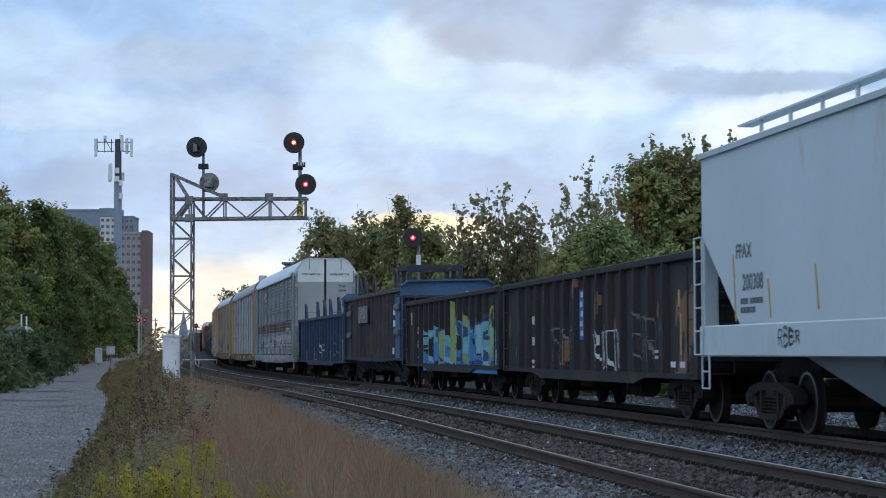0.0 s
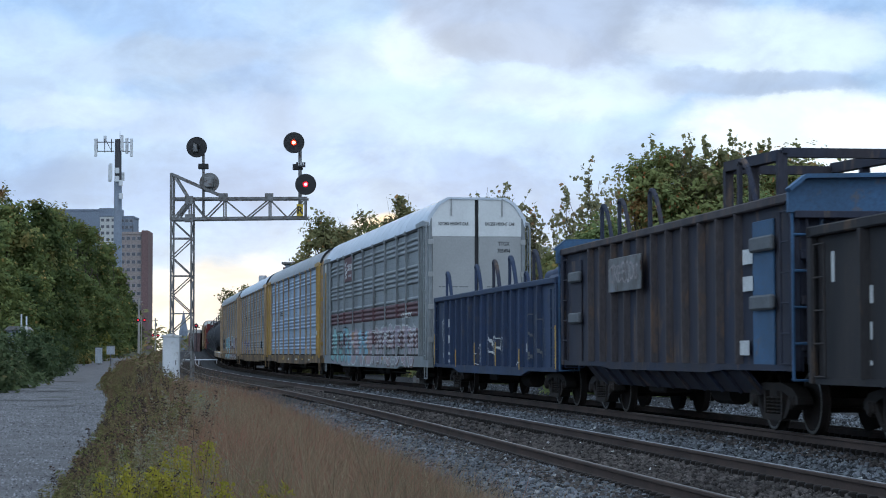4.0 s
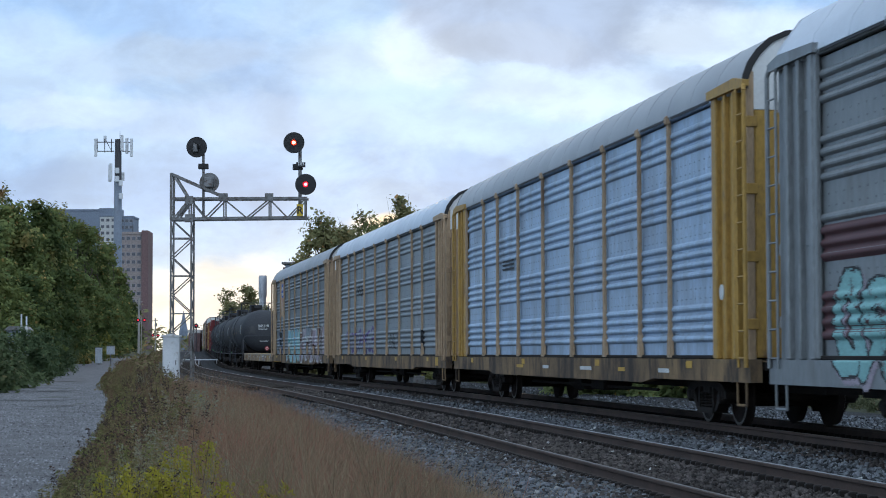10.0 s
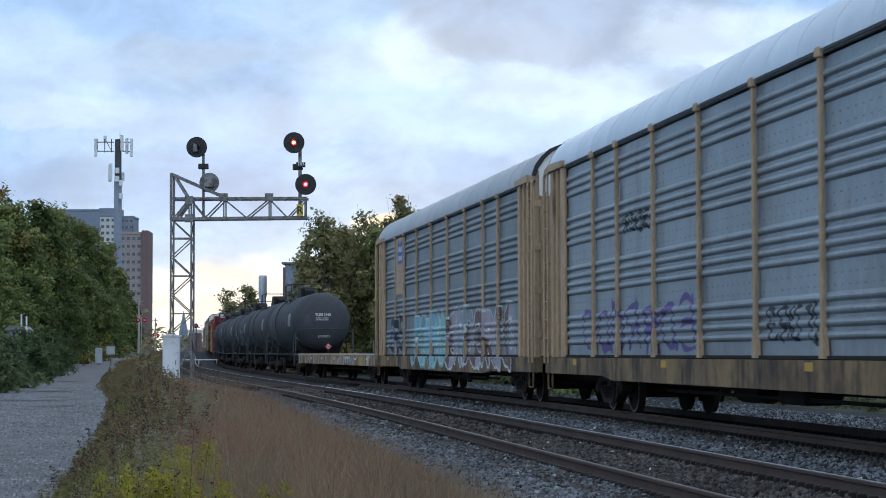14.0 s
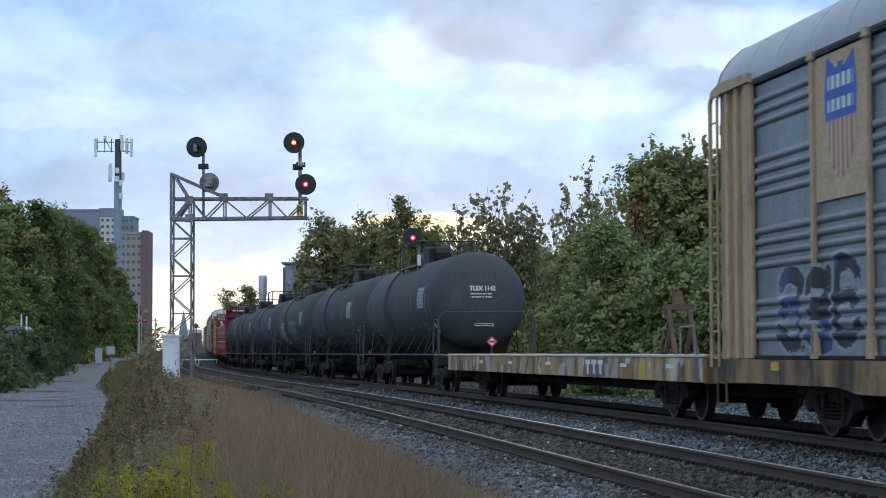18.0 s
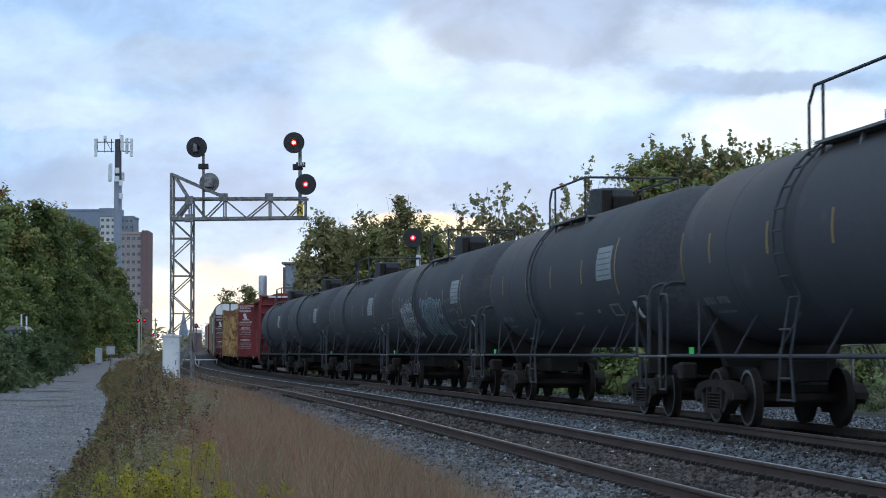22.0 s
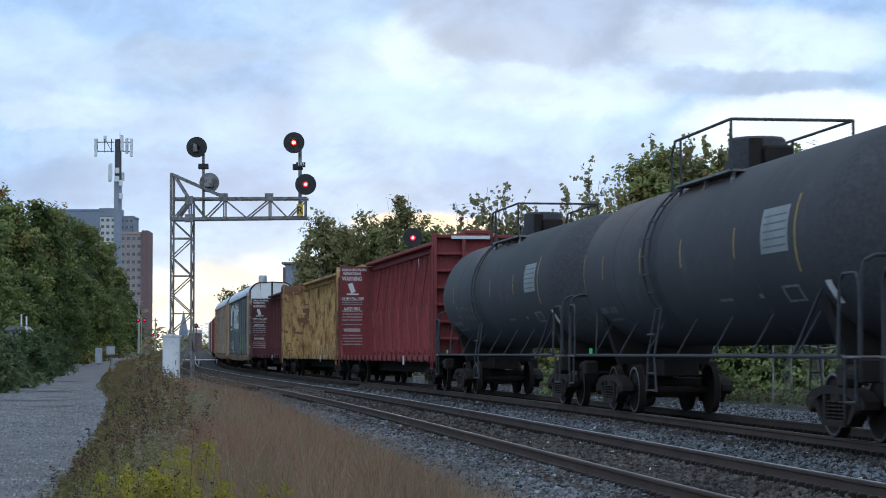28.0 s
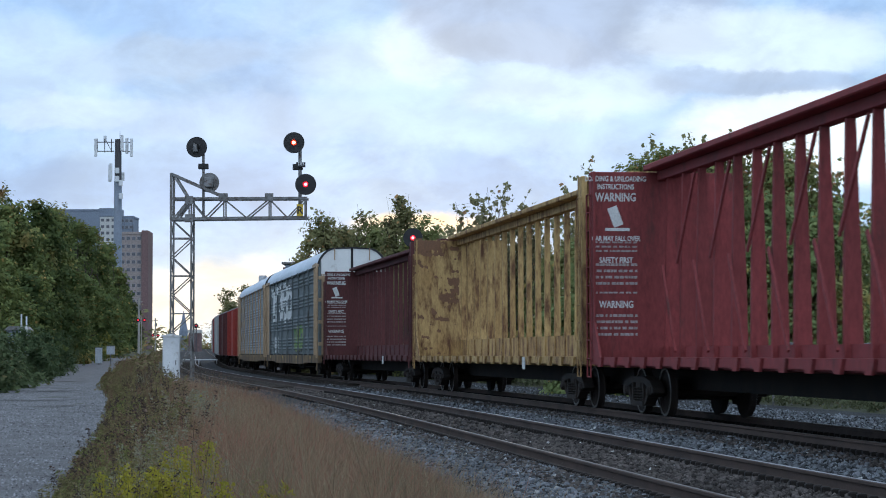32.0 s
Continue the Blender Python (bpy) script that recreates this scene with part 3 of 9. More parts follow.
def sleepers():
    """Timber ties under both tracks: the nearest as parts, the far ones joined; rail anchors beside the near rails."""
    for name in ("near_track", "far_track"):
        tr, c, zf = TRACKS[name]
        z = zf(c) - 0.178
        rs = random.Random(len(name))
        tie = to_mesh("sleeper", Shape().box(-1.3, 1.3, -0.115, 0.115, -0.17, 0.0, 0.012), M_TIE, False)
        plate = to_mesh("tie_plate", Shape().box(-0.17, 0.17, -0.09, 0.09, 0.001, 0.014, 0.004), M_RUST, False)
        rest = Shape()
        tilt = math.degrees(math.atan2(zf(c + 0.75) - zf(c - 0.75), 1.5))
        for i in range(420):
            s = 12 + 0.52 * i
            p = line(s, c, z - 0.004)
            hd = -math.degrees(float(np.interp(s, S_GRID, HEAD))) + rs.uniform(-0.8, 0.8)
            if i < 140:
                o = part("sleeper", tie, None, tr)
                o.matrix_basis = pose(p[0], p[1], p[2] + rs.uniform(-0.012, 0.004), 0, -tilt, hd)
                if i < 90:
                    for k in (-0.7535, 0.7535):
                        part("tie_plate", plate, None, o, at=(k, 0, 0))
            else:
                a, b = line(s, c - 1.3, z), line(s, c + 1.3, z)
                rest.bar(a, b, 0.23, 0.17)
        tagged(part("sleepers", rest, M_TIE, tr, smooth=False), kind="stuff")
        an = Shape()
        for i in range(230):
            s = 14 + 0.26 * i + rs.uniform(-0.03, 0.03)
            for k in (-0.7535, 0.7535):
                for e in (-0.12, 0.12):
                    a = line(s, c + k + e, zf(c + k) - 0.168)
                    an.box(a[0] - 0.045, a[0] + 0.045, a[1] - 0.05, a[1] + 0.05, a[2] - 0.03, a[2] + 0.055, 0.012)
        tagged(part("rail_anchors", an, M_BLACKIRON, tr, smooth=False), kind="stuff")




def lattice(sh, p, q, u, w, h, bays, leg=0.09, web=0.06):
    """A four-legged lattice girder from p to q, w wide along u and h deep across."""
    p, q, u = Vector(p), Vector(q), Vector(u).normalized()
    d = (q - p).normalized()
    n = d.cross(u).normalized()
    cs = [(u * (w / 2 * i) + n * (h / 2 * j)) for i, j in ((-1, -1), (1, -1), (1, 1), (-1, 1))]
    for c in cs:
        sh.bar(p + c, q + c, leg, leg, up=u)
    for k in range(bays):
        a, b = p + (q - p) * (k / bays), p + (q - p) * ((k + 1) / bays)
        for i in range(4):
            c0, c1 = cs[i], cs[(i + 1) % 4]
            if (k + i // 2) % 2:
                c0, c1 = c1, c0
            sh.bar(a + c0, b + c1, web, web, up=u)
            sh.bar(a + cs[i], a + cs[(i + 1) % 4], web, web, up=d)


def signal_head(parent, p, r, lamp=None, lamp_label="", tilt=0.0):
    """A searchlight signal: round black target with a hood, its case behind and its lamp."""
    tgt = Shape().lathe([(-0.03, r * 0.98), (-0.02, r), (0.02, r), (0.03, r * 0.96), (0.03, r * 0.3)], 36, "y")
    tg = part("target", tgt, M_BLACK, parent, "round black signal target", at=p)
    hood = Shape()
    n = 14
    for i in range(n):
        a0, a1 = math.pi * (i / n * 1.3 - 0.15), math.pi * ((i + 1) / n * 1.3 - 0.15)
        v = []
        for a in (a0, a1):
            for rr in (0.13, 0.145):
                v += [(math.cos(a) * rr, -0.03, math.sin(a) * rr), (math.cos(a) * rr, -0.34, math.sin(a) * rr)]
        hood.add(v, [(0, 1, 5, 4), (2, 6, 7, 3), (1, 3, 7, 5), (0, 4, 6, 2)])
    part("hood", hood, M_BLACK, tg)
    case = Shape().box(-0.17, 0.17, 0.03, 0.42, -0.22, 0.24, 0.03)
    part("case", case, M_BLACK, tg)
    if lamp:
        part("lamp", Shape().lathe([(-0.05, 0.125), (-0.08, 0.10), (-0.10, 0.04)], 20, "y"), lamp, tg, lamp_label)
        part("lamp_core", Shape().lathe([(-0.09, 0.075), (-0.115, 0.06), (-0.13, 0.02)], 16, "y"), M_AMBER_CORE if lamp is M_AMBER_GLOW else M_CORE_GLOW, tg, "bright lens centre")
    return tg


def gantry():
    """Cantilever signal bridge over the near track."""
    D = 95.0
    V = lambda x, y: at_view(x, y, D)
    top, foot = V(323, 312), V(323, 392)
    base = Vector((foot.x, D, float(ground_z(foot.x, D))))
    g = thing("signal_gantry", Matrix.Translation(base), "grey lattice cantilever signal gantry over the near railway track", "signal gantry")
    loc = lambda x, y, dy=0.0: V(x, y) - base + Vector((0, dy, 0))
    hw = (V(341, 500) - V(305, 500)).x / 2
    # mast: four legs with zigzag webs
    mast = Shape()
    ztop = loc(323, 390).z
    for i in (-1, 1):
        for j in (-1, 1):
            mast.bar((i * hw, j * hw, 0), (i * hw, j * hw, loc(323, 355).z), 0.085, 0.085)
    n = 9
    for k in range(n):
        a, b = ztop * k / n, ztop * (k + 1) / n
        s = 1 if k % 2 else -1
        for j in (-1, 1):
            mast.bar((-hw * s, j * hw, a), (hw * s, j * hw, b), 0.05, 0.05)
            mast.bar((j * hw, -hw * s, a), (j * hw, hw * s, b), 0.05, 0.05)
        if k % 2 == 0:
            for j in (-1, 1):
                mast.bar((-hw, j * hw, a + 0.01), (hw, j * hw, a + 0.01), 0.05, 0.05)
                mast.bar((j * hw, -hw, a + 0.01), (j * hw, hw, a + 0.01), 0.05, 0.05)
    part("mast", mast, M_GALV, g, "weathered galvanised lattice mast")
    # raised head of the mast with its stay
    hd = Shape()
    for j in (-1, 1):
        hd.bar((-hw, j * hw, loc(308, 392).z), (-hw, j * hw, loc(308, 310).z), 0.11, 0.11)
        hd.bar(loc(309, 311, j * hw), loc(398, 350, j * hw), 0.13, 0.13)
        hd.bar(loc(309, 311, j * hw), loc(337, 356, j * hw), 0.10, 0.10)
        hd.bar(loc(337, 356, j * hw), loc(313, 390, j * hw), 0.09, 0.09)
    hd.bar((-hw, -hw, loc(308, 310).z), (-hw, hw, loc(308, 310).z), 0.13, 0.13)
    part("head_frame", hd, M_GALV, g)
    # arm: top and bottom chords, warren web, both faces
    arm = Shape()
    xs = [310, 337, 365, 398, 438, 478, 510, 541]
    for j in (-1, 1):
        arm.bar(loc(307, 353, j * hw), loc(545, 352, j * hw), 0.11, 0.11)
        arm.bar(loc(307, 389, j * hw), loc(545, 386, j * hw), 0.11, 0.13)
        up = False
        for a, b in zip(xs[:-1], xs[1:]):
            arm.bar(loc(a, 354 if up else 387, j * hw), loc(b, 387 if up else 354, j * hw), 0.065, 0.065)
            up = not up
        for a in (337, 398, 478, 541):
            arm.bar(loc(a, 352, j * hw), loc(a, 388, j * hw), 0.065, 0.065)
    for a in xs:
        for y in (353, 388):
            arm.bar(loc(a, y, -hw), loc(a, y, hw), 0.07, 0.07)
    part("arm", arm, M_GALV, g, "lattice cantilever arm")
    # gusset plates at the joints
    for x, y in ((337, 356), (337, 388), (398, 351), (478, 351)):
        p = loc(x, y, -hw - 0.075)
        part("gusset_plate", Shape().box(-0.2, 0.2, -0.012, 0.012, -0.19, 0.19, 0.004), M_GALV, g, at=p)
    # left doll post with two unlit heads seen from behind, and its ladder box
    part("doll_post", Shape().rod(loc(360, 388), loc(360, 262), 0.065, 10), M_GALV, g)
    signal_head(g, loc(349.5, 262, -0.3), 0.49)
    b = part("target", Shape().lathe([(-0.02, 0.46), (0.02, 0.47), (0.03, 0.45), (0.03, 0.1)], 36, "y"), M_GALV, g, "round grey back of a signal target", at=loc(371, 324, -0.15))
    part("case", Shape().box(-0.2, 0.2, -0.36, -0.02, -0.24, 0.24, 0.03), M_GALV, b)
    part("lens_cover", Shape().box(-0.10, 0.10, -0.40, -0.10, -0.20, 0.20, 0.04), M_GALV, g, "grey signal lens housing", at=loc(348, 264, -0.25))
    part("bracket", Shape().box(-0.24, 0.24, -0.1, 0.1, -0.13, 0.13, 0.02), M_BLACK, g, at=loc(360, 295))
    # right doll post with the two lit heads
    part("doll_post", Shape().rod(loc(531, 386), loc(531, 262), 0.085, 10), M_GALV, g)
    part("bracket", Shape().box(-0.24, 0.24, -0.1, 0.1, -0.14, 0.14, 0.02), M_BLACK, g, at=loc(527, 296))
    part("name_plate", Shape().box(-0.22, 0.22, -0.02, 0.02, -0.12, 0.12, 0.005), M_BLACK, g, at=loc(533, 293, -0.3))
    for k in range(4):
        part("plate_mark", Shape().box(-0.02, 0.02, -0.005, 0.005, -0.08, 0.08), M_WHITE, g, at=loc(529 + 3 * k, 291, -0.34))
    signal_head(g, loc(521, 254, -0.3), 0.50, M_AMBER_GLOW, "lit orange-red signal lamp")
    signal_head(g, loc(542, 328, -0.4), 0.50, M_RED_GLOW, "lit red signal lamp")
    pl = part("letter_board", Shape().box(-0.15, 0.15, -0.015, 0.015, -0.28, 0.28, 0.004), M_YELLOW, g, "yellow board with a black letter R", at=loc(532.5, 374, -hw - 0.2))
    lettering("R", 0.5, M_BLACK, pl, (0, -0.022, -0.17), (90, 0, 0))


def lettering(text, size, material_, parent, at, rot, label="", name="lettering", squeeze=1.0, bold=0.02):
    """Words as a thin mesh, centred on at, in the parent's space."""
    cu = bpy.data.curves.new("words", "FONT")
    cu.body, cu.size, cu.align_x, cu.extrude = text, size, "CENTER", 0.002
    cu.offset = bold * size
    cu.resolution_u = 2
    tmp = new("words", cu)
    me = bpy.data.meshes.new_from_object(tmp.evaluated_get(bpy.context.evaluated_depsgraph_get()))
    bpy.data.objects.remove(tmp)
    me.materials.clear()
    me.materials.append(material_)
    me.name = name
    ob = new(name, me)
    ob.parent = parent
    ob.matrix_basis = pose(*at, *rot) @ Matrix.Diagonal((squeeze, 1, 1, 1))
    return tagged(ob, label)


def mast_signal():
    """Single signal beyond the far track."""
    D = 103.0
    c = at_view(731, 422, D)
    base = Vector((c.x + 0.28, D, float(ground_z(c.x, D))))
    g = thing("railway_signal", Matrix.Translation(base), "tall railway signal mast with one red light", "railway signal")
    part("mast", Shape().rod((0, 0.1, 0), (0, 0.1, c.z - base.z + 0.1), 0.08, 10), M_GALV, g)
    part("base", Shape().box(-0.3, 0.3, -0.2, 0.4, 0, 0.5, 0.03), M_GALV, g)
    part("number_board", Shape().box(-0.12, 0.12, -0.02, 0.02, -0.3, 0.3, 0.01), M_WHITE, g, at=(0.0, -0.05, c.z - base.z - 1.15))
    signal_head(g, c - base + Vector((0, -0.3, 0)), 0.50, M_RED_GLOW, "lit red signal lamp")


def cabinet():
    D = 85.0
    a, b = at_view(289, 592, D), at_view(318, 592, D)
    x, w = (a.x + b.x) / 2, (b.x - a.x) / 2
    z0 = float(ground_z(x, D))
    h = a.z - z0
    c = thing("signal_cabinet", pose(x, D, z0, 0, 0, 4), "tall white metal signal cabinet standing in weeds", "cabinet")
    part("plinth", Shape().box(-w - 0.05, w + 0.05, -0.42, 0.42, 0, 0.2, 0.02), M_GALV, c, "concrete plinth")
    part("body", Shape().box(-w, w, -0.36, 0.36, 0.2, h - 0.1, 0.02), M_WHITE, c)
    part("roof", Shape().prism([(-w - 0.06, h - 0.1), (w + 0.06, h - 0.1), (w + 0.06, h - 0.05), (0, h + 0.02), (-w - 0.06, h - 0.05)], -0.42, 0.42, "y"), M_WHITE, c)
    d = part("door", Shape().box(-w + 0.05, w - 0.05, -0.385, -0.362, 0.28, h - 0.16, 0.008), M_WHITE, c)
    part("handle", Shape().box(w - 0.16, w - 0.12, -0.41, -0.385, 1.2, 1.4, 0.008), M_GALV, d)


# ---- trees and weeds ----
def leaf_cloud(rs, centres, radii, n, size, squash=0.8):
    """n leaf quads spread in shells about clump centres."""
    centres, radii = np.asarray(centres, float), np.asarray(radii, float)
    w = radii ** 2
    # sprigs set in shells about the clump centres, each with a dozen leaves
    m = max(1, n // 11)
    k = rs.choice(len(centres), m, p=w / w.sum())
    d = rs.normal(size=(m, 3))
    d /= np.linalg.norm(d, axis=1, keepdims=True) + 1e-9
    rad = radii[k] * (rs.random(m) ** 0.40) * (1 + 0.24 * rs.normal(size=m))
    sp = centres[k] + d * rad[:, None] * np.array([1, 1, squash])
    tilt = d * 0.8 + rs.normal(size=(m, 3)) * 0.32 + np.array([0, 0, 0.6])
    g = rs.randint(0, m, n)
    off = rs.normal(size=(n, 3)) * size * np.array([1.5, 1.5, 1.1])
    off[:, 2] -= 0.25 * np.hypot(off[:, 0], off[:, 1])
    c = sp[g] + off
    nrm = tilt[g] + rs.normal(size=(n, 3)) * 0.30
    nrm /= np.linalg.norm(nrm, axis=1, keepdims=True) + 1e-9
    a = np.cross(nrm, rs.normal(size=(n, 3)))
    a /= np.linalg.norm(a, axis=1, keepdims=True) + 1e-9
    b = np.cross(nrm, a)
    s = size * (0.55 + 0.9 * rs.random(n))[:, None]
    a, b = a * s, b * s * 0.75
    V = np.stack([c - a, c + b * 0.9 - a * 0.1, c + a, c - b * 0.9 - a * 0.1], 1).reshape(-1, 3)
    return V, np.arange(4 * n).reshape(-1, 4)


def limb(sh, p, q, r0, r1, rs, bend=0.12, n=3):
    p, q = Vector(p), Vector(q)
    L_ = (q - p).length
    pts = [p]
    for i in range(1, n):
        pts.append(p.lerp(q, i / n) + Vector(rs.normal(size=3)) * L_ * bend * 0.5)
    pts.append(q)
    for i in range(n):
        sh.rod(pts[i], pts[i + 1], r0 + (r1 - r0) * i / n, 6, r0 + (r1 - r0) * (i + 1) / n)
    return pts


def tree(x, y, h, w, leaves, size, mat_leaf, label, seed, base=0.18, clumps=26, gap=0.0, top=0.55, name="tree", dep=None, bare=0, twig=1.0):
    """Tapered trunk, limbs to each clump, and an uneven crown of leaves. base: share of the height with no leaves."""
    rs = np.random.RandomState(seed)
    z0 = float(ground_z(x, y))
    h *= 1.10
    t = thing(name, pose(x, y, z0), label, "tree")
    wood = Shape()
    dep = dep or w
    limb(wood, (0, 0, -0.2), (rs.normal() * 0.2, rs.normal() * 0.2, h * 0.55), (0.018 * h + 0.05) * (0.5 + 0.5 * twig), 0.012 * h * twig, rs, 0.03, 4)
    C, R = [], []
    for i in range(clumps):
        a = rs.random() * 2 * math.pi
        u = base + (1 - base) * ((i + rs.random()) / clumps)
        # crown outline: widest at a share of the height, rounded above
        prof = math.sin(math.pi * min(1, max(0.08, (u - base) / (1 - base)) ** top)) ** 0.6 if u < 0.97 else 0.25
        rr = (0.35 + 0.65 * math.sqrt(rs.random())) * prof
        r = (0.13 + 0.10 * rs.random()) * w * (0.75 + 0.5 * prof) * (1 - gap)
        c = np.array([math.cos(a) * (w / 2 - r * 0.8) * rr, math.sin(a) * (dep / 2 - r * 0.8) * rr, u * h - r * 0.5])
        C.append(c)
        R.append(r)
        limb(wood, (0, 0, min(h * 0.5, c[2] * (0.35 + 0.3 * rs.random()))), c, 0.008 * h * twig, 0.015 * twig, rs)
    for i in range(bare):
        a = rs.random() * 2 * math.pi
        q = (math.cos(a) * w * 0.45 * rs.random(), math.sin(a) * dep * 0.4 * rs.random(), h * (0.85 + 0.2 * rs.random()))
        limb(wood, (q[0] * 0.6, q[1] * 0.6, h * 0.5), q, 0.03 * twig, 0.008, rs)
    part("trunk", wood, M_BARK, t, smooth=False)
    V, F = leaf_cloud(rs, C, R, leaves, size)
    part("crown", flat_mesh("crown", V, F, mat_leaf), None, t)
    return t


def airy_tree(x, y, h, w, seed, label, n=13, per=26, size=0.15, base=0.4, mat_leaf=None):
    """A thin tree: ascending forked branches with leaves scattered singly along them, sky between."""
    rs = np.random.RandomState(seed)
    t = thing("tree", pose(x, y, float(ground_z(x, y))), label, "tree")
    wood, C = Shape(), []
    limb(wood, (0, 0, -0.2), (0.15 * w * rs.normal() * 0.3, 0, h * 0.6), 0.10, 0.03, rs, 0.04, 4)
    for i in range(n):
        a, r = rs.random() * 2 * math.pi, w / 2 * math.sqrt(rs.random())
        z1 = h * (base + (1 - base) * (1 - 0.45 * (2 * r / w) ** 2) * rs.uniform(0.72, 1.0))
        tip = (math.cos(a) * r, math.sin(a) * r * 0.6, z1)
        foot = (tip[0] * 0.15, tip[1] * 0.15, h * rs.uniform(0.25, 0.55))
        limb(wood, foot, tip, 0.022, 0.008, rs, 0.10, 4)
        for j in range(7):
            u = rs.uniform(0.35, 1.0)
            p = Vector(foot).lerp(Vector(tip), u)
            q = p + Vector((rs.normal() * 0.38, rs.normal() * 0.38, abs(rs.normal()) * 0.5 + 0.15))
            wood.rod(p, q, 0.007, 4, 0.004)
            for k in range(per // 7 + rs.randint(3)):
                C.append(np.array(p.lerp(q, rs.uniform(0.3, 1.1))) + rs.normal(size=3) * 0.07)
    part("trunk", wood, M_BARK, t, smooth=False)
    C = np.array(C)
    m = len(C)
    d = rs.normal(size=(m, 3))
    d /= np.linalg.norm(d, axis=1, keepdims=True)
    b = np.cross(d, rs.normal(size=(m, 3)))
    b /= np.linalg.norm(b, axis=1, keepdims=True)
    sz = size * rs.uniform(0.5, 1.15, m)[:, None]
    V = np.stack([C - d * sz, C + b * sz * 0.85, C + d * sz, C - b * sz * 0.85], 1).reshape(-1, 3)
    part("crown", flat_mesh("crown", V, np.arange(4 * m).reshape(-1, 4), mat_leaf or M_LEAF_P), None, t)


def trees():
    maple = "broad dark-green maple turning orange at the top"
    green = "leafy light-green tree beside the railway"
    road_ = "leafy green roadside tree in early autumn"
    thin = "sparse poplar with thin scattered leaves"
    far = "hazy autumn tree beyond the railway"
    P = lambda px, d: (px - 784.0) / 3557.0 * d
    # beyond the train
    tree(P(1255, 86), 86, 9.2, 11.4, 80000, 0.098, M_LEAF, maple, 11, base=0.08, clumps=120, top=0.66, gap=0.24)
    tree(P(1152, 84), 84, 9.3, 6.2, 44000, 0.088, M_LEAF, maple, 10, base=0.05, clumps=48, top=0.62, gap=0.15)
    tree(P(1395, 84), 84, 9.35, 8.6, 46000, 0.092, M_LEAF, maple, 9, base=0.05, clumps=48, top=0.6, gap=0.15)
    tree(P(1345, 74), 74, 6.9, 7.4, 52000, 0.086, M_LEAF_B, green, 12, base=0.0, clumps=64, top=0.55, gap=0.15)
    tree(P(1470, 72), 72, 6.4, 5.6, 38000, 0.086, M_LEAF_B, green, 8, base=0.0, clumps=44, gap=0.1)
    tree(P(1075, 80), 80, 6.4, 5.6, 34000, 0.09, M_LEAF_B, green, 13, base=0.0, clumps=40)
    tree(P(1190, 76), 76, 5.4, 5.0, 30000, 0.09, M_LEAF_B, green, 7, base=0.0, clumps=36)
    tree(P(1580, 80), 80, 6.9, 6.4, 32000, 0.09, M_LEAF_L, green, 14, base=0.0, clumps=40)
    tree(P(1640, 90), 90, 8.6, 6.0, 12000, 0.12, M_LEAF_D, green, 6, base=0.0, clumps=26)
    airy_tree(P(1205, 85), 85, 10.6, 6.0, 71, maple, n=46, per=90, size=0.13, base=0.55, mat_leaf=M_LEAF_T)
    airy_tree(P(1300, 85), 85, 10.9, 6.4, 72, maple, n=50, per=90, size=0.13, base=0.55, mat_leaf=M_LEAF_T)
    airy_tree(P(1400, 85), 85, 10.2, 6.0, 73, maple, n=46, per=90, size=0.13, base=0.55, mat_leaf=M_LEAF_T)
    airy_tree(P(856, 118), 118, 12.2, 5.0, 15, thin, n=26, per=48)
    airy_tree(P(905, 119), 119, 11.5, 5.0, 34, thin, n=26, per=48)
    airy_tree(P(952, 118), 118, 10.8, 4.2, 27, thin, n=22, per=46)
    airy_tree(P(1030, 112), 112, 12.0, 4.6, 16, thin, n=28, per=50, base=0.35)
    airy_tree(P(1068, 108), 108, 11.0, 4.0, 35, thin, n=22, per=46)
    tree(P(835, 124), 124, 7.6, 7.6, 32000, 0.12, M_LEAF_L, green, 17, base=0.0, clumps=40)
    tree(P(935, 122), 122, 7.4, 7.6, 32000, 0.12, M_LEAF_L, green, 18, base=0.0, clumps=40)
    tree(P(1020, 105), 105, 7.4, 6.0, 26000, 0.11, M_LEAF_L, green, 28, base=0.0, clumps=36)
    tree(P(712, 150), 150, 12.2, 5.4, 9000, 0.15, M_LEAF_D, far, 19, base=0.25, clumps=44, gap=0.2, bare=6, top=0.5, twig=0.4)
    tree(P(640, 158), 158, 11.6, 6.6, 7000, 0.15, M_LEAF_D, far, 20, base=0.1, clumps=40, gap=0.2, bare=30, twig=0.4)
    tree(P(568, 152), 152, 11.2, 5.6, 12000, 0.15, M_LEAF_D, far, 21, base=0.0, clumps=44, gap=0.1, top=0.5)
    tree(P(610, 160), 160, 11.0, 7.8, 18000, 0.16, M_LEAF_D, far, 22, base=0.0, clumps=44)
    tree(P(680, 155), 155, 10.8, 8.4, 22000, 0.16, M_LEAF_L, far, 23, base=0.0, clumps=46)
    tree(P(760, 142), 142, 10.0, 8.4, 22000, 0.15, M_LEAF_L, far, 24, base=0.0, clumps=46)
    tree(P(545, 165), 165, 9.4, 4.2, 8000, 0.16, M_LEAF_D, far, 29, base=0.0, clumps=30)
    tree(P(437, 330), 330, 10.8, 6.0, 4500, 0.24, M_LEAF_D, far, 25, base=0.0, clumps=22)
    tree(P(402, 360), 360, 11.0, 6.0, 4500, 0.25, M_LEAF_D, far, 26, base=0.0, clumps=22)
    tree(P(470, 300), 300, 7.0, 7.0, 4500, 0.24, M_LEAF_D, far, 30, base=0.0, clumps=22)
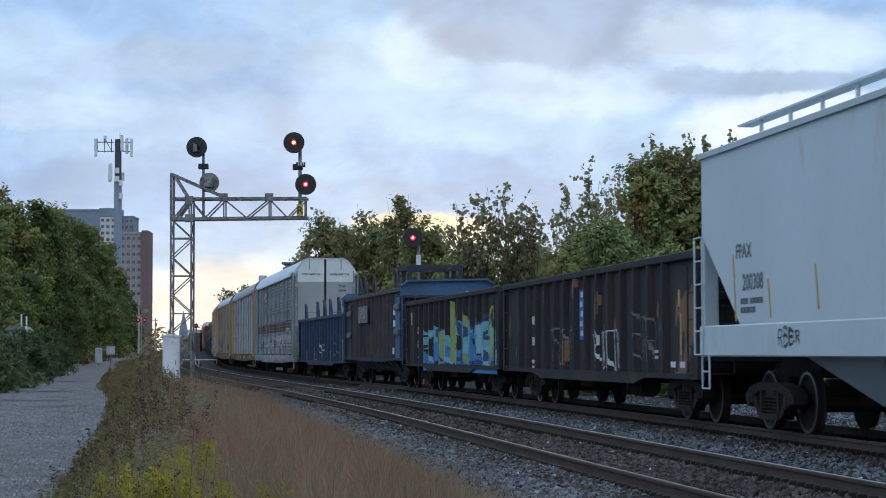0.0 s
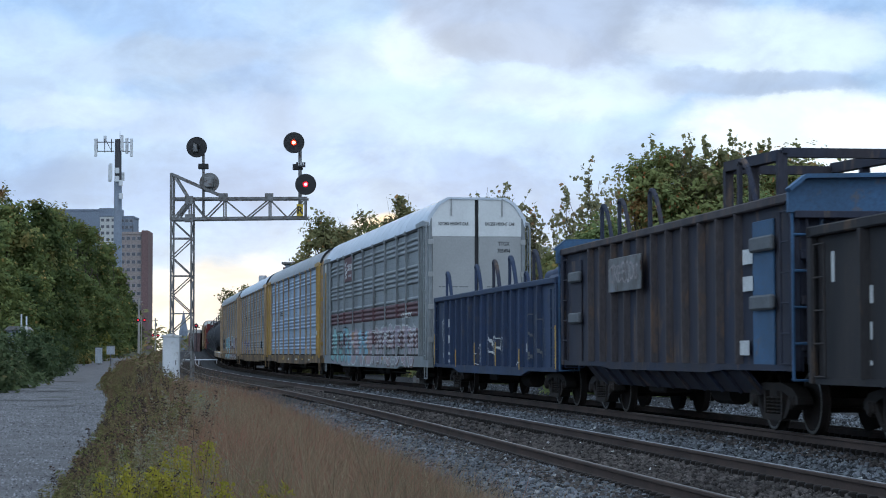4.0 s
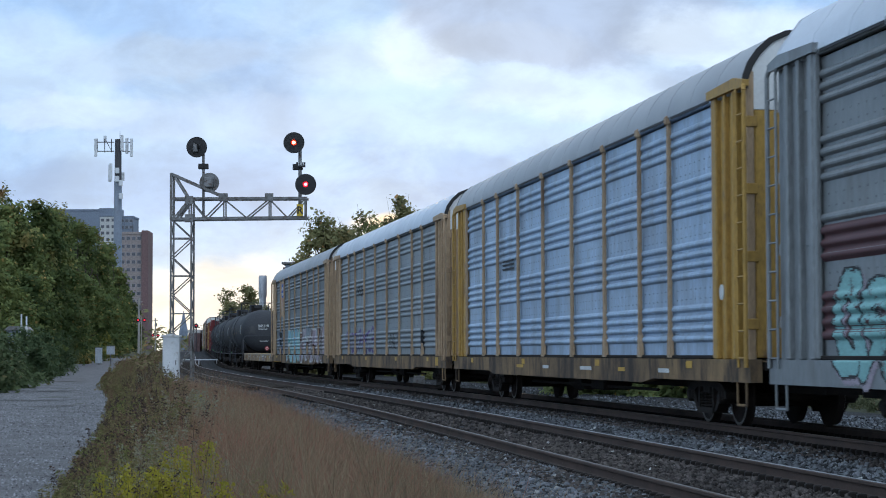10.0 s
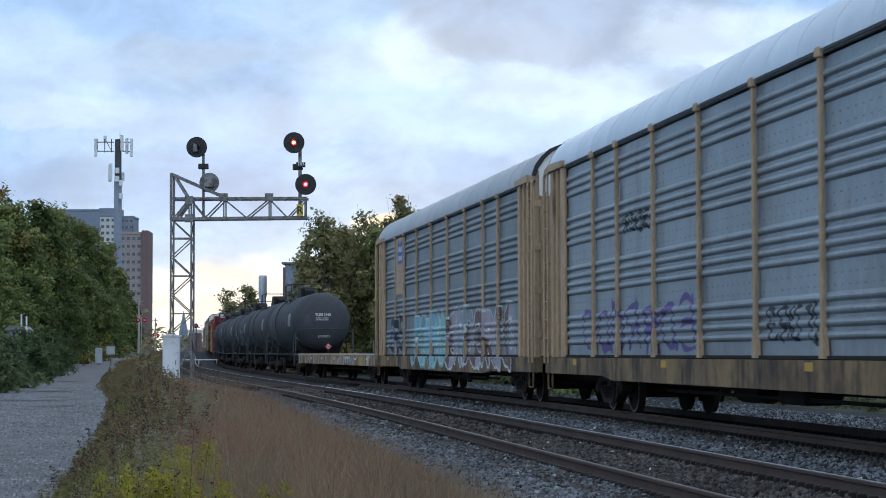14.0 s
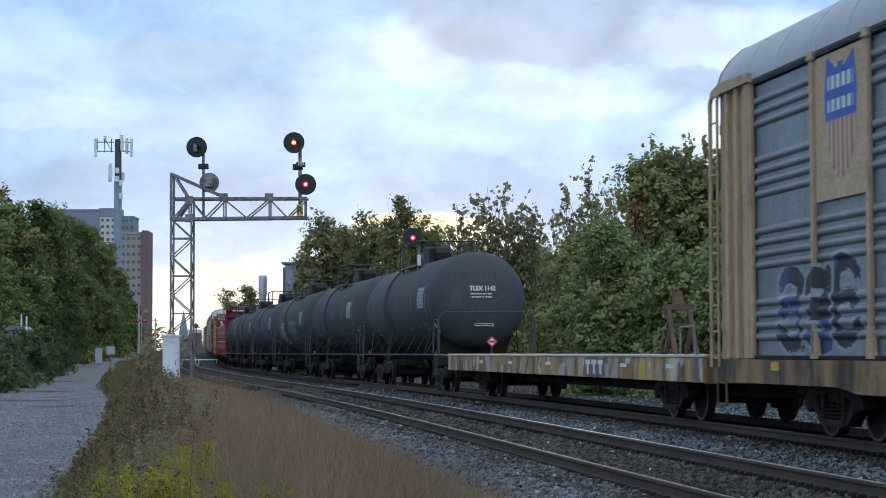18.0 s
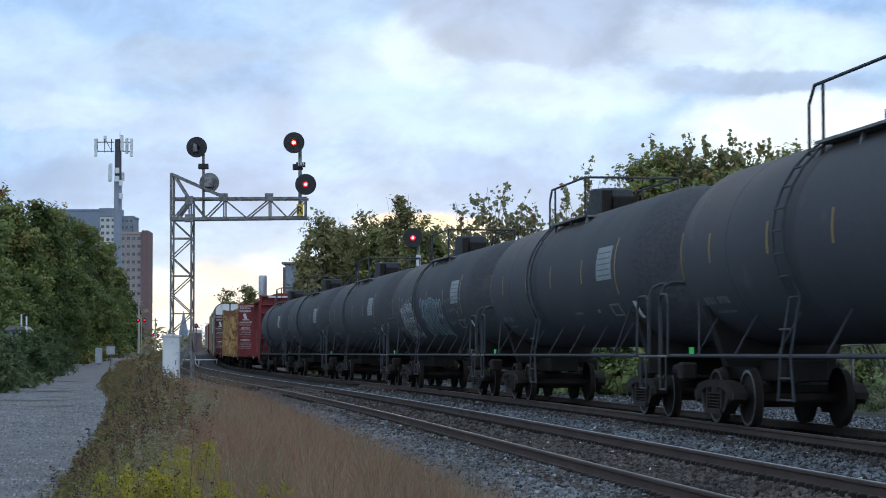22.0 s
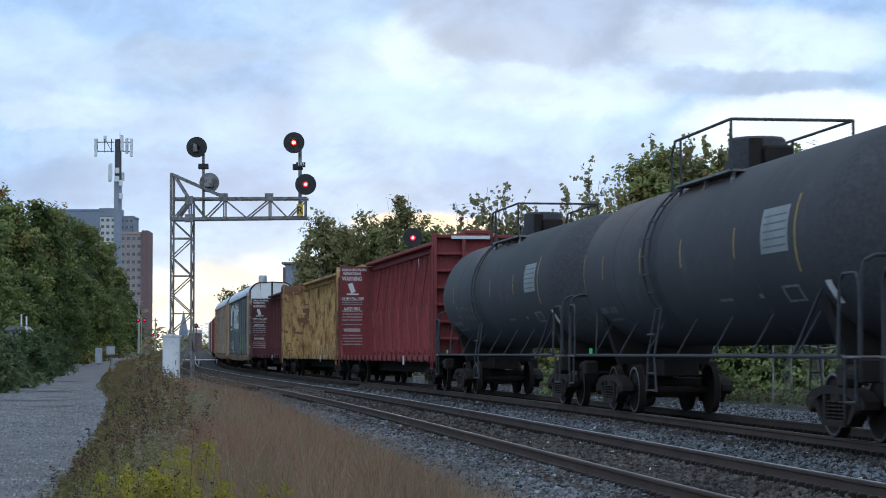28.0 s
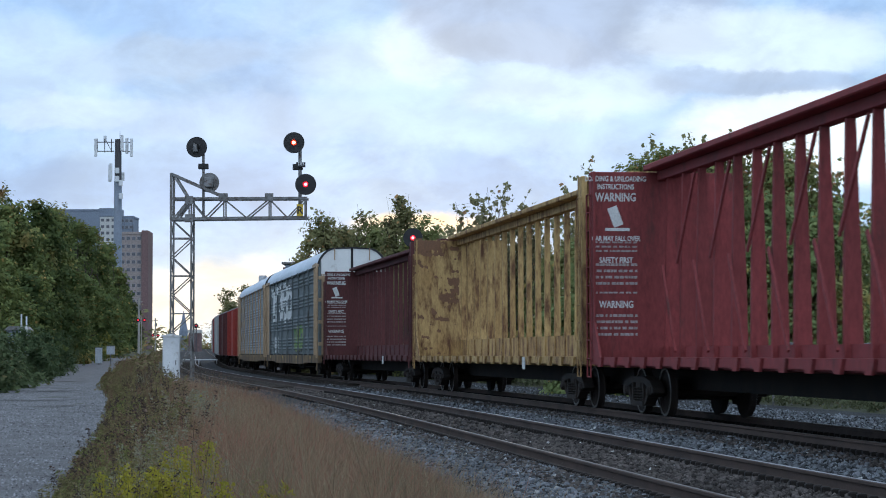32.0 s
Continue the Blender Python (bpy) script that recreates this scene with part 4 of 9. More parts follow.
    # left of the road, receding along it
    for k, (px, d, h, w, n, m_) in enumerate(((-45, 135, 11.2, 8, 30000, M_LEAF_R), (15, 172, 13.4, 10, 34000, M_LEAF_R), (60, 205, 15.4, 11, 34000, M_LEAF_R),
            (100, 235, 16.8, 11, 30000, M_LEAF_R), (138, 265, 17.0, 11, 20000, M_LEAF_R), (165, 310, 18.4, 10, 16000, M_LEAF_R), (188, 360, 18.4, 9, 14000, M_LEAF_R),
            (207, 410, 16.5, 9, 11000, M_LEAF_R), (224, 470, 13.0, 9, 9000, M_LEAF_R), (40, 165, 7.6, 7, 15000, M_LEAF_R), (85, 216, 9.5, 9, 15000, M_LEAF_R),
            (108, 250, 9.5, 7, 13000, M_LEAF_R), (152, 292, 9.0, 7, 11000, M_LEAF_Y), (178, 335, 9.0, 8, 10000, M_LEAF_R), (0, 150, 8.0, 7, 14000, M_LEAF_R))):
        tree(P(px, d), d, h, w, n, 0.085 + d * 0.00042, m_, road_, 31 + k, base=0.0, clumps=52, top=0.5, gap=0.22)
    tree(P(0, 330), 330, 26.0, 6.0, 5000, 0.25, M_LEAF_D, "dark conifer top behind the trees", 60, base=0.1, clumps=26)


def far_woods():
    """Low wooded skyline that closes the distance."""
    rs = np.random.RandomState(77)
    C, R = [], []
    for k in range(260):
        d = rs.uniform(480, 900)
        px = rs.uniform(-500, 460) if k < 150 else rs.uniform(460, 2200)
        x = (px - 784.0) / 3557.0 * d
        z = float(ground_z(x, d))
        top = 1.2 + d * (rs.uniform(26, 52) if px > 265 else rs.uniform(30, 90)) / 3557.0
        r = rs.uniform(3.5, 6)
        C.append((x, d, max(z + 1, top - r * 0.8)))
        R.append(r)
        C.append((x, d, max(z, top - r * 2.2)))
        R.append(r * 1.2)
    V, F = leaf_cloud(rs, C, R, 42000, 0.55)
    tagged(new("far_woods", flat_mesh("far_woods", V, F, M_LEAF_D)), "distant hazy woods along the horizon", "woods", kind="stuff")


def bushes():
    lab = "dense green bush at the road's edge"
    for k, (px, d, h, w) in enumerate(((-5, 96, 2.7, 4.4), (38, 120, 3.0, 5.0), (72, 146, 3.0, 5.2), (98, 178, 3.0, 5.6), (-50, 84, 2.5, 4.2), (15, 108, 1.6, 3.2), (-20, 90, 1.4, 3.0), (55, 132, 1.6, 3.6))):
        x = (px - 784.0) / 3557.0 * d
        tree(x, d, h, w, 11000, 0.085, M_LEAF_S, lab, 50 + k, base=0.0, clumps=20, name="bush")["category"] = "bush"


def blades(rs, n, s0, s1, l0, l1, hfun, width, lean=0.25, dens=None):
    """Upright tapering blades in a stretch of the verge."""
    s = s0 + (s1 - s0) * rs.random(n)
    lat = l0 + (l1 - l0) * rs.random(n)
    if dens is not None:
        keep = rs.random(n) < dens(s, lat)
        s, lat = s[keep], lat[keep]
        n = len(s)
    P = line(s, lat, 0.0)
    P[:, 2] = ground_z(P[:, 0], P[:, 1]) + 0.0
    h = hfun(s, lat) * (0.6 + 0.6 * rs.random(n))
    ang = rs.random(n) * 2 * math.pi
    d = np.stack([np.cos(ang), np.sin(ang), 0 * ang], -1)
    e = np.stack([-d[:, 1], d[:, 0], d[:, 2]], -1)
    w = (width * (0.6 + 0.8 * rs.random(n)))[:, None]
    ln = (lean * rs.random(n) * h)[:, None]
    up = np.stack([0 * h, 0 * h, h], -1)
    V = np.stack([P - e * w, P + e * w, P + d * ln * 0.3 + up * 0.55 + e * w * 0.8, P + d * ln * 0.3 + up * 0.55 - e * w * 0.8, P + d * ln + up, P + d * ln + up - e * w * 0.2], 1)
    i = np.arange(n)[:, None] * 6
    F = np.concatenate([i + np.array([[0, 1, 2, 3]]), i + np.array([[3, 2, 4, 5]])])
    return V.reshape(-1, 3), F


def weeds(rs, n, s0, s1, l0, l1, height, per, size, spread, top=0.25, where=None):
    """Leafy upright plants: stems with small leaves set along them. Returns stem and leaf arrays."""
    m = max(4, n // 14)
    cs_ = s0 + (s1 - s0) * rs.random(m) ** 1.25
    cl = np.full(m, max(l0, -11.1))
    l1 = l1 - np.interp(cs_, [12, 20, 34, 60], [1.05, 0.85, 0.30, 0.0])
    cl = cl + (l1 - cl) * rs.random(m)
    ch = rs.uniform(0.45, 1.22, m)
    k = rs.randint(0, m, n)
    s, lat = cs_[k] + rs.normal(size=n) * 0.30, cl[k] + rs.normal(size=n) * 0.17
    lat = np.maximum(lat, -11.3 + 0.45 * rs.random(n) + 0.22 * np.sin(1.1 * s) * np.sin(0.37 * s + 1))
    P = line(s, lat, 0.0)
    P[:, 2] = ground_z(P[:, 0], P[:, 1])
    # low at the road's edge, full height further in
    h = height * ch[k] * (0.7 + 0.4 * rs.random(n)) * np.interp(lat, [-11.3, -10.7, -10.0], [0.25, 0.62, 1.0])
    lean = rs.normal(size=(n, 2)) * 0.17
    tip = P + np.stack([lean[:, 0] * h, lean[:, 1] * h, h], -1)
    e = np.array([[0.0024, 0, 0]])
    SV = np.stack([P - e, P + e, tip + e * 0.4, tip - e * 0.4], 1).reshape(-1, 3)
    SF = np.arange(4 * n).reshape(-1, 4)
    u = top + (1 - top) * rs.random((n, per)) ** 0.8
    c = P[:, None] * (1 - u[..., None]) + tip[:, None] * u[..., None]
    a = rs.random((n, per)) * 2 * math.pi
    out = spread * (0.3 + rs.random((n, per))) * (1.15 - u)
    c = c + np.stack([np.cos(a) * out, np.sin(a) * out, -0.3 * out], -1)
    m = n * per
    c = c.reshape(-1, 3)
    d = np.stack([np.cos(a), np.sin(a), 0.5 * rs.normal(size=a.shape)], -1).reshape(-1, 3)
    d /= np.linalg.norm(d, axis=1, keepdims=True)
    b = np.cross(d, rs.normal(size=(m, 3)))
    b /= np.linalg.norm(b, axis=1, keepdims=True) + 1e-9
    sz = (size * np.repeat(np.clip(s / 24, 0.62, 1.15), per) * (0.5 + rs.random(m)))[:, None]
    LV = np.stack([c - d * sz, c + b * sz * 0.35, c + d * sz, c - b * sz * 0.35], 1).reshape(-1, 3)
    return SV, SF, LV, np.arange(4 * m).reshape(-1, 4)


def verge():
    rs = np.random.RandomState(5)
    hgt = lambda s, l: np.interp(l, [-11.0, -9.4, -8.2, -7.4, -6.7], [0.92, 0.85, 0.74, 0.56, 0.18]) * (0.78 + 0.45 * np.sin(s * 1.7 + 2.1 * l) * np.sin(0.6 * s + 0.8 * l) + 0.2 * np.sin(5.1 * s) * np.sin(6.3 * l + 2.0 * s))
    tuft = lambda s, l: np.clip(np.interp(l, [-9.0, -7.7, -7.1, -6.6], [1, 0.95, 0.7, 0.12]) + 0.55 * np.sin(2.3 * s + 1.7 * l) * np.sin(3.1 * l - 0.9 * s), 0.03, 1)
    V, F = blades(rs, 165000, 11, 60, -9.9, -6.6, hgt, 0.0031, 1.1, tuft)
    V2, F2 = blades(rs, 30000, 50, 115, -9.8, -6.9, lambda s, l: hgt(s, l) * np.interp(s, [50, 66, 120], [1, 0.7, 0.8]), 0.009, 0.4)
    tagged(new("dry_grass", flat_mesh("dry_grass", np.concatenate([V, V2]), np.concatenate([F, F2 + len(V)]), M_GRASS)), "dry reddish-brown grass on the railway verge", "grass", kind="stuff")
    V, F = blades(rs, 12000, 40, 135, -11.2, -9.2, lambda s, l: np.interp(l, [-11.2, -10.6, -9.9], [0.15, 0.45, 0.85]), 0.008)
    tagged(new("weed_stems", flat_mesh("weed_stems", V, F, M_WEED)), "tall green and brown weeds along the service road", "weeds", kind="stuff")
    for name, n, s0, s1, l0, l1, h, per, size, spread, mat_, lab, seed in (
            ("aster_weeds", 1900, 11.5, 62, -11.3, -9.3, 1.0, 90, 0.019, 0.17, M_WEED, "bushy green and brown weeds beside the road", 1),
            ("aster_weeds", 900, 45, 135, -11.6, -9.2, 1.05, 60, 0.035, 0.20, M_WEED, "bushy weeds further along the road", 2),
            ("seed_weeds", 1150, 11.5, 75, -11.0, -9.2, 1.10, 46, 0.019, 0.11, M_BROWNWEED, "dry brown weeds with dark seed heads", 3),
            ("olive_weeds", 1000, 11.5, 60, -11.3, -9.6, 0.88, 85, 0.019, 0.15, M_OLIVE, "olive-green weeds on the verge", 5),
            ("pale_weeds", 560, 12, 80, -10.2, -8.8, 1.0, 95, 0.018, 0.12, M_PALEWEED, "grey-green mugwort among the dry grass", 4)):
        SV, SF, LV, LF = weeds(np.random.RandomState(seed + 40), n, s0, s1, l0, l1, h, per, size, spread)
        V, F = np.concatenate([SV, LV]), np.concatenate([SF, LF + len(SV)])
        tagged(new(name, flat_mesh(name, V, F, mat_)), lab, "weeds", kind="stuff")
    # low growth beyond the far track
    for name, n, s0, s1, l0, l1, h, per, size, spread, mat_, lab, seed in (
            ("trackside_weeds", 420, 24, 75, 9.6, 13.0, 0.6, 60, 0.05, 0.25, M_TRACKWEED, "low dull-green weeds beyond the tracks", 6),
            ("trackside_weeds", 400, 70, 150, 9.0, 13.0, 1.2, 50, 0.10, 0.4, M_TRACKWEED, "taller weeds beyond the tracks", 7)):
        rr = np.random.RandomState(seed + 40)
        s = s0 + (s1 - s0) * rr.random(n)
        P = line(s, l0 + (l1 - l0) * rr.random(n), 0.0)
        P[:, 2] = ground_z(P[:, 0], P[:, 1]) + h * 0.4
        V, F = leaf_cloud(rr, P, np.full(n, h * 0.55), n * per, size)
        tagged(new(name, flat_mesh(name, V, F, mat_)), lab, "weeds", kind="stuff")
    rr = np.random.RandomState(63)
    s = np.concatenate([rr.uniform(125, 215, 320), rr.uniform(215, 420, 320)])
    lat = rr.uniform(-10.2, -8.2, 640)
    P = line(s, lat, 0.0)
    P[:, 2] = ground_z(P[:, 0], P[:, 1]) + 0.35
    V, F = leaf_cloud(rr, P, rr.uniform(0.45, 0.85, 640), 26000, 0.12)
    tagged(new("far_weeds", flat_mesh("far_weeds", V, F, M_WEED)), "rank brown and green weeds along the distant track", "weeds", kind="stuff")
    # goldenrod in clumps: place in the view, depth, plants
    for k, (px, py, d, n) in enumerate(((268, 842, 13.2, 17), (349, 852, 13.2, 8), (338, 786, 16.0, 12), (242, 806, 16.0, 3), (456, 848, 13.8, 6), (365, 702, 36.0, 4), (300, 806, 15.0, 4))):
        rr = np.random.RandomState(100 + k)
        p = at_view(px, py, d)
        z0 = float(ground_z(p.x, p.y))
        V, F, base = [], [], 0
        for i in range(n):
            h = max(0.5, (p.z - z0)) * rr.uniform(0.82, 1.06)
            o = np.array([p.x + rr.normal() * 0.13, p.y + rr.normal() * 0.25, z0])
            # arching plumes: side branches set with tiny florets
            cs = []
            for b_ in range(13):
                a, r0 = rr.random() * 6.283, rr.uniform(0.08, 0.24)
                zt = h * (0.55 + 0.45 * b_ / 13)
                for q in range(20):
                    u = q / 19
                    cs.append(o + np.array([math.cos(a) * r0 * u * (1.25 - b_ / 13), math.sin(a) * r0 * u * (1.25 - b_ / 13), zt + 0.09 * u - 0.10 * u * u]))
            cs = np.array(cs) + rr.normal(size=(len(cs), 3)) * 0.016
            m = len(cs)
            d1, d2 = rr.normal(size=(m, 3)), rr.normal(size=(m, 3))
            sz = 0.0105 * (0.7 + rr.random(m))[:, None]
            d1, d2 = d1 / np.linalg.norm(d1, axis=1, keepdims=True) * sz, d2 / np.linalg.norm(d2, axis=1, keepdims=True) * sz * 0.8
            v = np.stack([cs - d1, cs + d2, cs + d1, cs - d2], 1).reshape(-1, 3)
            st = np.array([o + (-0.004, 0, 0), o + (0.004, 0, 0), o + (0.002, 0, h), o + (-0.002, 0, h)])
            V += [v, st]
            F.append(np.arange(4 * m + 4).reshape(-1, 4) + base)
            base += 4 * m + 4
        tagged(new("goldenrod", flat_mesh("goldenrod", np.concatenate(V), np.concatenate(F), M_GOLD)), "clump of yellow goldenrod in flower", "plant", "goldenrod on the verge")


def ballast_stones():
    rs = np.random.RandomState(8)
    S, Lt, Z = [], [], []
    prof = np.array([(-7.6, -0.72), (-7.3, -0.68), (-6.1, -0.42), (-5.5, -0.345), (-4.9, -0.33), (-3.3, -0.235), (-2.7, -0.27), (-2.1, -0.30), (-1.5, -0.21), (-0.9, -0.20), (0.9, -0.20), (1.6, -0.205), (3.1, -0.30), (4.2, -0.44), (9.0, -0.46)])
    for l0, l1, s0, s1, den in ((-7.5, -5.0, 15, 36, 520), (-4.8, -3.5, 16, 36, 360), (-3.3, -0.95, 18, 50, 360), (-7.4, -5.0, 36, 62, 150), (-3.3, -0.95, 50, 90, 60), (0.9, 7.5, 24, 60, 40), (-4.8, -3.5, 36, 90, 60), (-0.7, 0.7, 18, 60, 60), (0.9, 8.5, 60, 110, 10)):
        n = int((l1 - l0) * (s1 - s0) * den)
        S.append(s0 + (s1 - s0) * rs.random(n))
        Lt.append(l0 + (l1 - l0) * rs.random(n))
    s, l = np.concatenate(S), np.concatenate(Lt)
    n = len(s)
    P = line(s, l, 0.0)
    P[:, 2] = np.interp(l, prof[:, 0], prof[:, 1]) + 0.006 + 0.018 * rs.random(n)
    cube = np.array([(x, y, z) for x in (-1, 1) for y in (-1, 1) for z in (-1, 1)], float)
    sz = (0.011 + 0.019 * rs.random(n) ** 1.3)[:, None, None] * (1 + 0.35 * (rs.random((n, 8, 3)) - 0.5) * 2)
    q = rs.normal(size=(n, 4))
    q /= np.linalg.norm(q, axis=1, keepdims=True)
    w, x, y, z = q.T
    Rm = np.stack([1 - 2 * (y * y + z * z), 2 * (x * y - z * w), 2 * (x * z + y * w), 2 * (x * y + z * w), 1 - 2 * (x * x + z * z), 2 * (y * z - x * w), 2 * (x * z - y * w), 2 * (y * z + x * w), 1 - 2 * (x * x + y * y)], -1).reshape(n, 3, 3)
    dirty = ((l > -4.95) & (l < -3.35)) | ((l > -1.6) & (l < 1.4) & (rs.random(n) < 0.7)) | ((l > -5.6) & (l < -4.9) & (rs.random(n) < 0.6)) | ((l > -3.35) & (l < -2.9) & (rs.random(n) < 0.5))
    V = np.einsum("nij,nkj->nki", Rm, cube[None] * sz * np.array([1.25, 1.0, 0.8])) + P[:, None]
    f = np.array([(0, 1, 3, 2), (4, 6, 7, 5), (0, 4, 5, 1), (2, 3, 7, 6), (0, 2, 6, 4), (1, 5, 7, 3)])
    pale = rs.random(n) < 0.005
    for name, keep, mat_, lab in (("pale_stones", pale, M_PALESTONE, "scattered pale stones and litter among the ballast"), ("ballast_stones", ~dirty & ~pale, M_STONE, "loose grey crushed stones of the track ballast"), ("dirty_stones", dirty & ~pale, M_STONE_D, "rust-stained crushed stones between the rails")):
        U = V[keep]
        F = (np.arange(len(U))[:, None, None] * 8 + f[None]).reshape(-1, 4)
        tagged(new(name, flat_mesh(name, U.reshape(-1, 3), F, mat_)), lab, "stones", kind="stuff")


# ---- far things ----
def phone_mast():
    D = 430.0
    K = D / 220.0
    V = lambda x, y: at_view(x, y, D)
    b = V(207, 640)
    z0 = float(ground_z(b.x, D))
    m = thing("phone_mast", pose(b.x, D, z0), "tall grey monopole phone mast with antenna panels", "phone mast")
    top = V(207, 247).z - z0
    part("pole", Shape().rod((0, 0, 0), (0, 0, top - 4.6 * K), 0.52 * K, 20, 0.42 * K), M_POLE, m)
    part("pole_head", Shape().rod((0, 0, top - 4.62 * K), (0, 0, top), 0.38 * K, 16, 0.36 * K), M_DARKPOLE, m, "dark upper pole")
    px = D / 3557.0
    rel = lambda x, y, dy=0.0: Vector(((x - 207) * px, dy * K, V(x, y).z - z0))
    fr = Shape()
    for y in (252, 268):
        fr.rod(rel(170, y), rel(200, y), 0.05 * K, 6)
        fr.rod(rel(214, y), rel(230, y, 0.5), 0.05 * K, 6)
    for x in (170, 183, 195):
        fr.rod(rel(x, 246), rel(x, 270), 0.05 * K, 6)
    fr.rod(rel(183, 246, 0.2), rel(195, 268, 0.2), 0.04 * K, 6)
    part("antenna_frame", fr, M_DARKPOLE, m)
    for x, y0, y1, dy in ((168, 246, 278, -0.3), (183, 240, 252, 0.2), (215, 240, 268, -0.5), (222, 244, 272, 0.2), (231, 246, 278, -0.2), (195, 290, 320, -0.4), (192, 292, 322, 0.2), (215, 305, 320, 0.3)):
        c, d = rel(x, y0, dy), rel(x, y1, dy)
        part("antenna_panel", Shape().box(-0.16 * K, 0.16 * K, -0.09 * K, 0.09 * K, d.z - c.z, 0, 0.04), M_WHITE, m, "pale antenna panel", at=c)
    for x, y in ((207, 303), (207, 318), (213, 325), (214, 348)):
        part("radio_unit", Shape().box(-0.2 * K, 0.2 * K, -0.15 * K, 0.15 * K, -0.3 * K, 0.3 * K, 0.04), M_WHITE, m, at=rel(x, y, -0.55))
    part("lightning_rod", Shape().rod(rel(210, 247), rel(210, 233), 0.05, 6), M_DARKPOLE, m)


def tower_block(name, x0, x1, ytop, D, depth, wall, wall2, storey, cols, label, turn=0.0, win=None, skipx=()):
    """A slab with a grid of real recessed windows on the face towards the track."""
    a, b = at_view(x0, ytop, D), at_view(x1, ytop, D)
    z0 = float(ground_z((a.x + b.x) / 2, D)) - 0.5
    w, h = b.x - a.x, a.z - z0
    t = thing(name, pose((a.x + b.x) / 2, D, z0, 0, 0, turn), label, "building")
    part("wall", Shape().box(-w / 2, w / 2, 0, depth, 0, h, 0.1), wall, t)
    part("roof", Shape().box(-w / 2 - 0.2, w / 2 + 0.2, -0.2, depth + 0.2, h + 0.004, h + 0.9, 0.1), wall2, t)
    n = int(h / storey)
    fr = to_mesh("window", Shape().box(-0.75, 0.75, -0.06, 0.05, -0.7, 0.7, 0.03), M_PANE, False)
    gl = to_mesh("pane", Shape().box(-0.62, 0.62, -0.10, -0.065, -0.58, 0.58), M_GLASS, False)
    for i in range(max(0, n - 14), n):
        for j in range(cols):
            p = (-w / 2 + w * (j + 0.5) / cols, 0, (i + 0.55) * storey)
            o = part("window", fr, None, t, at=p)
            part("pane", gl, None, o)
    return t, w, h


def skyline():
    t, w, h = tower_block("apartment_tower", 213, 251, 415, 740.0, 14, M_BRICK, M_BRICK, 2.9, 4, "tall pinkish brick apartment tower", 2)
    # The end wall's shade is put into its darker brick colour.
    part("end_wall", Shape().box(w / 2 + 0.02, w / 2 + 2.4, -1.0, 15, 0, h + 1.4, 0.1), M_BRICK_D, t, "brick end wall with its shade in the colour")
    part("roof_mast", Shape().rod((-w / 2 + 4, 5, h), (-w / 2 + 4, 5, h + 4), 0.15, 6), M_DARKPOLE, t)
    t, w, h = tower_block("apartment_block", 177, 205, 384, 900.0, 16, M_CONC, M_SLATE, 2.9, 3, "pale apartment block with a dark roof storey")
    part("penthouse", Shape().box(-w / 2 - 0.6, w / 2 + 1.2, 1, 15, h + 0.9, h + 4.0, 0.1), M_SLATE, t)
    t, w, h = tower_block("apartment_block", 205, 236, 386, 905.0, 16, M_SLATE, M_SLATE, 2.9, 4, "dark slate apartment block with pale windows")
    t, w, h = tower_block("long_block", 80, 176, 374, 950.0, 16, M_SLATE, M_SLATE, 3.4, 0, "long blue-grey building behind the trees")
    # works beyond the train
    D = 280.0
    a, b = at_view(505, 468, D), at_view(640, 468, D)
    z0 = float(ground_z(a.x, D))
    f = thing("factory_building", pose(a.x, D, z0), "grey and brown metal-clad factory building behind trees", "building")
    h = a.z - z0
    part("wall", Shape().box(0, b.x - a.x, 0, 30, 0, h, 0.05), M_SLATE, f)
    part("gable_wall", Shape().box(-0.35, -0.01, 0.0, 30, 0, h - 0.4, 0.03), M_BRICK_D, f, "brown end wall")
    part("roof", Shape().box(-0.5, b.x - a.x + 0.3, -0.3, 30.3, h + 0.004, h + 0.3, 0.05), M_GALV, f)
    D = 230.0
    a, b, c = at_view(936, 452, D), at_view(957, 436, D), at_view(974, 436, D)
    z0 = float(ground_z(a.x, D))
    w = thing("plant_building", pose(a.x, D, z0), "pale grey plant building with a taller block behind trees", "building")
    part("wall", Shape().box(0, b.x - a.x, 0, 12, 0, a.z - z0, 0.05), M_CONC, w)
    part("tower", Shape().box(b.x - a.x + 0.01, c.x - a.x, 0.5, 8, 0, b.z - z0, 0.05), M_GALVB, w)
    part("roof", Shape().box(-0.15, b.x - a.x, -0.15, 12.1, a.z - z0 + 0.004, a.z - z0 + 0.2, 0.03), M_SLATE, w)
    D = 300.0
    c = at_view(465, 488, D)
    z0 = float(ground_z(c.x, D))
    s = thing("steel_chimney", pose(c.x, D, z0), "silver metal factory chimney", "chimney")
    h = c.z - z0
    part("shaft", Shape().lathe([(0, 0.5), (h - 3.4, 0.5)], 18, "z"), M_GALVB, s)
    part("cap", Shape().lathe([(h - 3.4, 0.5), (h - 3.0, 0.62), (h - 0.3, 0.62), (h, 0.56)], 18, "z"), M_GALVB, s)
    part("duct", Shape().pipe([(0.3, 0.5, h - 5), (1.4, 0.5, h - 6.0), (2.4, 0.5, h - 9)], 0.55, 10), M_GALVB, s)


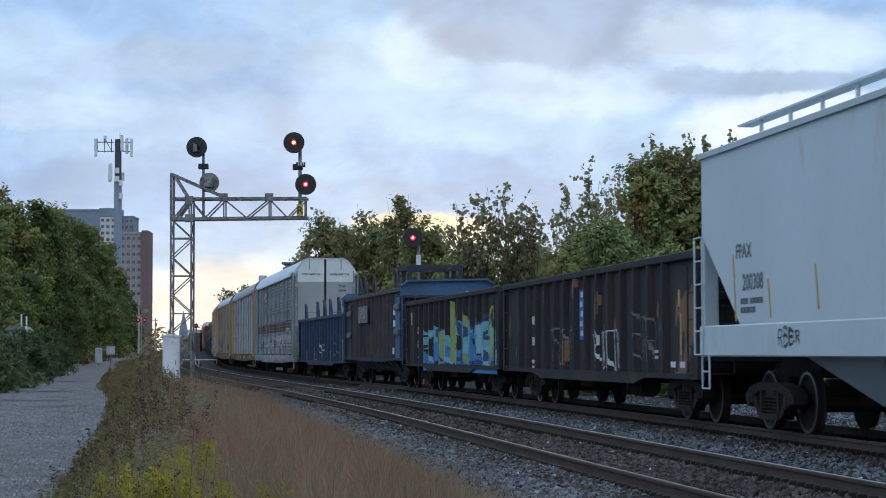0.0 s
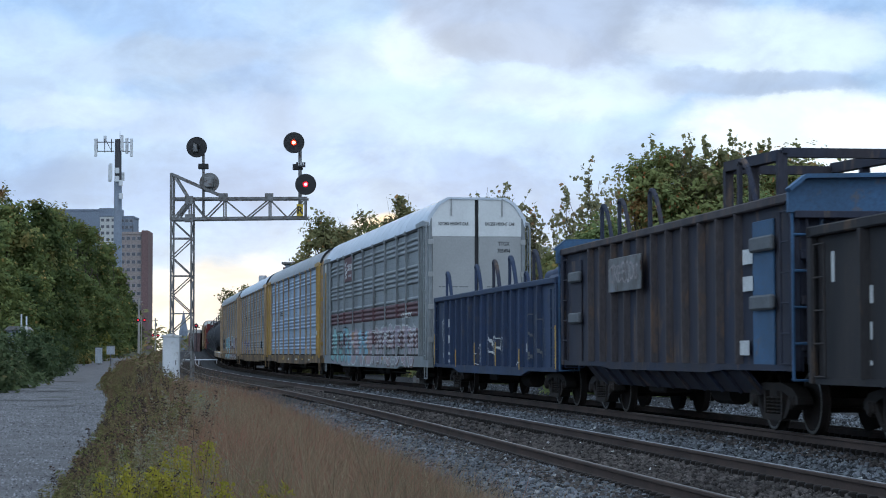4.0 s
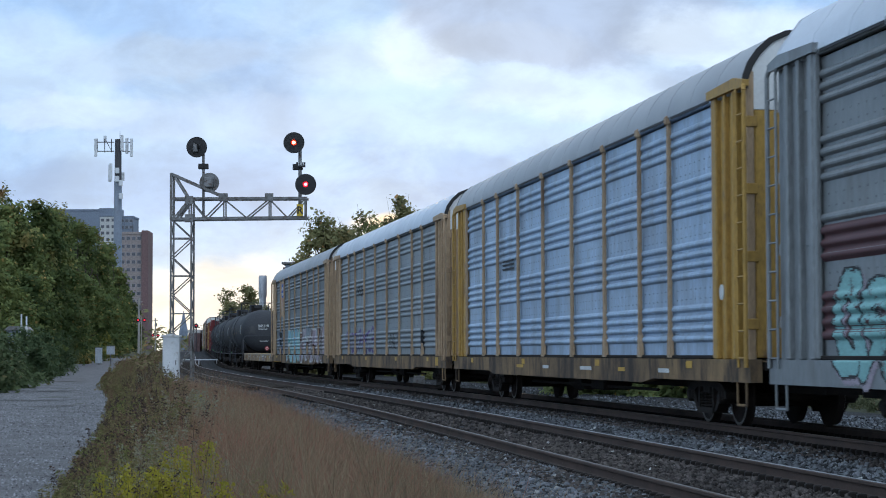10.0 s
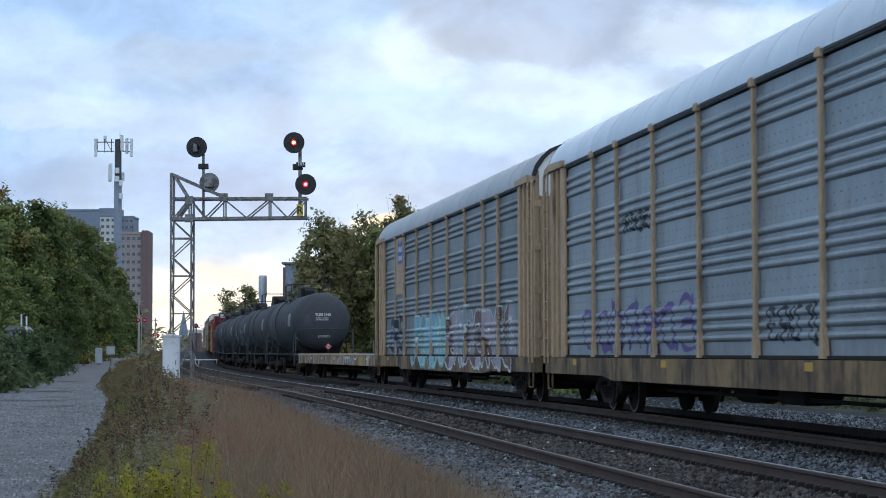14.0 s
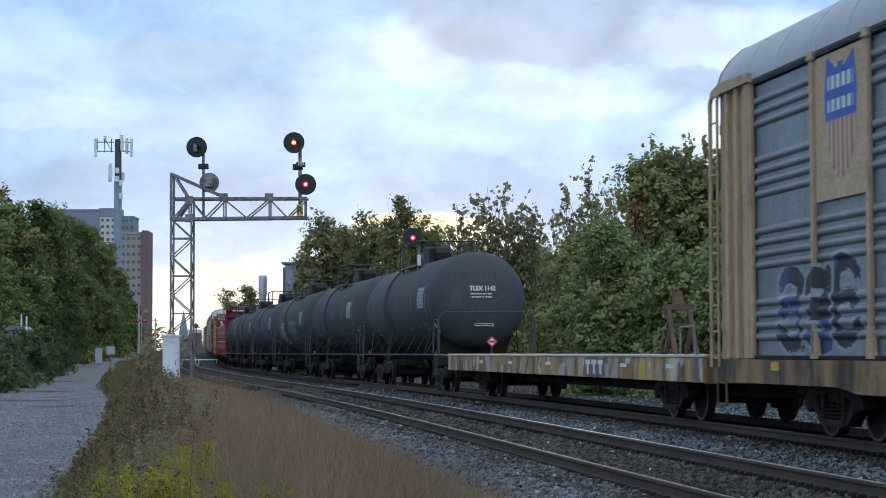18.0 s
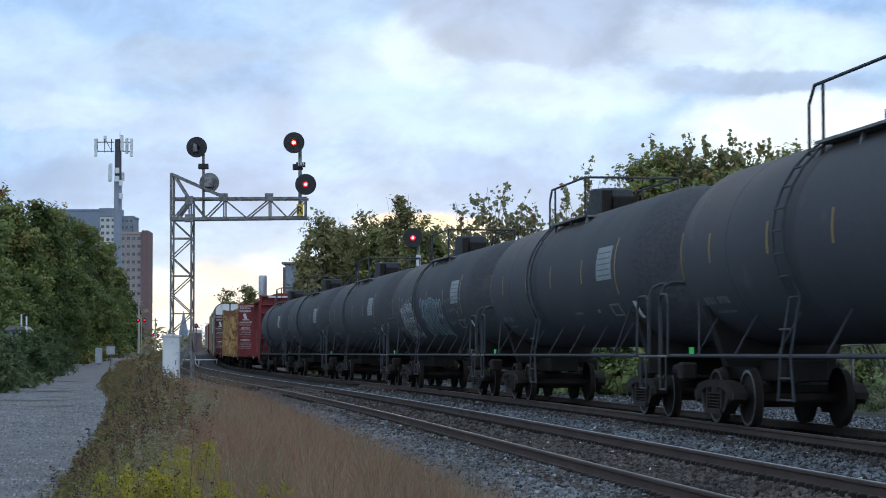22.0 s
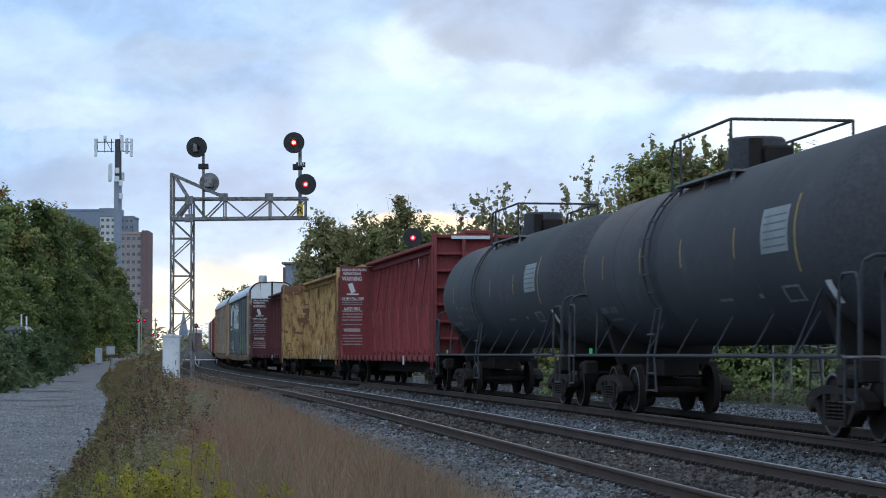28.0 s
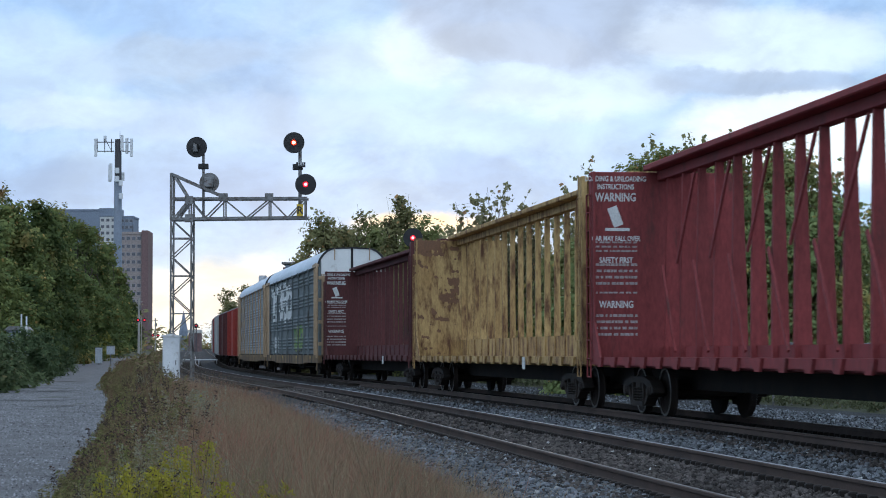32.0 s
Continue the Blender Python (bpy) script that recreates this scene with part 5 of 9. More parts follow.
def roadside():
    """Poles, boxes and small fittings along the service road."""
    def at(px, py, d):
        p = at_view(px, py, d)
        return p, float(ground_z(p.x, p.y))

    for px, top, d, r, arm in ((246, 528, 390.0, 0.24, True), (275, 563, 520.0, 0.24, True), (197, 565, 345.0, 0.14, False)):
        p, z0 = at(px, top, d)
        g = thing("utility_pole", pose(p.x, d, z0), "weathered wooden utility pole by the road", "utility pole")
        part("pole", Shape().rod((0, 0, 0), (0, 0, p.z - z0), r, 10, r * 0.75), M_POLEWOOD, g)
        if arm:
            part("cross_arm", Shape().box(-0.7, 0.7, -0.06, 0.06, p.z - z0 - 0.7, p.z - z0 - 0.55, 0.01), M_POLEWOOD, g)
            part("transformer", Shape().lathe([(p.z - z0 - 2.2, 0.2), (p.z - z0 - 1.4, 0.2), (p.z - z0 - 1.35, 0.12)], 12, "z", (0.3, -0.1, 0)), M_GALV, g)
    for px, py, d, w, h, lab in ((175, 616, 226.0, 0.36, 1.75, "pale grey metal equipment cabinet"), (196, 613, 230.0, 0.44, 0.95, "pale meter box on a post")):
        p, z0 = at(px, py, d)
        c = thing("equipment_box", pose(p.x, d, z0), lab, "cabinet")
        top = p.z - z0
        part("body", Shape().box(-w, w, -0.25, 0.25, max(0.02, top - h), top, 0.03), M_GALVB, c)
        part("lid", Shape().box(-w - 0.04, w + 0.04, -0.3, 0.3, top + 0.002, top + 0.06, 0.01), M_GALV, c)
        if top - h > 0.1:
            part("post", Shape().rod((0, 0, 0), (0, 0, top - h), 0.06, 8), M_GALV, c)
    # blue hut and poles among the bushes
    p, z0 = at(28, 585, 125.0)
    c = thing("garden_shed", pose(p.x, 125, z0), "pale blue shed roof showing over bushes", "shed")
    part("wall", Shape().box(-0.6, 0.6, 0, 1.6, 0, p.z - z0, 0.03), M_POLE, c)
    part("roof", Shape().prism([(-0.75, p.z - z0), (0.75, p.z - z0), (0.5, p.z - z0 + 0.25), (-0.4, p.z - z0 + 0.25)], -0.2, 1.8, "y"), M_GALV, c)
    for k, (px, top) in enumerate(((38, 556), (47, 560))):
        q = at_view(px, top, 122.0)
        whole("white_post", Shape().rod((0, 0, 0), (0, 0, q.z - z0), 0.07, 8, 0.05), M_WHITE, pose(q.x, 122, z0), "slim white post beside the shed", "post")
    # low white barrier beyond the bend
    p, z0 = at(352, 637, 205.0)
    g = thing("white_barrier", pose(p.x, 205, z0, 0, 0, 6), "low white pipe barrier beside the tracks", "barrier")
    h = p.z - z0
    part("rail", Shape().rod((-1.8, 0, h), (1.9, 0, h), 0.05, 8), M_WHITE, g)
    for x in (-1.7, 0.0, 1.8):
        part("post", Shape().rod((x, 0, 0), (x, 0, h), 0.04, 8), M_WHITE, g)
    p, z0 = at(347, 577, 420.0)
    g = thing("railway_signal", pose(p.x, 420, z0), "distant railway signal showing red", "railway signal")
    part("mast", Shape().rod((0, 0.2, 0), (0, 0.2, p.z - z0 + 0.6), 0.12, 8), M_DARKPOLE, g)
    part("target", Shape().lathe([(-0.03, 0.5), (0.03, 0.5)], 20, "y"), M_BLACK, g, at=(0, 0, p.z - z0))
    part("lamp", Shape().lathe([(-0.12, 0.05), (-0.06, 0.10)], 16, "y"), M_RED_GLOW, g, "lit red lamp", at=(0, -0.05, p.z - z0))
    p, z0 = at(344, 590, 440.0)
    c = thing("trackside_hut", pose(p.x, 440, z0), "small grey hut beside the distant track", "hut")
    part("wall", Shape().box(-1.3, 1.3, 0, 3, 0, p.z - z0, 0.05), M_BRICK_D, c)
    part("roof", Shape().box(-1.4, 1.4, -0.1, 3.1, p.z - z0 + 0.004, p.z - z0 + 0.8, 0.1), M_CONC, c)
    # church spire on the skyline
    p, z0 = at(325, 563, 800.0)
    c = thing("church_spire", pose(p.x, 800, z0), "grey church spire above distant trees", "church")
    part("tower", Shape().box(-1.6, 1.6, -1.6, 1.6, 0, p.z - z0 - 5, 0.1), M_SLATE, c)
    part("spire", Shape().lathe([(p.z - z0 - 5, 1.7), (p.z - z0 + 3, 0.05)], 8, "z"), M_SLATE, c)
    # flashing-light crossing signals by the far road
    for px, py, d in ((250, 567, 380.0), (275, 594, 470.0)):
        p, z0 = at(px, py, d)
        c = thing("crossing_signal", pose(p.x, d, z0), "level-crossing signal with two red lamps on a post", "crossing signal")
        h = p.z - z0
        part("post", Shape().rod((0, 0.15, 0), (0, 0.15, h + 0.8), 0.07, 8), M_POLEWOOD, c)
        part("cross_arm", Shape().box(-0.75, 0.75, 0.1, 0.2, h - 0.05, h + 0.05, 0.02), M_DARKPOLE, c)
        for x in (-0.6, 0.6):
            part("target", Shape().lathe([(-0.02, 0.36), (0.02, 0.36)], 16, "y"), M_BLACK, c, at=(x, 0.06, h))
            part("lamp", Shape().lathe([(-0.08, 0.06), (0, 0.13)], 12, "y"), M_RED_GLOW, c, "lit red lamp", at=(x, 0.03, h))


def fence():
    """Broken chain-link fence with a bent top rail, beyond the train."""
    d = 64.0
    g = thing("chainlink_fence", Matrix(), "sagging galvanised chain-link fence with bent top rail", "fence")
    pts = [(1368, 604, d), (1400, 608, d), (1456, 617, d - 1), (1510, 611, d - 2), (1600, 603, d - 3), (1690, 603, d - 4)]
    P = [at_view(*p) for p in pts]
    part("top_rail", Shape().pipe(P, 0.03, 8), M_GALV, g)
    for p in P:
        z0 = float(ground_z(p.x, p.y))
        part("post", Shape().rod((p.x, p.y + 0.04, z0), (p.x, p.y + 0.04, p.z + 0.03), 0.035, 8), M_GALV, g)
    mesh = Shape()
    for a, b in zip(P[:-1], P[1:]):
        n = max(4, int((b - a).length / 0.11))
        for i in range(n):
            u, v = a.lerp(b, i / n), a.lerp(b, min(1, (i + 9) / n))
            z0 = float(ground_z(u.x, u.y))
            mesh.bar((u.x, u.y, u.z), (v.x, v.y, z0 + 0.1), 0.006, 0.006)
            mesh.bar((u.x, u.y, z0 + 0.1), (v.x, v.y, v.z), 0.006, 0.006)
    tagged(part("mesh", mesh, M_GALV, g, "rusty wire mesh", smooth=False), kind="stuff")


M_POLEWOOD = material("pole_wood", (0.36, 0.34, 0.31), (0.27, 0.255, 0.23), 0.9, big=1, fine=20, bump=0.2, stretch=(1, 1, 0.2))
M_YELLOW = material("yellow_board", (0.55, 0.38, 0.03), (0.45, 0.31, 0.03), 0.6, big=3, fine=30, bump=0.02)
M_DARKPOLE = material("dark_pole", (0.06, 0.06, 0.07), (0.045, 0.045, 0.05), 0.6, big=1, fine=10, bump=0.02)
M_GALVB = material("bright_galvanised", (0.45, 0.48, 0.52), (0.36, 0.39, 0.43), 0.5, 0.3, big=1, fine=12, bump=0.03)

ground()
road()
road_gravel()
tracks()
sleepers()
gantry()
mast_signal()
cabinet()
phone_mast()
skyline()
trees()
bushes()
far_woods()
roadside()
fence()
# ---- the train ----
# Car space: x along the car, away from the camera's end of the line; y towards the camera's side; z from the rail.
V_MID, ACC, T_MID = 10.6143, 0.0403, 16.0


def travelled(t):
    return V_MID * (t - T_MID) + ACC * (t - T_MID) ** 2 / 2


M_TRUCK = material("truck_steel", (0.020, 0.018, 0.017), (0.034, 0.026, 0.022), 0.8, 0.0, big=3, fine=30, bump=0.2)
M_WHEEL = material("wheel_steel", (0.018, 0.015, 0.014), (0.028, 0.021, 0.018), 0.85, 0.0, big=3, fine=40, bump=0.05)
M_TREAD = material("wheel_tread", (0.16, 0.155, 0.15), (0.10, 0.095, 0.09), 0.4, 0.7, big=3, fine=40, bump=0.02)
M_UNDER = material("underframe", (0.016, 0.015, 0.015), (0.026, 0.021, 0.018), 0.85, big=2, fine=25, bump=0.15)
M_HOPPER = material("hopper_white", (0.46, 0.535, 0.575), (0.42, 0.49, 0.53), 0.5, big=0.5, fine=18, bump=0.03, stretch=(1, 1, 0.35), stain=(0.40, 0.40, 0.38), amount=0.05, grain=0.3)
M_GOND_BLK = material("gondola_black", (0.028, 0.028, 0.031), (0.043, 0.039, 0.039), 0.75, big=0.9, fine=22, bump=0.12, stretch=(1, 1, 0.3), stain=(0.09, 0.06, 0.042), amount=0.1)
M_GOND_BLUE = material("gondola_blue", (0.0115, 0.031, 0.084), (0.010, 0.022, 0.053), 0.65, big=0.8, fine=22, bump=0.1, stretch=(1, 1, 0.3), stain=(0.055, 0.052, 0.057), amount=0.15)
M_RIB_WORN = material("worn_rib", (0.085, 0.074, 0.074), (0.055, 0.050, 0.056), 0.75, big=1.2, fine=22, bump=0.1, stretch=(1, 1, 0.3), stain=(0.13, 0.085, 0.06), amount=0.25)
M_GOND_DKB = material("gondola_dark_blue", (0.030, 0.038, 0.062), (0.046, 0.042, 0.048), 0.72, big=0.8, fine=22, bump=0.1, stretch=(1, 1, 0.3), stain=(0.12, 0.085, 0.065), amount=0.2)
M_BRIGHTBLUE = material("bright_blue", (0.040, 0.105, 0.205), (0.03, 0.075, 0.14), 0.65, big=1, fine=20, bump=0.05, stain=(0.10, 0.09, 0.09), amount=0.15)
M_RACK_GREY = material("rack_grey", (0.235, 0.255, 0.265), (0.18, 0.20, 0.21), 0.5, 0.2, big=0.5, fine=16, bump=0.06, stretch=(1, 1, 0.3), stain=(0.15, 0.15, 0.147), amount=0.35)
M_RACK_LIGHT = material("rack_galvanised", (0.38, 0.50, 0.64), (0.28, 0.39, 0.53), 0.45, 0.2, big=0.5, fine=16, bump=0.06, stretch=(1, 1, 0.3), stain=(0.23, 0.29, 0.37), amount=0.5)
M_RACK_DULL = material("rack_dull", (0.265, 0.305, 0.335), (0.195, 0.225, 0.25), 0.45, 0.25, big=0.5, fine=16, bump=0.06, stretch=(1, 1, 0.3), stain=(0.17, 0.175, 0.175), amount=0.35)
M_RACK_YEL = material("rack_yellow", (0.42, 0.255, 0.06), (0.33, 0.20, 0.055), 0.6, big=0.6, fine=18, bump=0.06, stretch=(1, 1, 0.4), stain=(0.15, 0.095, 0.05), amount=0.15)
M_RACK_TAN = material("rack_tan", (0.40, 0.285, 0.18), (0.32, 0.225, 0.14), 0.65, big=0.7, fine=18, bump=0.06, stretch=(1, 1, 0.3), stain=(0.15, 0.095, 0.06), amount=0.2)
M_SILL = material("rack_sill", (0.25, 0.168, 0.090), (0.14, 0.099, 0.062), 0.75, big=0.8, fine=18, bump=0.08, stretch=(1, 1, 0.3), stain=(0.05, 0.040, 0.034), amount=0.6)
M_SLATE_SIDE = material("slate_grey_side", (0.15, 0.175, 0.18), (0.11, 0.13, 0.135), 0.7, big=0.6, fine=16, bump=0.06, stretch=(1, 1, 0.3), stain=(0.08, 0.08, 0.075), amount=0.3)
M_MARK_P = material("faded_marks", (0.36, 0.33, 0.33), (0.26, 0.22, 0.22), 0.7, big=3, fine=40, bump=0)
M_ROOF = material("rack_roof", (0.55, 0.60, 0.66), (0.46, 0.51, 0.57), 0.45, 0.3, big=0.6, fine=14, bump=0.05, grain=0.3)
M_ROOF_G = material("rack_roof_grey", (0.34, 0.36, 0.38), (0.28, 0.30, 0.32), 0.55, 0.2, big=0.6, fine=14, bump=0.05, grain=0.3)
M_MAROON = material("maroon_stripe", (0.105, 0.045, 0.050), (0.085, 0.038, 0.042), 0.65, big=1, fine=18, bump=0.04)
M_DOOR_W = material("door_white", (0.66, 0.68, 0.68), (0.58, 0.60, 0.60), 0.6, big=0.8, fine=18, bump=0.03, stain=(0.4, 0.38, 0.36), amount=0.05, grain=0.3)
M_DOOR_G = material("door_grey", (0.32, 0.33, 0.33), (0.28, 0.29, 0.29), 0.6, big=0.8, fine=18, bump=0.03, grain=0.3)
M_TANK = material("tank_black", (0.047, 0.051, 0.059), (0.059, 0.062, 0.068), 0.74, big=0.35, fine=14, bump=0.06, stain=(0.074, 0.074, 0.076), amount=0.12)
M_RUSTY = material("rusty_steel", (0.13, 0.08, 0.055), (0.08, 0.052, 0.04), 0.85, big=3, fine=30, bump=0.1)
M_FLATDECK = material("flat_deck", (0.46, 0.44, 0.42), (0.34, 0.32, 0.30), 0.75, big=0.6, fine=18, bump=0.15)
M_FLATSIDE = material("flat_side", (0.40, 0.30, 0.16), (0.27, 0.17, 0.09), 0.7, big=0.6, fine=20, bump=0.1, stretch=(1, 1, 0.3), stain=(0.10, 0.05, 0.035), amount=0.5)
M_BEAM_RED = material("beam_red", (0.225, 0.048, 0.050), (0.172, 0.041, 0.042), 0.7, big=0.7, fine=18, bump=0.08, stretch=(1, 1, 0.3), stain=(0.09, 0.036, 0.034), amount=0.18)
M_BEAM_YEL = material("beam_yellow", (0.46, 0.315, 0.14), (0.32, 0.20, 0.085), 0.75, big=1.6, fine=18, bump=0.1, stretch=(1, 1, 0.3), stain=(0.12, 0.06, 0.035), amount=0.5)
M_BEAM_DRK = material("beam_dark_red", (0.105, 0.038, 0.038), (0.080, 0.032, 0.032), 0.75, big=0.7, fine=18, bump=0.08, stretch=(1, 1, 0.3), stain=(0.05, 0.03, 0.028), amount=0.15)
M_MARK_W = material("white_marks", (0.60, 0.62, 0.62), (0.48, 0.5, 0.5), 0.7, big=3, fine=40, bump=0)
M_MARK_Y = material("yellow_marks", (0.50, 0.30, 0.04), (0.40, 0.24, 0.04), 0.6, big=3, fine=40, bump=0)
M_MARK_D = material("dark_marks", (0.05, 0.055, 0.06), (0.04, 0.045, 0.05), 0.7, big=3, fine=40, bump=0)
M_MARK_G = material("grey_marks", (0.13, 0.14, 0.15), (0.11, 0.12, 0.13), 0.7, big=3, fine=40, bump=0)
M_GREEN_TAG = material("green_tag", (0.02, 0.55, 0.08), (0.02, 0.45, 0.07), 0.4, big=3, fine=40, bump=0)

CARS = []  # (thing, train position of its centre, half the truck spacing)
WHEELS = []  # (wheelset, truck position)


def truck_meshes():
    """Side frames, bolster and springs of a three-piece truck, and its wheelset."""
    sh = Shape()
    for y in (-1.0, 1.0):
        y0, y1 = y - 0.11, y + 0.11
        sh.prism([(-1.16, 0.54), (-0.95, 0.66), (-0.45, 0.735), (0.45, 0.735), (0.95, 0.66), (1.16, 0.54), (1.16, 0.44), (1.02, 0.44), (0.98, 0.53), (0.80, 0.53), (0.45, 0.62), (-0.45, 0.62), (-0.80, 0.53), (-0.98, 0.53), (-1.02, 0.44), (-1.16, 0.44)], y0, y1, "y")
        sh.prism([(-0.46, 0.19), (0.46, 0.19), (0.46, 0.28), (-0.46, 0.28)], y0 - 0.02, y1 + 0.02, "y")
        for e in (-1, 1):
            sh.prism([(e * 0.42, 0.20), (e * 0.58, 0.24), (e * 0.92, 0.53), (e * 0.74, 0.56)], y0 + 0.01, y1 - 0.01, "y")
            sh.prism([(e * 0.36, 0.28), (e * 0.45, 0.28), (e * 0.45, 0.63), (e * 0.36, 0.63)], y0, y1, "y")
            sh.box(e * 0.89 - 0.15, e * 0.89 + 0.15, y - 0.13, y + 0.13, 0.40, 0.57, 0.03)
        for k in (-0.23, 0, 0.23):
            for j in range(5):
                sh.lathe([(0.285 + j * 0.052, 0.080), (0.305 + j * 0.052, 0.105), (0.325 + j * 0.052, 0.080)], 10, "z", (k, y * 1.03, 0))
        for k in (-0.89, 0.89):
            sh.lathe([(y - 0.13, 0.10), (y + 0.13, 0.10), (y + 0.16, 0.07)], 12, "y", (k, 0, 0.457)) if y > 0 else sh.lathe([(y + 0.13, 0.10), (y - 0.13, 0.10), (y - 0.16, 0.07)], 12, "y", (k, 0, 0.457))
    sh.box(-0.2, 0.2, -1.1, 1.1, 0.5, 0.68, 0.03)
    sh.lathe([(0.66, 0.2), (0.78, 0.2)], 14, "z")
    for k in (-0.42, 0.42):
        sh.box(k - 0.04, k + 0.04, -0.95, 0.95, 0.3, 0.42, 0.01)
    frame_ = to_mesh("truck", sh, M_TRUCK)
    w = Shape()
    w.rod((0, -0.95, 0), (0, 0.95, 0), 0.075, 10)
    for k in (-1, 1):
        w.lathe([(k * 0.68, 0.485), (k * 0.705, 0.485), (k * 0.715, 0.46), (k * 0.81, 0.452), (k * 0.812, 0.40), (k * 0.78, 0.36), (k * 0.77, 0.18), (k * 0.80, 0.12)] if k > 0 else
                [(k * 0.80, 0.12), (k * 0.77, 0.18), (k * 0.78, 0.36), (k * 0.812, 0.40), (k * 0.81, 0.452), (k * 0.715, 0.46), (k * 0.705, 0.485), (k * 0.68, 0.485)], 28, "y")
        # core holes cast in the plate
        for a in range(3):
            c, s = math.cos(a * 2.094) * 0.27, math.sin(a * 2.094) * 0.27
            w.lathe([(k * 0.765, 0.05), (k * 0.782, 0.045)] if k > 0 else [(k * 0.782, 0.045), (k * 0.765, 0.05)], 8, "y", (c, 0, s))
    plain = len(w.f)
    rim = w
    for k in (-1, 1):
        rim.lathe([(k * 0.8125, 0.405), (k * 0.816, 0.41), (k * 0.8165, 0.445), (k * 0.8125, 0.452)] if k > 0 else [(k * 0.8125, 0.452), (k * 0.8165, 0.445), (k * 0.816, 0.41), (k * 0.8125, 0.405)], 28, "y")
        del rim.f[-2:]
    wheel = to_mesh("wheelset", w, M_WHEEL)
    wheel.materials.append(M_TREAD)
    for p in wheel.polygons:
        p.material_index = int(p.index >= plain)
    return frame_, wheel


TRUCK, WHEELSET = truck_meshes()


def add_trucks(car, half):
    for x in (-half, half):
        t = part("truck", TRUCK, None, car, "dark cast-steel truck", at=(x, 0, 0))
        for k in (-0.89, 0.89):
            w = part("wheelset", WHEELSET, None, t, at=(k, 0, 0.457))
            WHEELS.append((w, k))


def couplers(car, half):
    for e in (-1, 1):
        sh = Shape().box(e * half, e * (half + 0.42), -0.11, 0.11, 0.72, 0.98, 0.03)
        sh.box(e * (half + 0.30), e * (half + 0.62), -0.17, 0.15, 0.68, 1.02, 0.05)
        sh.pipe([(e * (half + 0.05), -0.5, 0.85), (e * (half + 0.3), -0.5, 0.55), (e * (half + 0.6), -0.35, 0.4)], 0.025)
        part("coupler", sh, M_TRUCK, car, "rusty knuckle coupler with air hose")


def car(name, q0, q1, truck_in, label, category, group=""):
    """A car's Empty, its trucks and couplers; q0 and q1 are its ends in train position."""
    c = thing(name, Matrix(), label, category, group or "cars of the freight train")
    half = (q1 - q0) / 2
    CARS.append((c, (q0 + q1) / 2, half - truck_in))
    add_trucks(c, half - truck_in)
    couplers(c, half - 0.1)
    return c, half


def ladder(sh, x, y, z0, z1, w=0.42, along="x", step=0.36, r=0.014, stand=0.07):
    """Rungs on two stiles, standing off a wall."""
    n = max(2, int((z1 - z0) / step))
    a, b = (((x - w / 2, y), (x + w / 2, y)) if along == "x" else ((x, y - w / 2), (x, y + w / 2)))
    for p in (a, b):
        sh.rod((*p, z0), (*p, z1), r * 1.3, 6)
    for i in range(n + 1):
        z = z0 + (z1 - z0) * i / n
        sh.rod((*a, z), (*b, z), r, 6)


def marks(parent, x, y, z, w, h, rows, mat_, seed, name="stencil", fill=0.75):
    """Unreadable stencilled lines as rows of small bars on a side at y."""
    rs = random.Random(seed)
    sh = Shape()
    e = 0.004 if y > 0 else -0.004
    for r in range(rows):
        z1 = z + h / 2 - h * r / rows
        z0 = z1 - h / rows * 0.65
        a = x + w / 2
        while a > x - w / 2:
            b = a - w * rs.uniform(0.05, 0.13)
            if rs.random() < fill:
                sh.box(max(b, x - w / 2), a, y, y + e, z0, z1)
            a = b - w * 0.025
    return tagged(part(name, sh, mat_, parent), kind="stuff")


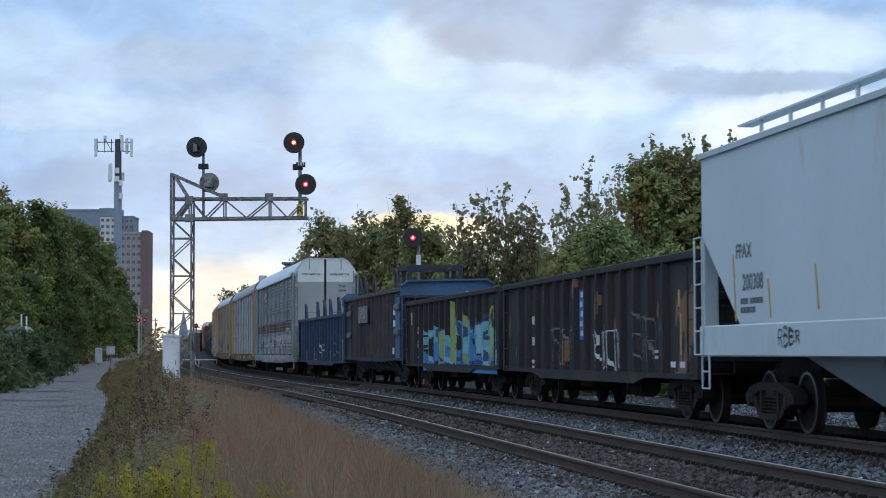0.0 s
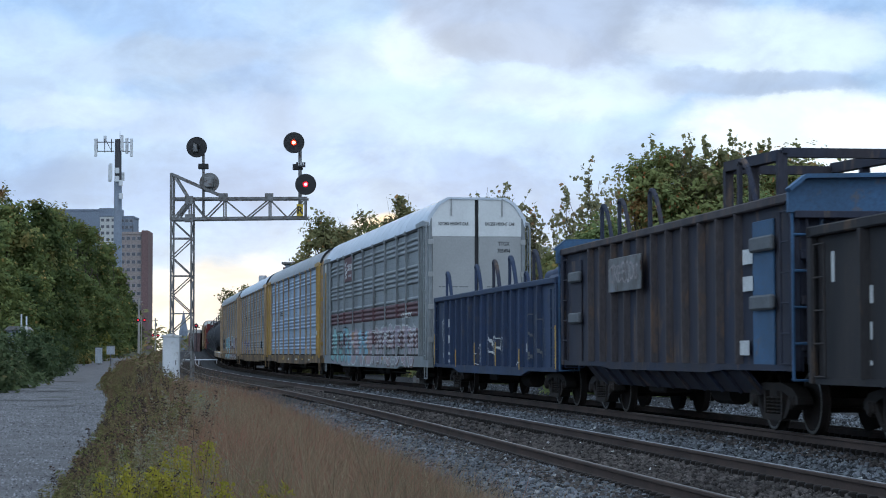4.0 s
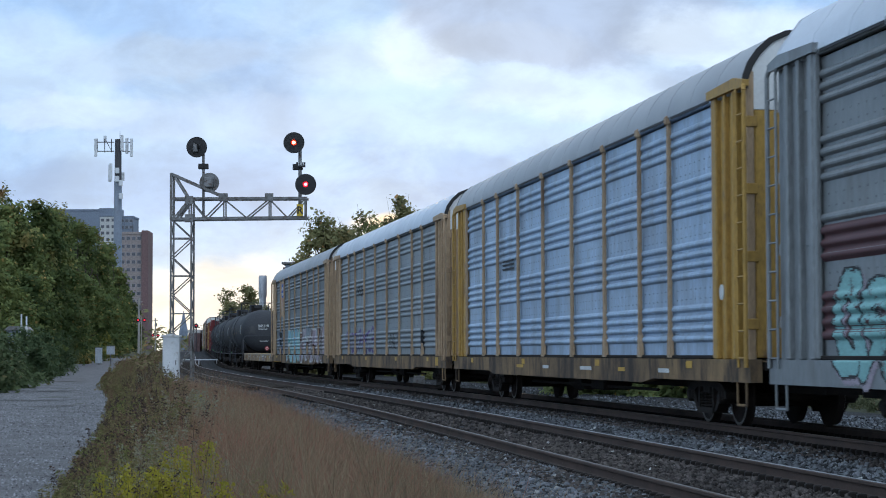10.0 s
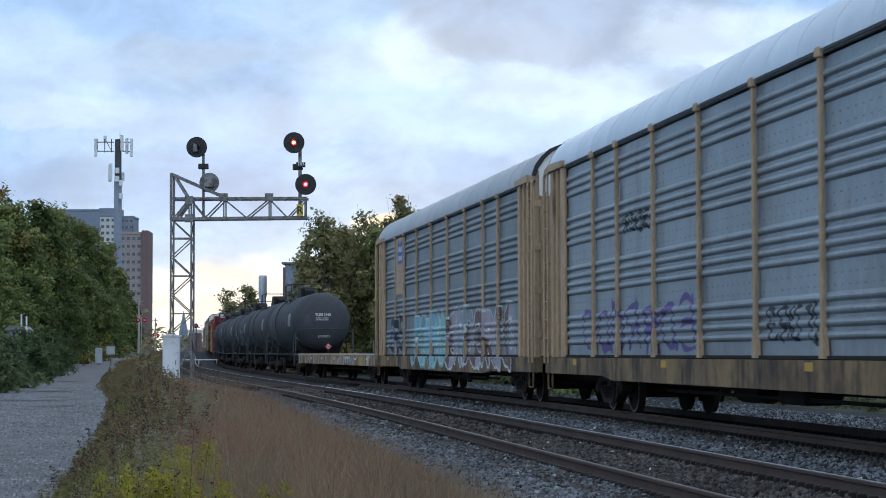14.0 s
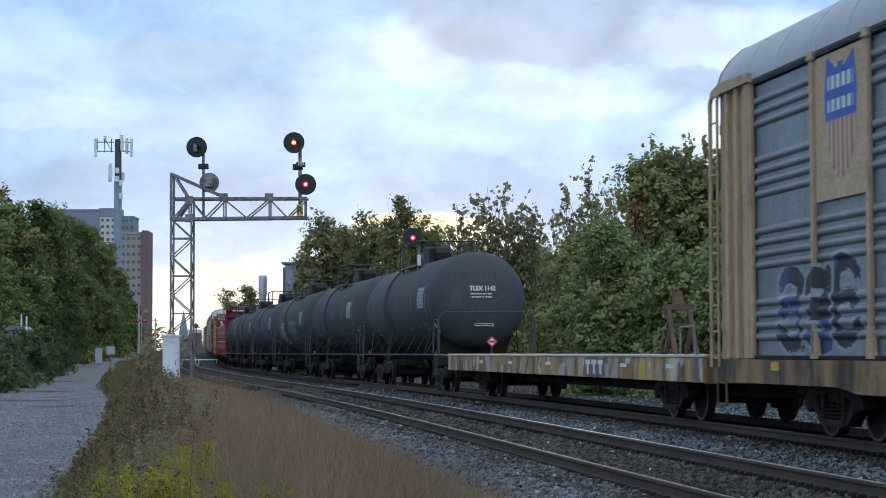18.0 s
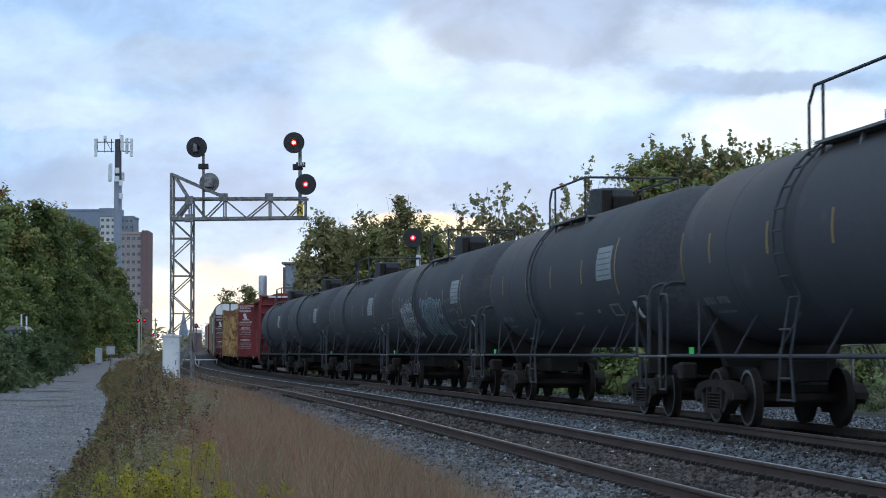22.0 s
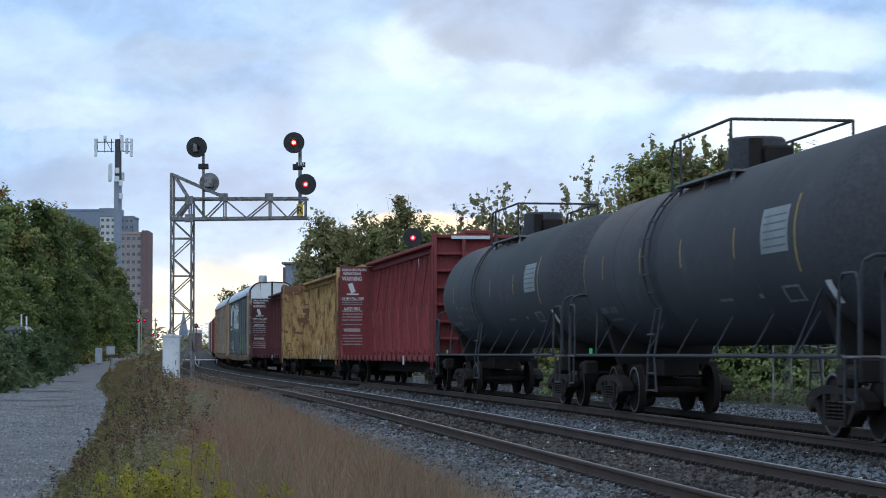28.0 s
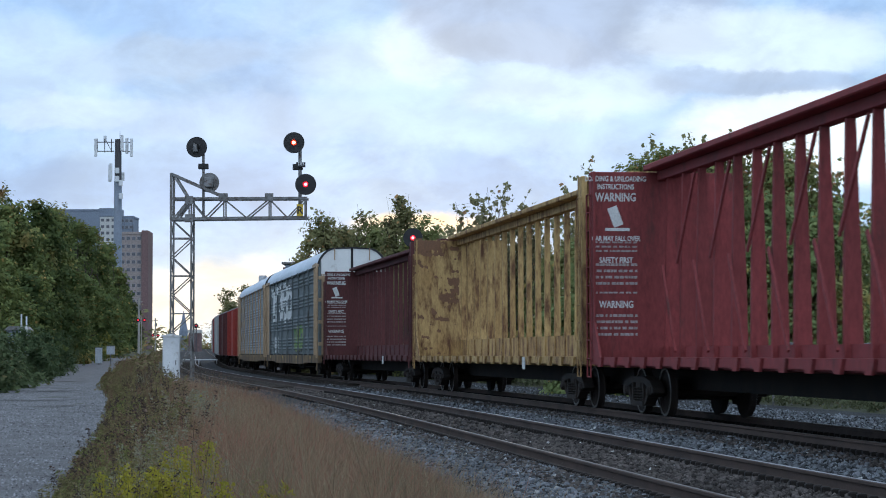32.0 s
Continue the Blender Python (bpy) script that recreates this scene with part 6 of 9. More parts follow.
def gondola(name, q0, q1, ztop, zbot, mat_, ribs, label, truck_in=2.4, belly=0.12, chord=None, rib_mat=None, rib_w=0.085):
    c, h = car(name, q0, q1, truck_in, label, "gondola car")
    chord, rib_mat = chord or mat_, rib_mat or mat_
    W = 1.50
    for sgn in (1, -1):
        y = sgn * (W - 0.11)
        t = 0.05 * sgn
        prof = [(-h + 0.05, zbot), (-h + truck_in + 1.4, zbot), (-h + truck_in + 2.3, zbot - belly), (h - truck_in - 2.3, zbot - belly), (h - truck_in - 1.4, zbot), (h - 0.05, zbot), (h - 0.05, ztop - 0.1), (-h + 0.05, ztop - 0.1)]
        part("side_sheet", Shape().prism([(a, b) for a, b in prof], y - t, y, "y"), mat_, c)
        part("top_chord", Shape().box(-h, h, y - t * 2, sgn * W, ztop - 0.14, ztop, 0.02), chord, c)
        part("side_sill", Shape().prism([(-h + 0.05, zbot), (-h + truck_in + 1.4, zbot), (-h + truck_in + 2.3, zbot - belly), (h - truck_in - 2.3, zbot - belly), (h - truck_in - 1.4, zbot), (h - 0.05, zbot), (h - 0.05, zbot + 0.09), (-h + 0.05, zbot + 0.09)], y + 0.002 * sgn, y + 0.06 * sgn, "y"), mat_, c)
        rib = to_mesh("rib", Shape().prism([(-rib_w, 0), (rib_w, 0), (rib_w * 0.53, 0.115 * sgn), (-rib_w * 0.53, 0.115 * sgn)], zbot + 0.09, ztop - 0.13, "z"), rib_mat, False)
        n = ribs
        for i in range(n):
            x = (i - (n - 1) / 2) * 1.025
            part("rib", rib, None, c, at=(x, y, 0))
        for e in (-1, 1):
            lad = Shape()
            ladder(lad, e * (h - 0.42), sgn * (W - 0.03), zbot + 0.1, ztop - 0.25, 0.42)
            part("ladder", lad, mat_, c)
            part("corner_post", Shape().box(e * (h - 0.16), e * (h - 0.01), y + 0.001 * sgn, sgn * (W - 0.01), zbot, ztop - 0.12, 0.015), mat_, c)
    for e in (-1, 1):
        sh = Shape().box(e * (h - 0.16), e * (h - 0.1), -W + 0.12, W - 0.12, zbot + 0.1, ztop - 0.02)
        for z in np.linspace(zbot + 0.35, ztop - 0.25, 4):
            sh.box(e * (h - 0.1), e * h, -W + 0.12, W - 0.12, z - 0.07, z + 0.07, 0.02)
        sh.box(e * (h - 0.2), e * (h + 0.01), -W, W, ztop - 0.16, ztop + 0.002, 0.02)
        part("end_wall", sh, mat_, c)
        lad = Shape()
        ladder(lad, e * (h + 0.06), W - 0.4, zbot + 0.1, ztop - 0.2, 0.42, "y")
        part("ladder", lad, mat_, c)
    part("floor", Shape().box(-h + 0.1, h - 0.1, -W + 0.17, W - 0.17, zbot + 0.1, zbot + 0.2), M_UNDER, c)
    part("centre_sill", Shape().box(-h + 0.2, h - 0.2, -0.3, 0.3, zbot - 0.15, zbot + 0.098), M_UNDER, c)
    part("brake_box", Shape().box(1.2, 2.4, 0.35, 0.95, 0.45, 0.66, 0.04), M_UNDER, c)
    part("air_tank", Shape().lathe([(-2.4, 0.2), (-1.3, 0.2)], 14, "x", (0, 0.6, 0.52)), M_UNDER, c)
    return c, h


def hopper():
    c, h = car("covered_hopper", -150.2, -131.9, 2.3, "white covered hopper car with black stencilled marks", "hopper car")
    W, t = 1.55, 4.30
    body = Shape()
    # trapezoid side outline, drawn across; rounded eaves
    x1 = h - 2.35
    out = [(-x1, 1.60), (x1, 1.60), (h - 0.35, 3.0), (h - 0.35, t), (-h + 0.35, t), (-h + 0.35, 3.0)]
    body.prism(out, -W, W, "y")
    part("body", body, M_HOPPER, c)
    part("roof", Shape().prism([(-W - 0.05, t - 0.06), (W + 0.05, t - 0.06), (W + 0.06, t + 0.02), (W - 0.25, t + 0.14), (-W + 0.25, t + 0.14), (-W - 0.06, t + 0.02)], -h + 0.25, h - 0.25, "x"), M_HOPPER, c)
    for sgn in (1, -1):
        part("side_sill", Shape().box(-h + 0.2, h - 0.2, sgn * (W - 0.12), sgn * (W + 0.02), 1.12, 1.60, 0.02), M_HOPPER, c)
        for e in (-1, 1):
            x = e * (h - 0.28)
            part("corner_post", Shape().box(x - 0.06, x + 0.06, sgn * (W - 0.26), sgn * (W - 0.02), 1.12, t, 0.015), M_HOPPER, c)
            lad = Shape()
            ladder(lad, e * (h - 0.25), sgn * (W + 0.05), 1.15, 3.0, 0.45)
            ladder(lad, e * (h - 0.55), sgn * (W + 0.02), 0.62, 1.15, 0.4, step=0.26)
            part("ladder", lad, M_HOPPER, c)
        rail_ = Shape()
        zr = t + 0.42
        rail_.bar((-h + 0.9, sgn * (W - 0.55), zr), (h - 0.9, sgn * (W - 0.55), zr), 0.25, 0.03)
        for x in np.arange(-h + 1.0, h - 0.5, 1.4):
            rail_.bar((x, sgn * (W - 0.5), t + 0.1), (x, sgn * (W - 0.5), zr), 0.05, 0.05)
        part("running_board", rail_, M_HOPPER, c, "white roof walkway")
    part("grating", Shape().box(-h + 0.9, h - 0.9, -0.5, 0.5, t + 0.2, t + 0.24), M_GALV, c)
    for e in (-1, 1):
        sl = Shape()
        sl.add([(e * (h - 0.5), -W + 0.2, 2.9), (e * (h - 0.5), W - 0.2, 2.9), (e * (x1 - 0.2), W - 0.2, 1.3), (e * (x1 - 0.2), -W + 0.2, 1.3)], [(0, 1, 2, 3)])
        sl.box(e * (h - 2.2), e * (h - 0.3), -0.25, 0.25, 0.8, 1.2, 0.02)
        for y in (-1.2, 1.2):
            sl.bar((e * (h - 0.6), y, 1.2), (e * (h - 1.8), y, 2.1), 0.1, 0.1)
        part("end_frame", sl, M_UNDER, c)
    for x in (-3.6, 0, 3.6):
        ho = Shape()
        v = [(x - 1.6, -1.2, 1.2), (x + 1.6, -1.2, 1.2), (x + 1.6, 1.2, 1.2), (x - 1.6, 1.2, 1.2), (x - 0.4, -0.4, 0.45), (x + 0.4, -0.4, 0.45), (x + 0.4, 0.4, 0.45), (x - 0.4, 0.4, 0.45)]
        ho.add(v, [(0, 1, 5, 4), (1, 2, 6, 5), (2, 3, 7, 6), (3, 0, 4, 7), (4, 5, 6, 7), (0, 3, 2, 1)])
        part("discharge_chute", ho, M_HOPPER, c)
    y = W + 0.003
    lettering("FPAX", 0.30, M_MARK_G, c, (h - 2.55, y, 2.58), (90, 0, 180), "grey stencilled letters", squeeze=1.1)
    lettering("200308", 0.34, M_MARK_G, c, (h - 3.0, y, 2.10), (90, 0, 180), "grey stencilled numbers", squeeze=1.0)
    marks(c, h - 3.0, y, 1.85, 1.2, 0.26, 2, M_MARK_G, 3)
    cover(c, h - 5.3, h - 4.1, 1.20, 1.56, lambda X, Z: W + 0.021 + 0 * X, tag_lines(7, h - 5.2, h - 4.2, 1.22, 1.55, 4, 0.022), [M_MARK_D], label="dark sprayed scrawl")
    for x, z, ln in ((h - 2.15, 2.15, 1.0), (h - 3.85, 1.95, 0.55), (h - 5.9, 2.05, 0.6)):
        part("reflector_strip", Shape().bar((x, y, z - ln / 2), (x + 0.12, y, z + ln / 2), 0.06, 0.006, up=(0, 1, 0)), M_MARK_Y, c, "yellow reflective strip")


RACK_POSTS = (-11.95, -9.25, -7.2, -4.45, -1.5, 1.5, 4.45, 7.2, 9.25, 11.95)
RACK_Z0, RACK_Z1 = 1.13, 5.05


RIB_Z = tuple(1.345 + 1.03 * g + 0.165 * k for g in range(4) for k in range(4) if 1.345 + 1.03 * g + 0.165 * k < RACK_Z1 - 0.15)


def panel_profile():
    """Relief of a side panel up its height: groups of four ribs between flat perforated bands."""
    prof = [(0.0, RACK_Z0)]
    for b in RIB_Z:
        prof += [(0.0, b), (0.022, b + 0.012), (0.045, b + 0.035), (0.050, b + 0.062), (0.040, b + 0.095), (0.0, b + 0.125)]
    return prof + [(0.0, RACK_Z1)]


PANEL = panel_profile()


def panel_mesh(name, w, sgn, mat_):
    """A corrugated steel panel with a back."""
    n = len(PANEL)
    v = [(x, sgn * p, z) for x in (-w / 2, w / 2) for p, z in PANEL]
    f = [(i, i + 1, n + i + 1, n + i) for i in range(n - 1)]
    k = len(v)
    v += [(x, -sgn * 0.03, z) for x in (-w / 2, w / 2) for z in (RACK_Z0, RACK_Z1)]
    f += [(k, k + 1, k + 3, k + 2), tuple([k] + list(range(n)) + [k + 1]), tuple([k + 2] + list(range(n, 2 * n)) + [k + 3])]
    f += [(0, n, k + 2, k), (n - 1, 2 * n - 1, k + 3, k + 1)]
    return to_mesh(name, Shape().add(v, f), mat_, False)


RACK_W = 1.58


def rack_surface(x, z):
    """How far the painted side of a rack stands out at x, z: ribs, posts and sill."""
    pz = np.array([q[1] for q in PANEL])
    py = np.array([q[0] for q in PANEL])
    y = RACK_W - 0.10 + np.interp(z, pz, py)
    for p in RACK_POSTS:
        y = np.where(abs(x - p) < 0.05, RACK_W + 0.004, y)
    return np.where(z < 1.085, RACK_W + 0.021, y)


def autorack(q0, q1, side, post, sill, roof, label, ends=None, doors=None, seed=1):
    c, h = car("autorack", q0, q1, 4.05, label, "autorack car")
    W, ends = RACK_W, ends or post
    zs, zt = 1.08, 5.08
    for sgn in (1, -1):
        part("side_sill", Shape().prism([(-h, 0.74), (-h + 5.6, 0.74), (-h + 6.4, 0.66), (h - 6.4, 0.66), (h - 5.6, 0.74), (h, 0.74), (h, zs), (-h, zs)], sgn * (W - 0.16), sgn * (W + 0.018), "y"), sill, c, "stained side sill of the flat car")
    part("deck", Shape().box(-h, h, -W + 0.2, W - 0.2, 0.92, 1.04), M_UNDER, c)
    part("centre_sill", Shape().box(-h + 0.3, h - 0.3, -0.35, 0.35, 0.55, 0.918), M_UNDER, c)
    part("brake_box", Shape().box(-2.0, -0.8, 0.4, 1.0, 0.42, 0.7, 0.04), M_UNDER, c)
    part("air_tank", Shape().lathe([(0.5, 0.22), (1.8, 0.22)], 14, "x", (0, 0.7, 0.6)), M_UNDER, c)
    part("brake_rod", Shape().rod((-6, 0.9, 0.5), (6, 0.9, 0.5), 0.03, 6), M_UNDER, c)
    for e in (-1, 1):
        st = Shape().pipe([(e * (h - 0.25), W, 0.74), (e * (h - 0.25), W, 0.40), (e * (h - 0.7), W, 0.40), (e * (h - 0.7), W, 0.74)], 0.022)
        part("stirrup_step", st, sill, c)
    ps = to_mesh("post", Shape().box(-0.045, 0.045, -0.06, 0.012, zs + 0.02, zt + 0.06, 0.012), post, False)
    gus = to_mesh("post_foot", Shape().prism([(-0.13, zs + 0.02), (0.08, zs + 0.02), (0.05, zs + 0.42), (-0.05, zs + 0.42)], -0.062, 0.018, "y"), post, False)
    cap = to_mesh("post_cap", Shape().box(-0.09, 0.09, -0.05, 0.04, zt - 0.05, zt + 0.10, 0.02), post, False)
    for sgn in (1, -1):
        for a, b in zip(RACK_POSTS[:-1], RACK_POSTS[1:]):
            part("side_panel", panel_mesh("side_panel", b - a - 0.03, sgn, side), None, c, "corrugated steel panel", at=((a + b) / 2, sgn * (W - 0.10), 0))
            part("vent_slot", Shape().box(a + 0.2, b - 0.2, sgn * (W - 0.06), sgn * (W - 0.005), zt + 0.02, zt + 0.07), M_BLACK, c)
        for i, x in enumerate(RACK_POSTS):
            p = part("post", ps, None, c, at=(x, sgn * (W - 0.01), 0))
            if 0 < i < len(RACK_POSTS) - 1:
                part("foot", gus, None, p)
                part("cap", cap, None, p)
        part("top_rail", Shape().box(-h + 0.7, h - 0.7, sgn * (W - 0.16), sgn * (W - 0.02), zt, zt + 0.13, 0.02), side, c)
        # Near-black strip stands in for the shaded slots below the panels.
        part("bottom_rail", Shape().box(-11.95, 11.95, sgn * (W - 0.1), sgn * (W - 0.03), zs + 0.002, zs + 0.06, 0.01), M_UNDER, c)
        for e in (-1, 1):
            for x, w in ((12.10, 0.10), (12.62, 0.05), (h - 0.80, 0.06)):
                part("end_post", Shape().box(e * x - w, e * x + w, sgn * (W - 0.16), sgn * (W + 0.02), zs, zt + 0.08, 0.02), ends, c)
            part("end_sheet", Shape().box(e * 12.20, e * (h - 0.80), sgn * (W - 0.16), sgn * (W - 0.07), zs, zt), ends, c)
            br = Shape().prism([(e * 11.85, zt + 0.03), (e * (h - 0.15), zt + 0.03), (e * (h - 0.15), zt + 0.12), (e * (h - 0.6), zt + 0.20), (e * 11.85, zt + 0.16)], sgn * (W - 0.05), sgn * (W + 0.06), "y")
            part("end_bracket", br, ends, c)
            for k in range(4):
                part("bolt_plate", Shape().box(e * 12.3, e * 12.5, sgn * (W - 0.07), sgn * (W - 0.045), 1.7 + k * 0.9, 1.86 + k * 0.9, 0.01), ends, c)
            # ladder standing free at the very end, its stiles bent in to the bracket
            xl = e * (h - 0.30)
            for dx in (-0.19, 0.19):
                part("ladder_stile", Shape().pipe([(xl + dx, sgn * (W + 0.05), zs - 0.12), (xl + dx, sgn * (W + 0.05), zt - 0.05), (xl + dx - e * 0.10, sgn * (W + 0.03), zt + 0.10)], 0.034 if dx * e > 0 else 0.022, 8), ends, c)
            rung = to_mesh("rung", Shape().rod((-0.19, 0, 0), (0.19, 0, 0), 0.015, 6), ends)
            for k in range(11):
                part("rung", rung, None, c, at=(xl, sgn * (W + 0.05), zs + 0.02 + k * 0.40))
    # rows of small perforations in the flat bands, on the side seen
    dots = Shape()
    for a, b in zip(RACK_POSTS[:-1], RACK_POSTS[1:]):
        for z0 in (2.13, 3.16, 4.19):
            for z in (z0 - 0.08, z0 + 0.08):
                for x in np.arange(a + 0.2, b - 0.12, 0.28):
                    dots.box(x, x + 0.028, W - 0.0995, W - 0.096, z - 0.012, z + 0.012)
    tagged(part("perforation", dots, M_MARK_G, c, smooth=False), kind="stuff")
    # roof: chamfered arch in ribbed sheets
    half_roof = [(W, 5.14), (1.52, 5.38), (1.20, 5.82), (0.92, 5.98), (0.0, 5.98)] if seed == 1 else [(W, 5.14), (1.57, 5.28), (1.50, 5.47), (1.36, 5.67), (1.16, 5.85), (0.90, 5.96), (0.0, 6.0)]
    rp = [(-y, z) for y, z in half_roof[:-1]] + half_roof[::-1]
    nseg = 19
    for i in range(nseg):
        a, b = -h + 0.35 + (2 * h - 0.7) * i / nseg, -h + 0.35 + (2 * h - 0.7) * (i + 1) / nseg
        sh = Shape()
        for x0, x1, k in ((a, b - 0.05, 0.0), (b - 0.05, b, 0.004)):
            o = [(y * (1 + k * 0.6), z + k) for y, z in rp] + [(y * 0.97, z - 0.04) for y, z in rp[::-1]]
            sh.prism(o, x0, x1, "x")
        part("roof_sheet", sh, roof, c)
    for e in (-1, 1):
        o = [(y * 1.004, z + 0.008) for y, z in rp] + [(y * 0.95, z - 0.06) for y, z in rp[::-1]]
        part("roof_seal", Shape().prism(o, e * (h - 0.345), e * (h - 0.30), "x"), roof if seed == 1 else M_BLACK, c, "weather seal at the roof's end")
    for x in (-10.6, -4.0, 3.6, 10.8):
        block(c, x, W + 0.019, 0.99, 0.34, 0.12, M_MARK_Y, "reflector_plate")
    # clamshell end doors with a seam between
    dw, dg = doors or (M_DOOR_W, M_DOOR_G)
    zspl = 4.78
    for e in (-1, 1):
        x0 = e * (h - 0.45)
        for s in (-1, 1):
            y0, y1 = s * 0.06, s * 1.40
            part("end_door", Shape().box(x0, x0 + e * 0.12, y0, y1, 1.1, zspl, 0.02), dg, c, "lower end door panel")
            up = Shape().prism([(y0, zspl + 0.002), (y1, zspl + 0.002), (s * 1.45, 5.40), (s * 1.14, 5.82), (s * 0.90, 5.97), (y0, 5.97)], x0, x0 + e * 0.12, "x")
            part("end_door", up, dw, c, "white upper end door panel")
            part("door_post", Shape().box(x0 - e * 0.1, x0 + e * 0.14, s * 1.405, s * 1.53, 1.05, 5.36, 0.02), post, c)
            for z in (1.6, 2.6, 3.6, 4.6):
                part("hinge", Shape().box(x0 + e * 0.1, x0 + e * 0.16, s * 1.36, s * 1.54, z - 0.08, z + 0.08, 0.01), dg, c)
            part("door_bar", Shape().rod((x0 + e * 0.15, s * 0.80, 5.40), (x0 + e * 0.15, s * 0.80, 5.94), 0.025, 6), dg, c)
            if seed == 1:
                lettering("EXCESS HEIGHT CAR", 0.14, M_MARK_D, c, (x0 + e * 0.125, s * 0.73, 5.12), (90, 0, 90 * e), "stencilled warning", squeeze=0.72)
            marks_end(c, x0 + e * 0.121, s * 0.73, 3.2, 0.9, 0.07, 1, seed + s)
        if seed == 1:
            lettering("TTGX", 0.17, M_MARK_D, c, (x0 + e * 0.125, e * 0.85, 4.50), (90, 0, 90 * e), squeeze=0.8)
            lettering("705494", 0.17, M_MARK_D, c, (x0 + e * 0.125, e * 0.85, 4.28), (90, 0, 90 * e), squeeze=0.8)
        else:
            marks_end(c, x0 + e * 0.121, e * 0.85, 4.4, 0.6, 0.34, 2, seed + 7)
        part("door_seam", Shape().box(x0 + e * 0.01, x0 + e * 0.05, -0.06, 0.06, 1.1, 5.95), M_BLACK, c)
        part("floor_plate", Shape().box(e * (h - 0.6), e * h, -1.35, 1.35, 0.95, 1.06, 0.02), sill, c)
    return c, h


def marks_end(parent, x, y, z, w, h, rows, seed, mat_=None):
    """Unreadable stencilled lines on an end wall at x."""
    rs = random.Random(seed)
    sh = Shape()
    for r in range(rows):
        z1 = z + h / 2 - h * r / rows
        a = y - w / 2
        while a < y + w / 2:
            b = a + w * rs.uniform(0.04, 0.12)
            sh.box(x, x + (0.004 if x > 0 else -0.004), a, min(b, y + w / 2), z1 - h / rows * 0.42, z1)
            a = b + w * rs.choice((0.015, 0.02, 0.05))
    return tagged(part("stencil", sh, mat_ or M_MARK_G, parent), kind="stuff")


def flat_car(q0, q1):
    c, h = car("flat_car", q0, q1, 3.6, "empty flat car with rust-streaked yellow side and pale deck", "flat car")
    W = 1.50
    for sgn in (1, -1):
        part("side_sill", Shape().prism([(-h, 0.70), (h, 0.70), (h, 1.10), (-h, 1.10)], sgn * (W - 0.12), sgn * W, "y"), M_FLATSIDE, c, "rust-streaked yellow side sill")
        part("edge_strip", Shape().box(-h, h, sgn * (W - 0.2), sgn * (W + 0.02), 1.104, 1.15, 0.01), M_FLATDECK, c)
    n = 54
    dm = to_mesh("deck_board", Shape().box(-h / n + 0.006, h / n - 0.006, -W + 0.21, W - 0.21, 1.06, 1.13, 0.006), M_FLATDECK, False)
    for i in range(n):
        part("deck_board", dm, None, c, at=(-h + 2 * h * (i + 0.5) / n, 0, 0))
    for e in (-1, 1):
        part("end_sill", Shape().box(e * (h - 0.15), e * h, -W, W, 0.68, 1.16, 0.02), M_RACK_YEL, c)
    part("centre_sill", Shape().box(-h + 0.3, h - 0.3, -0.4, 0.4, 0.45, 1.05), M_UNDER, c)
    for x in np.arange(-h + 1.5, h - 1, 1.9):
        part("cross_bearer", Shape().prism([(-W + 0.13, 0.98), (W - 0.13, 0.98), (W - 0.13, 0.85), (0.4, 0.5), (-0.4, 0.5), (-W + 0.13, 0.85)], x - 0.06, x + 0.06, "x"), M_UNDER, c)
    return c, h


RUNG = to_mesh("rung", Shape().rod((-0.24, 0, 0), (0.24, 0, 0), 0.018, 6), M_TANK)


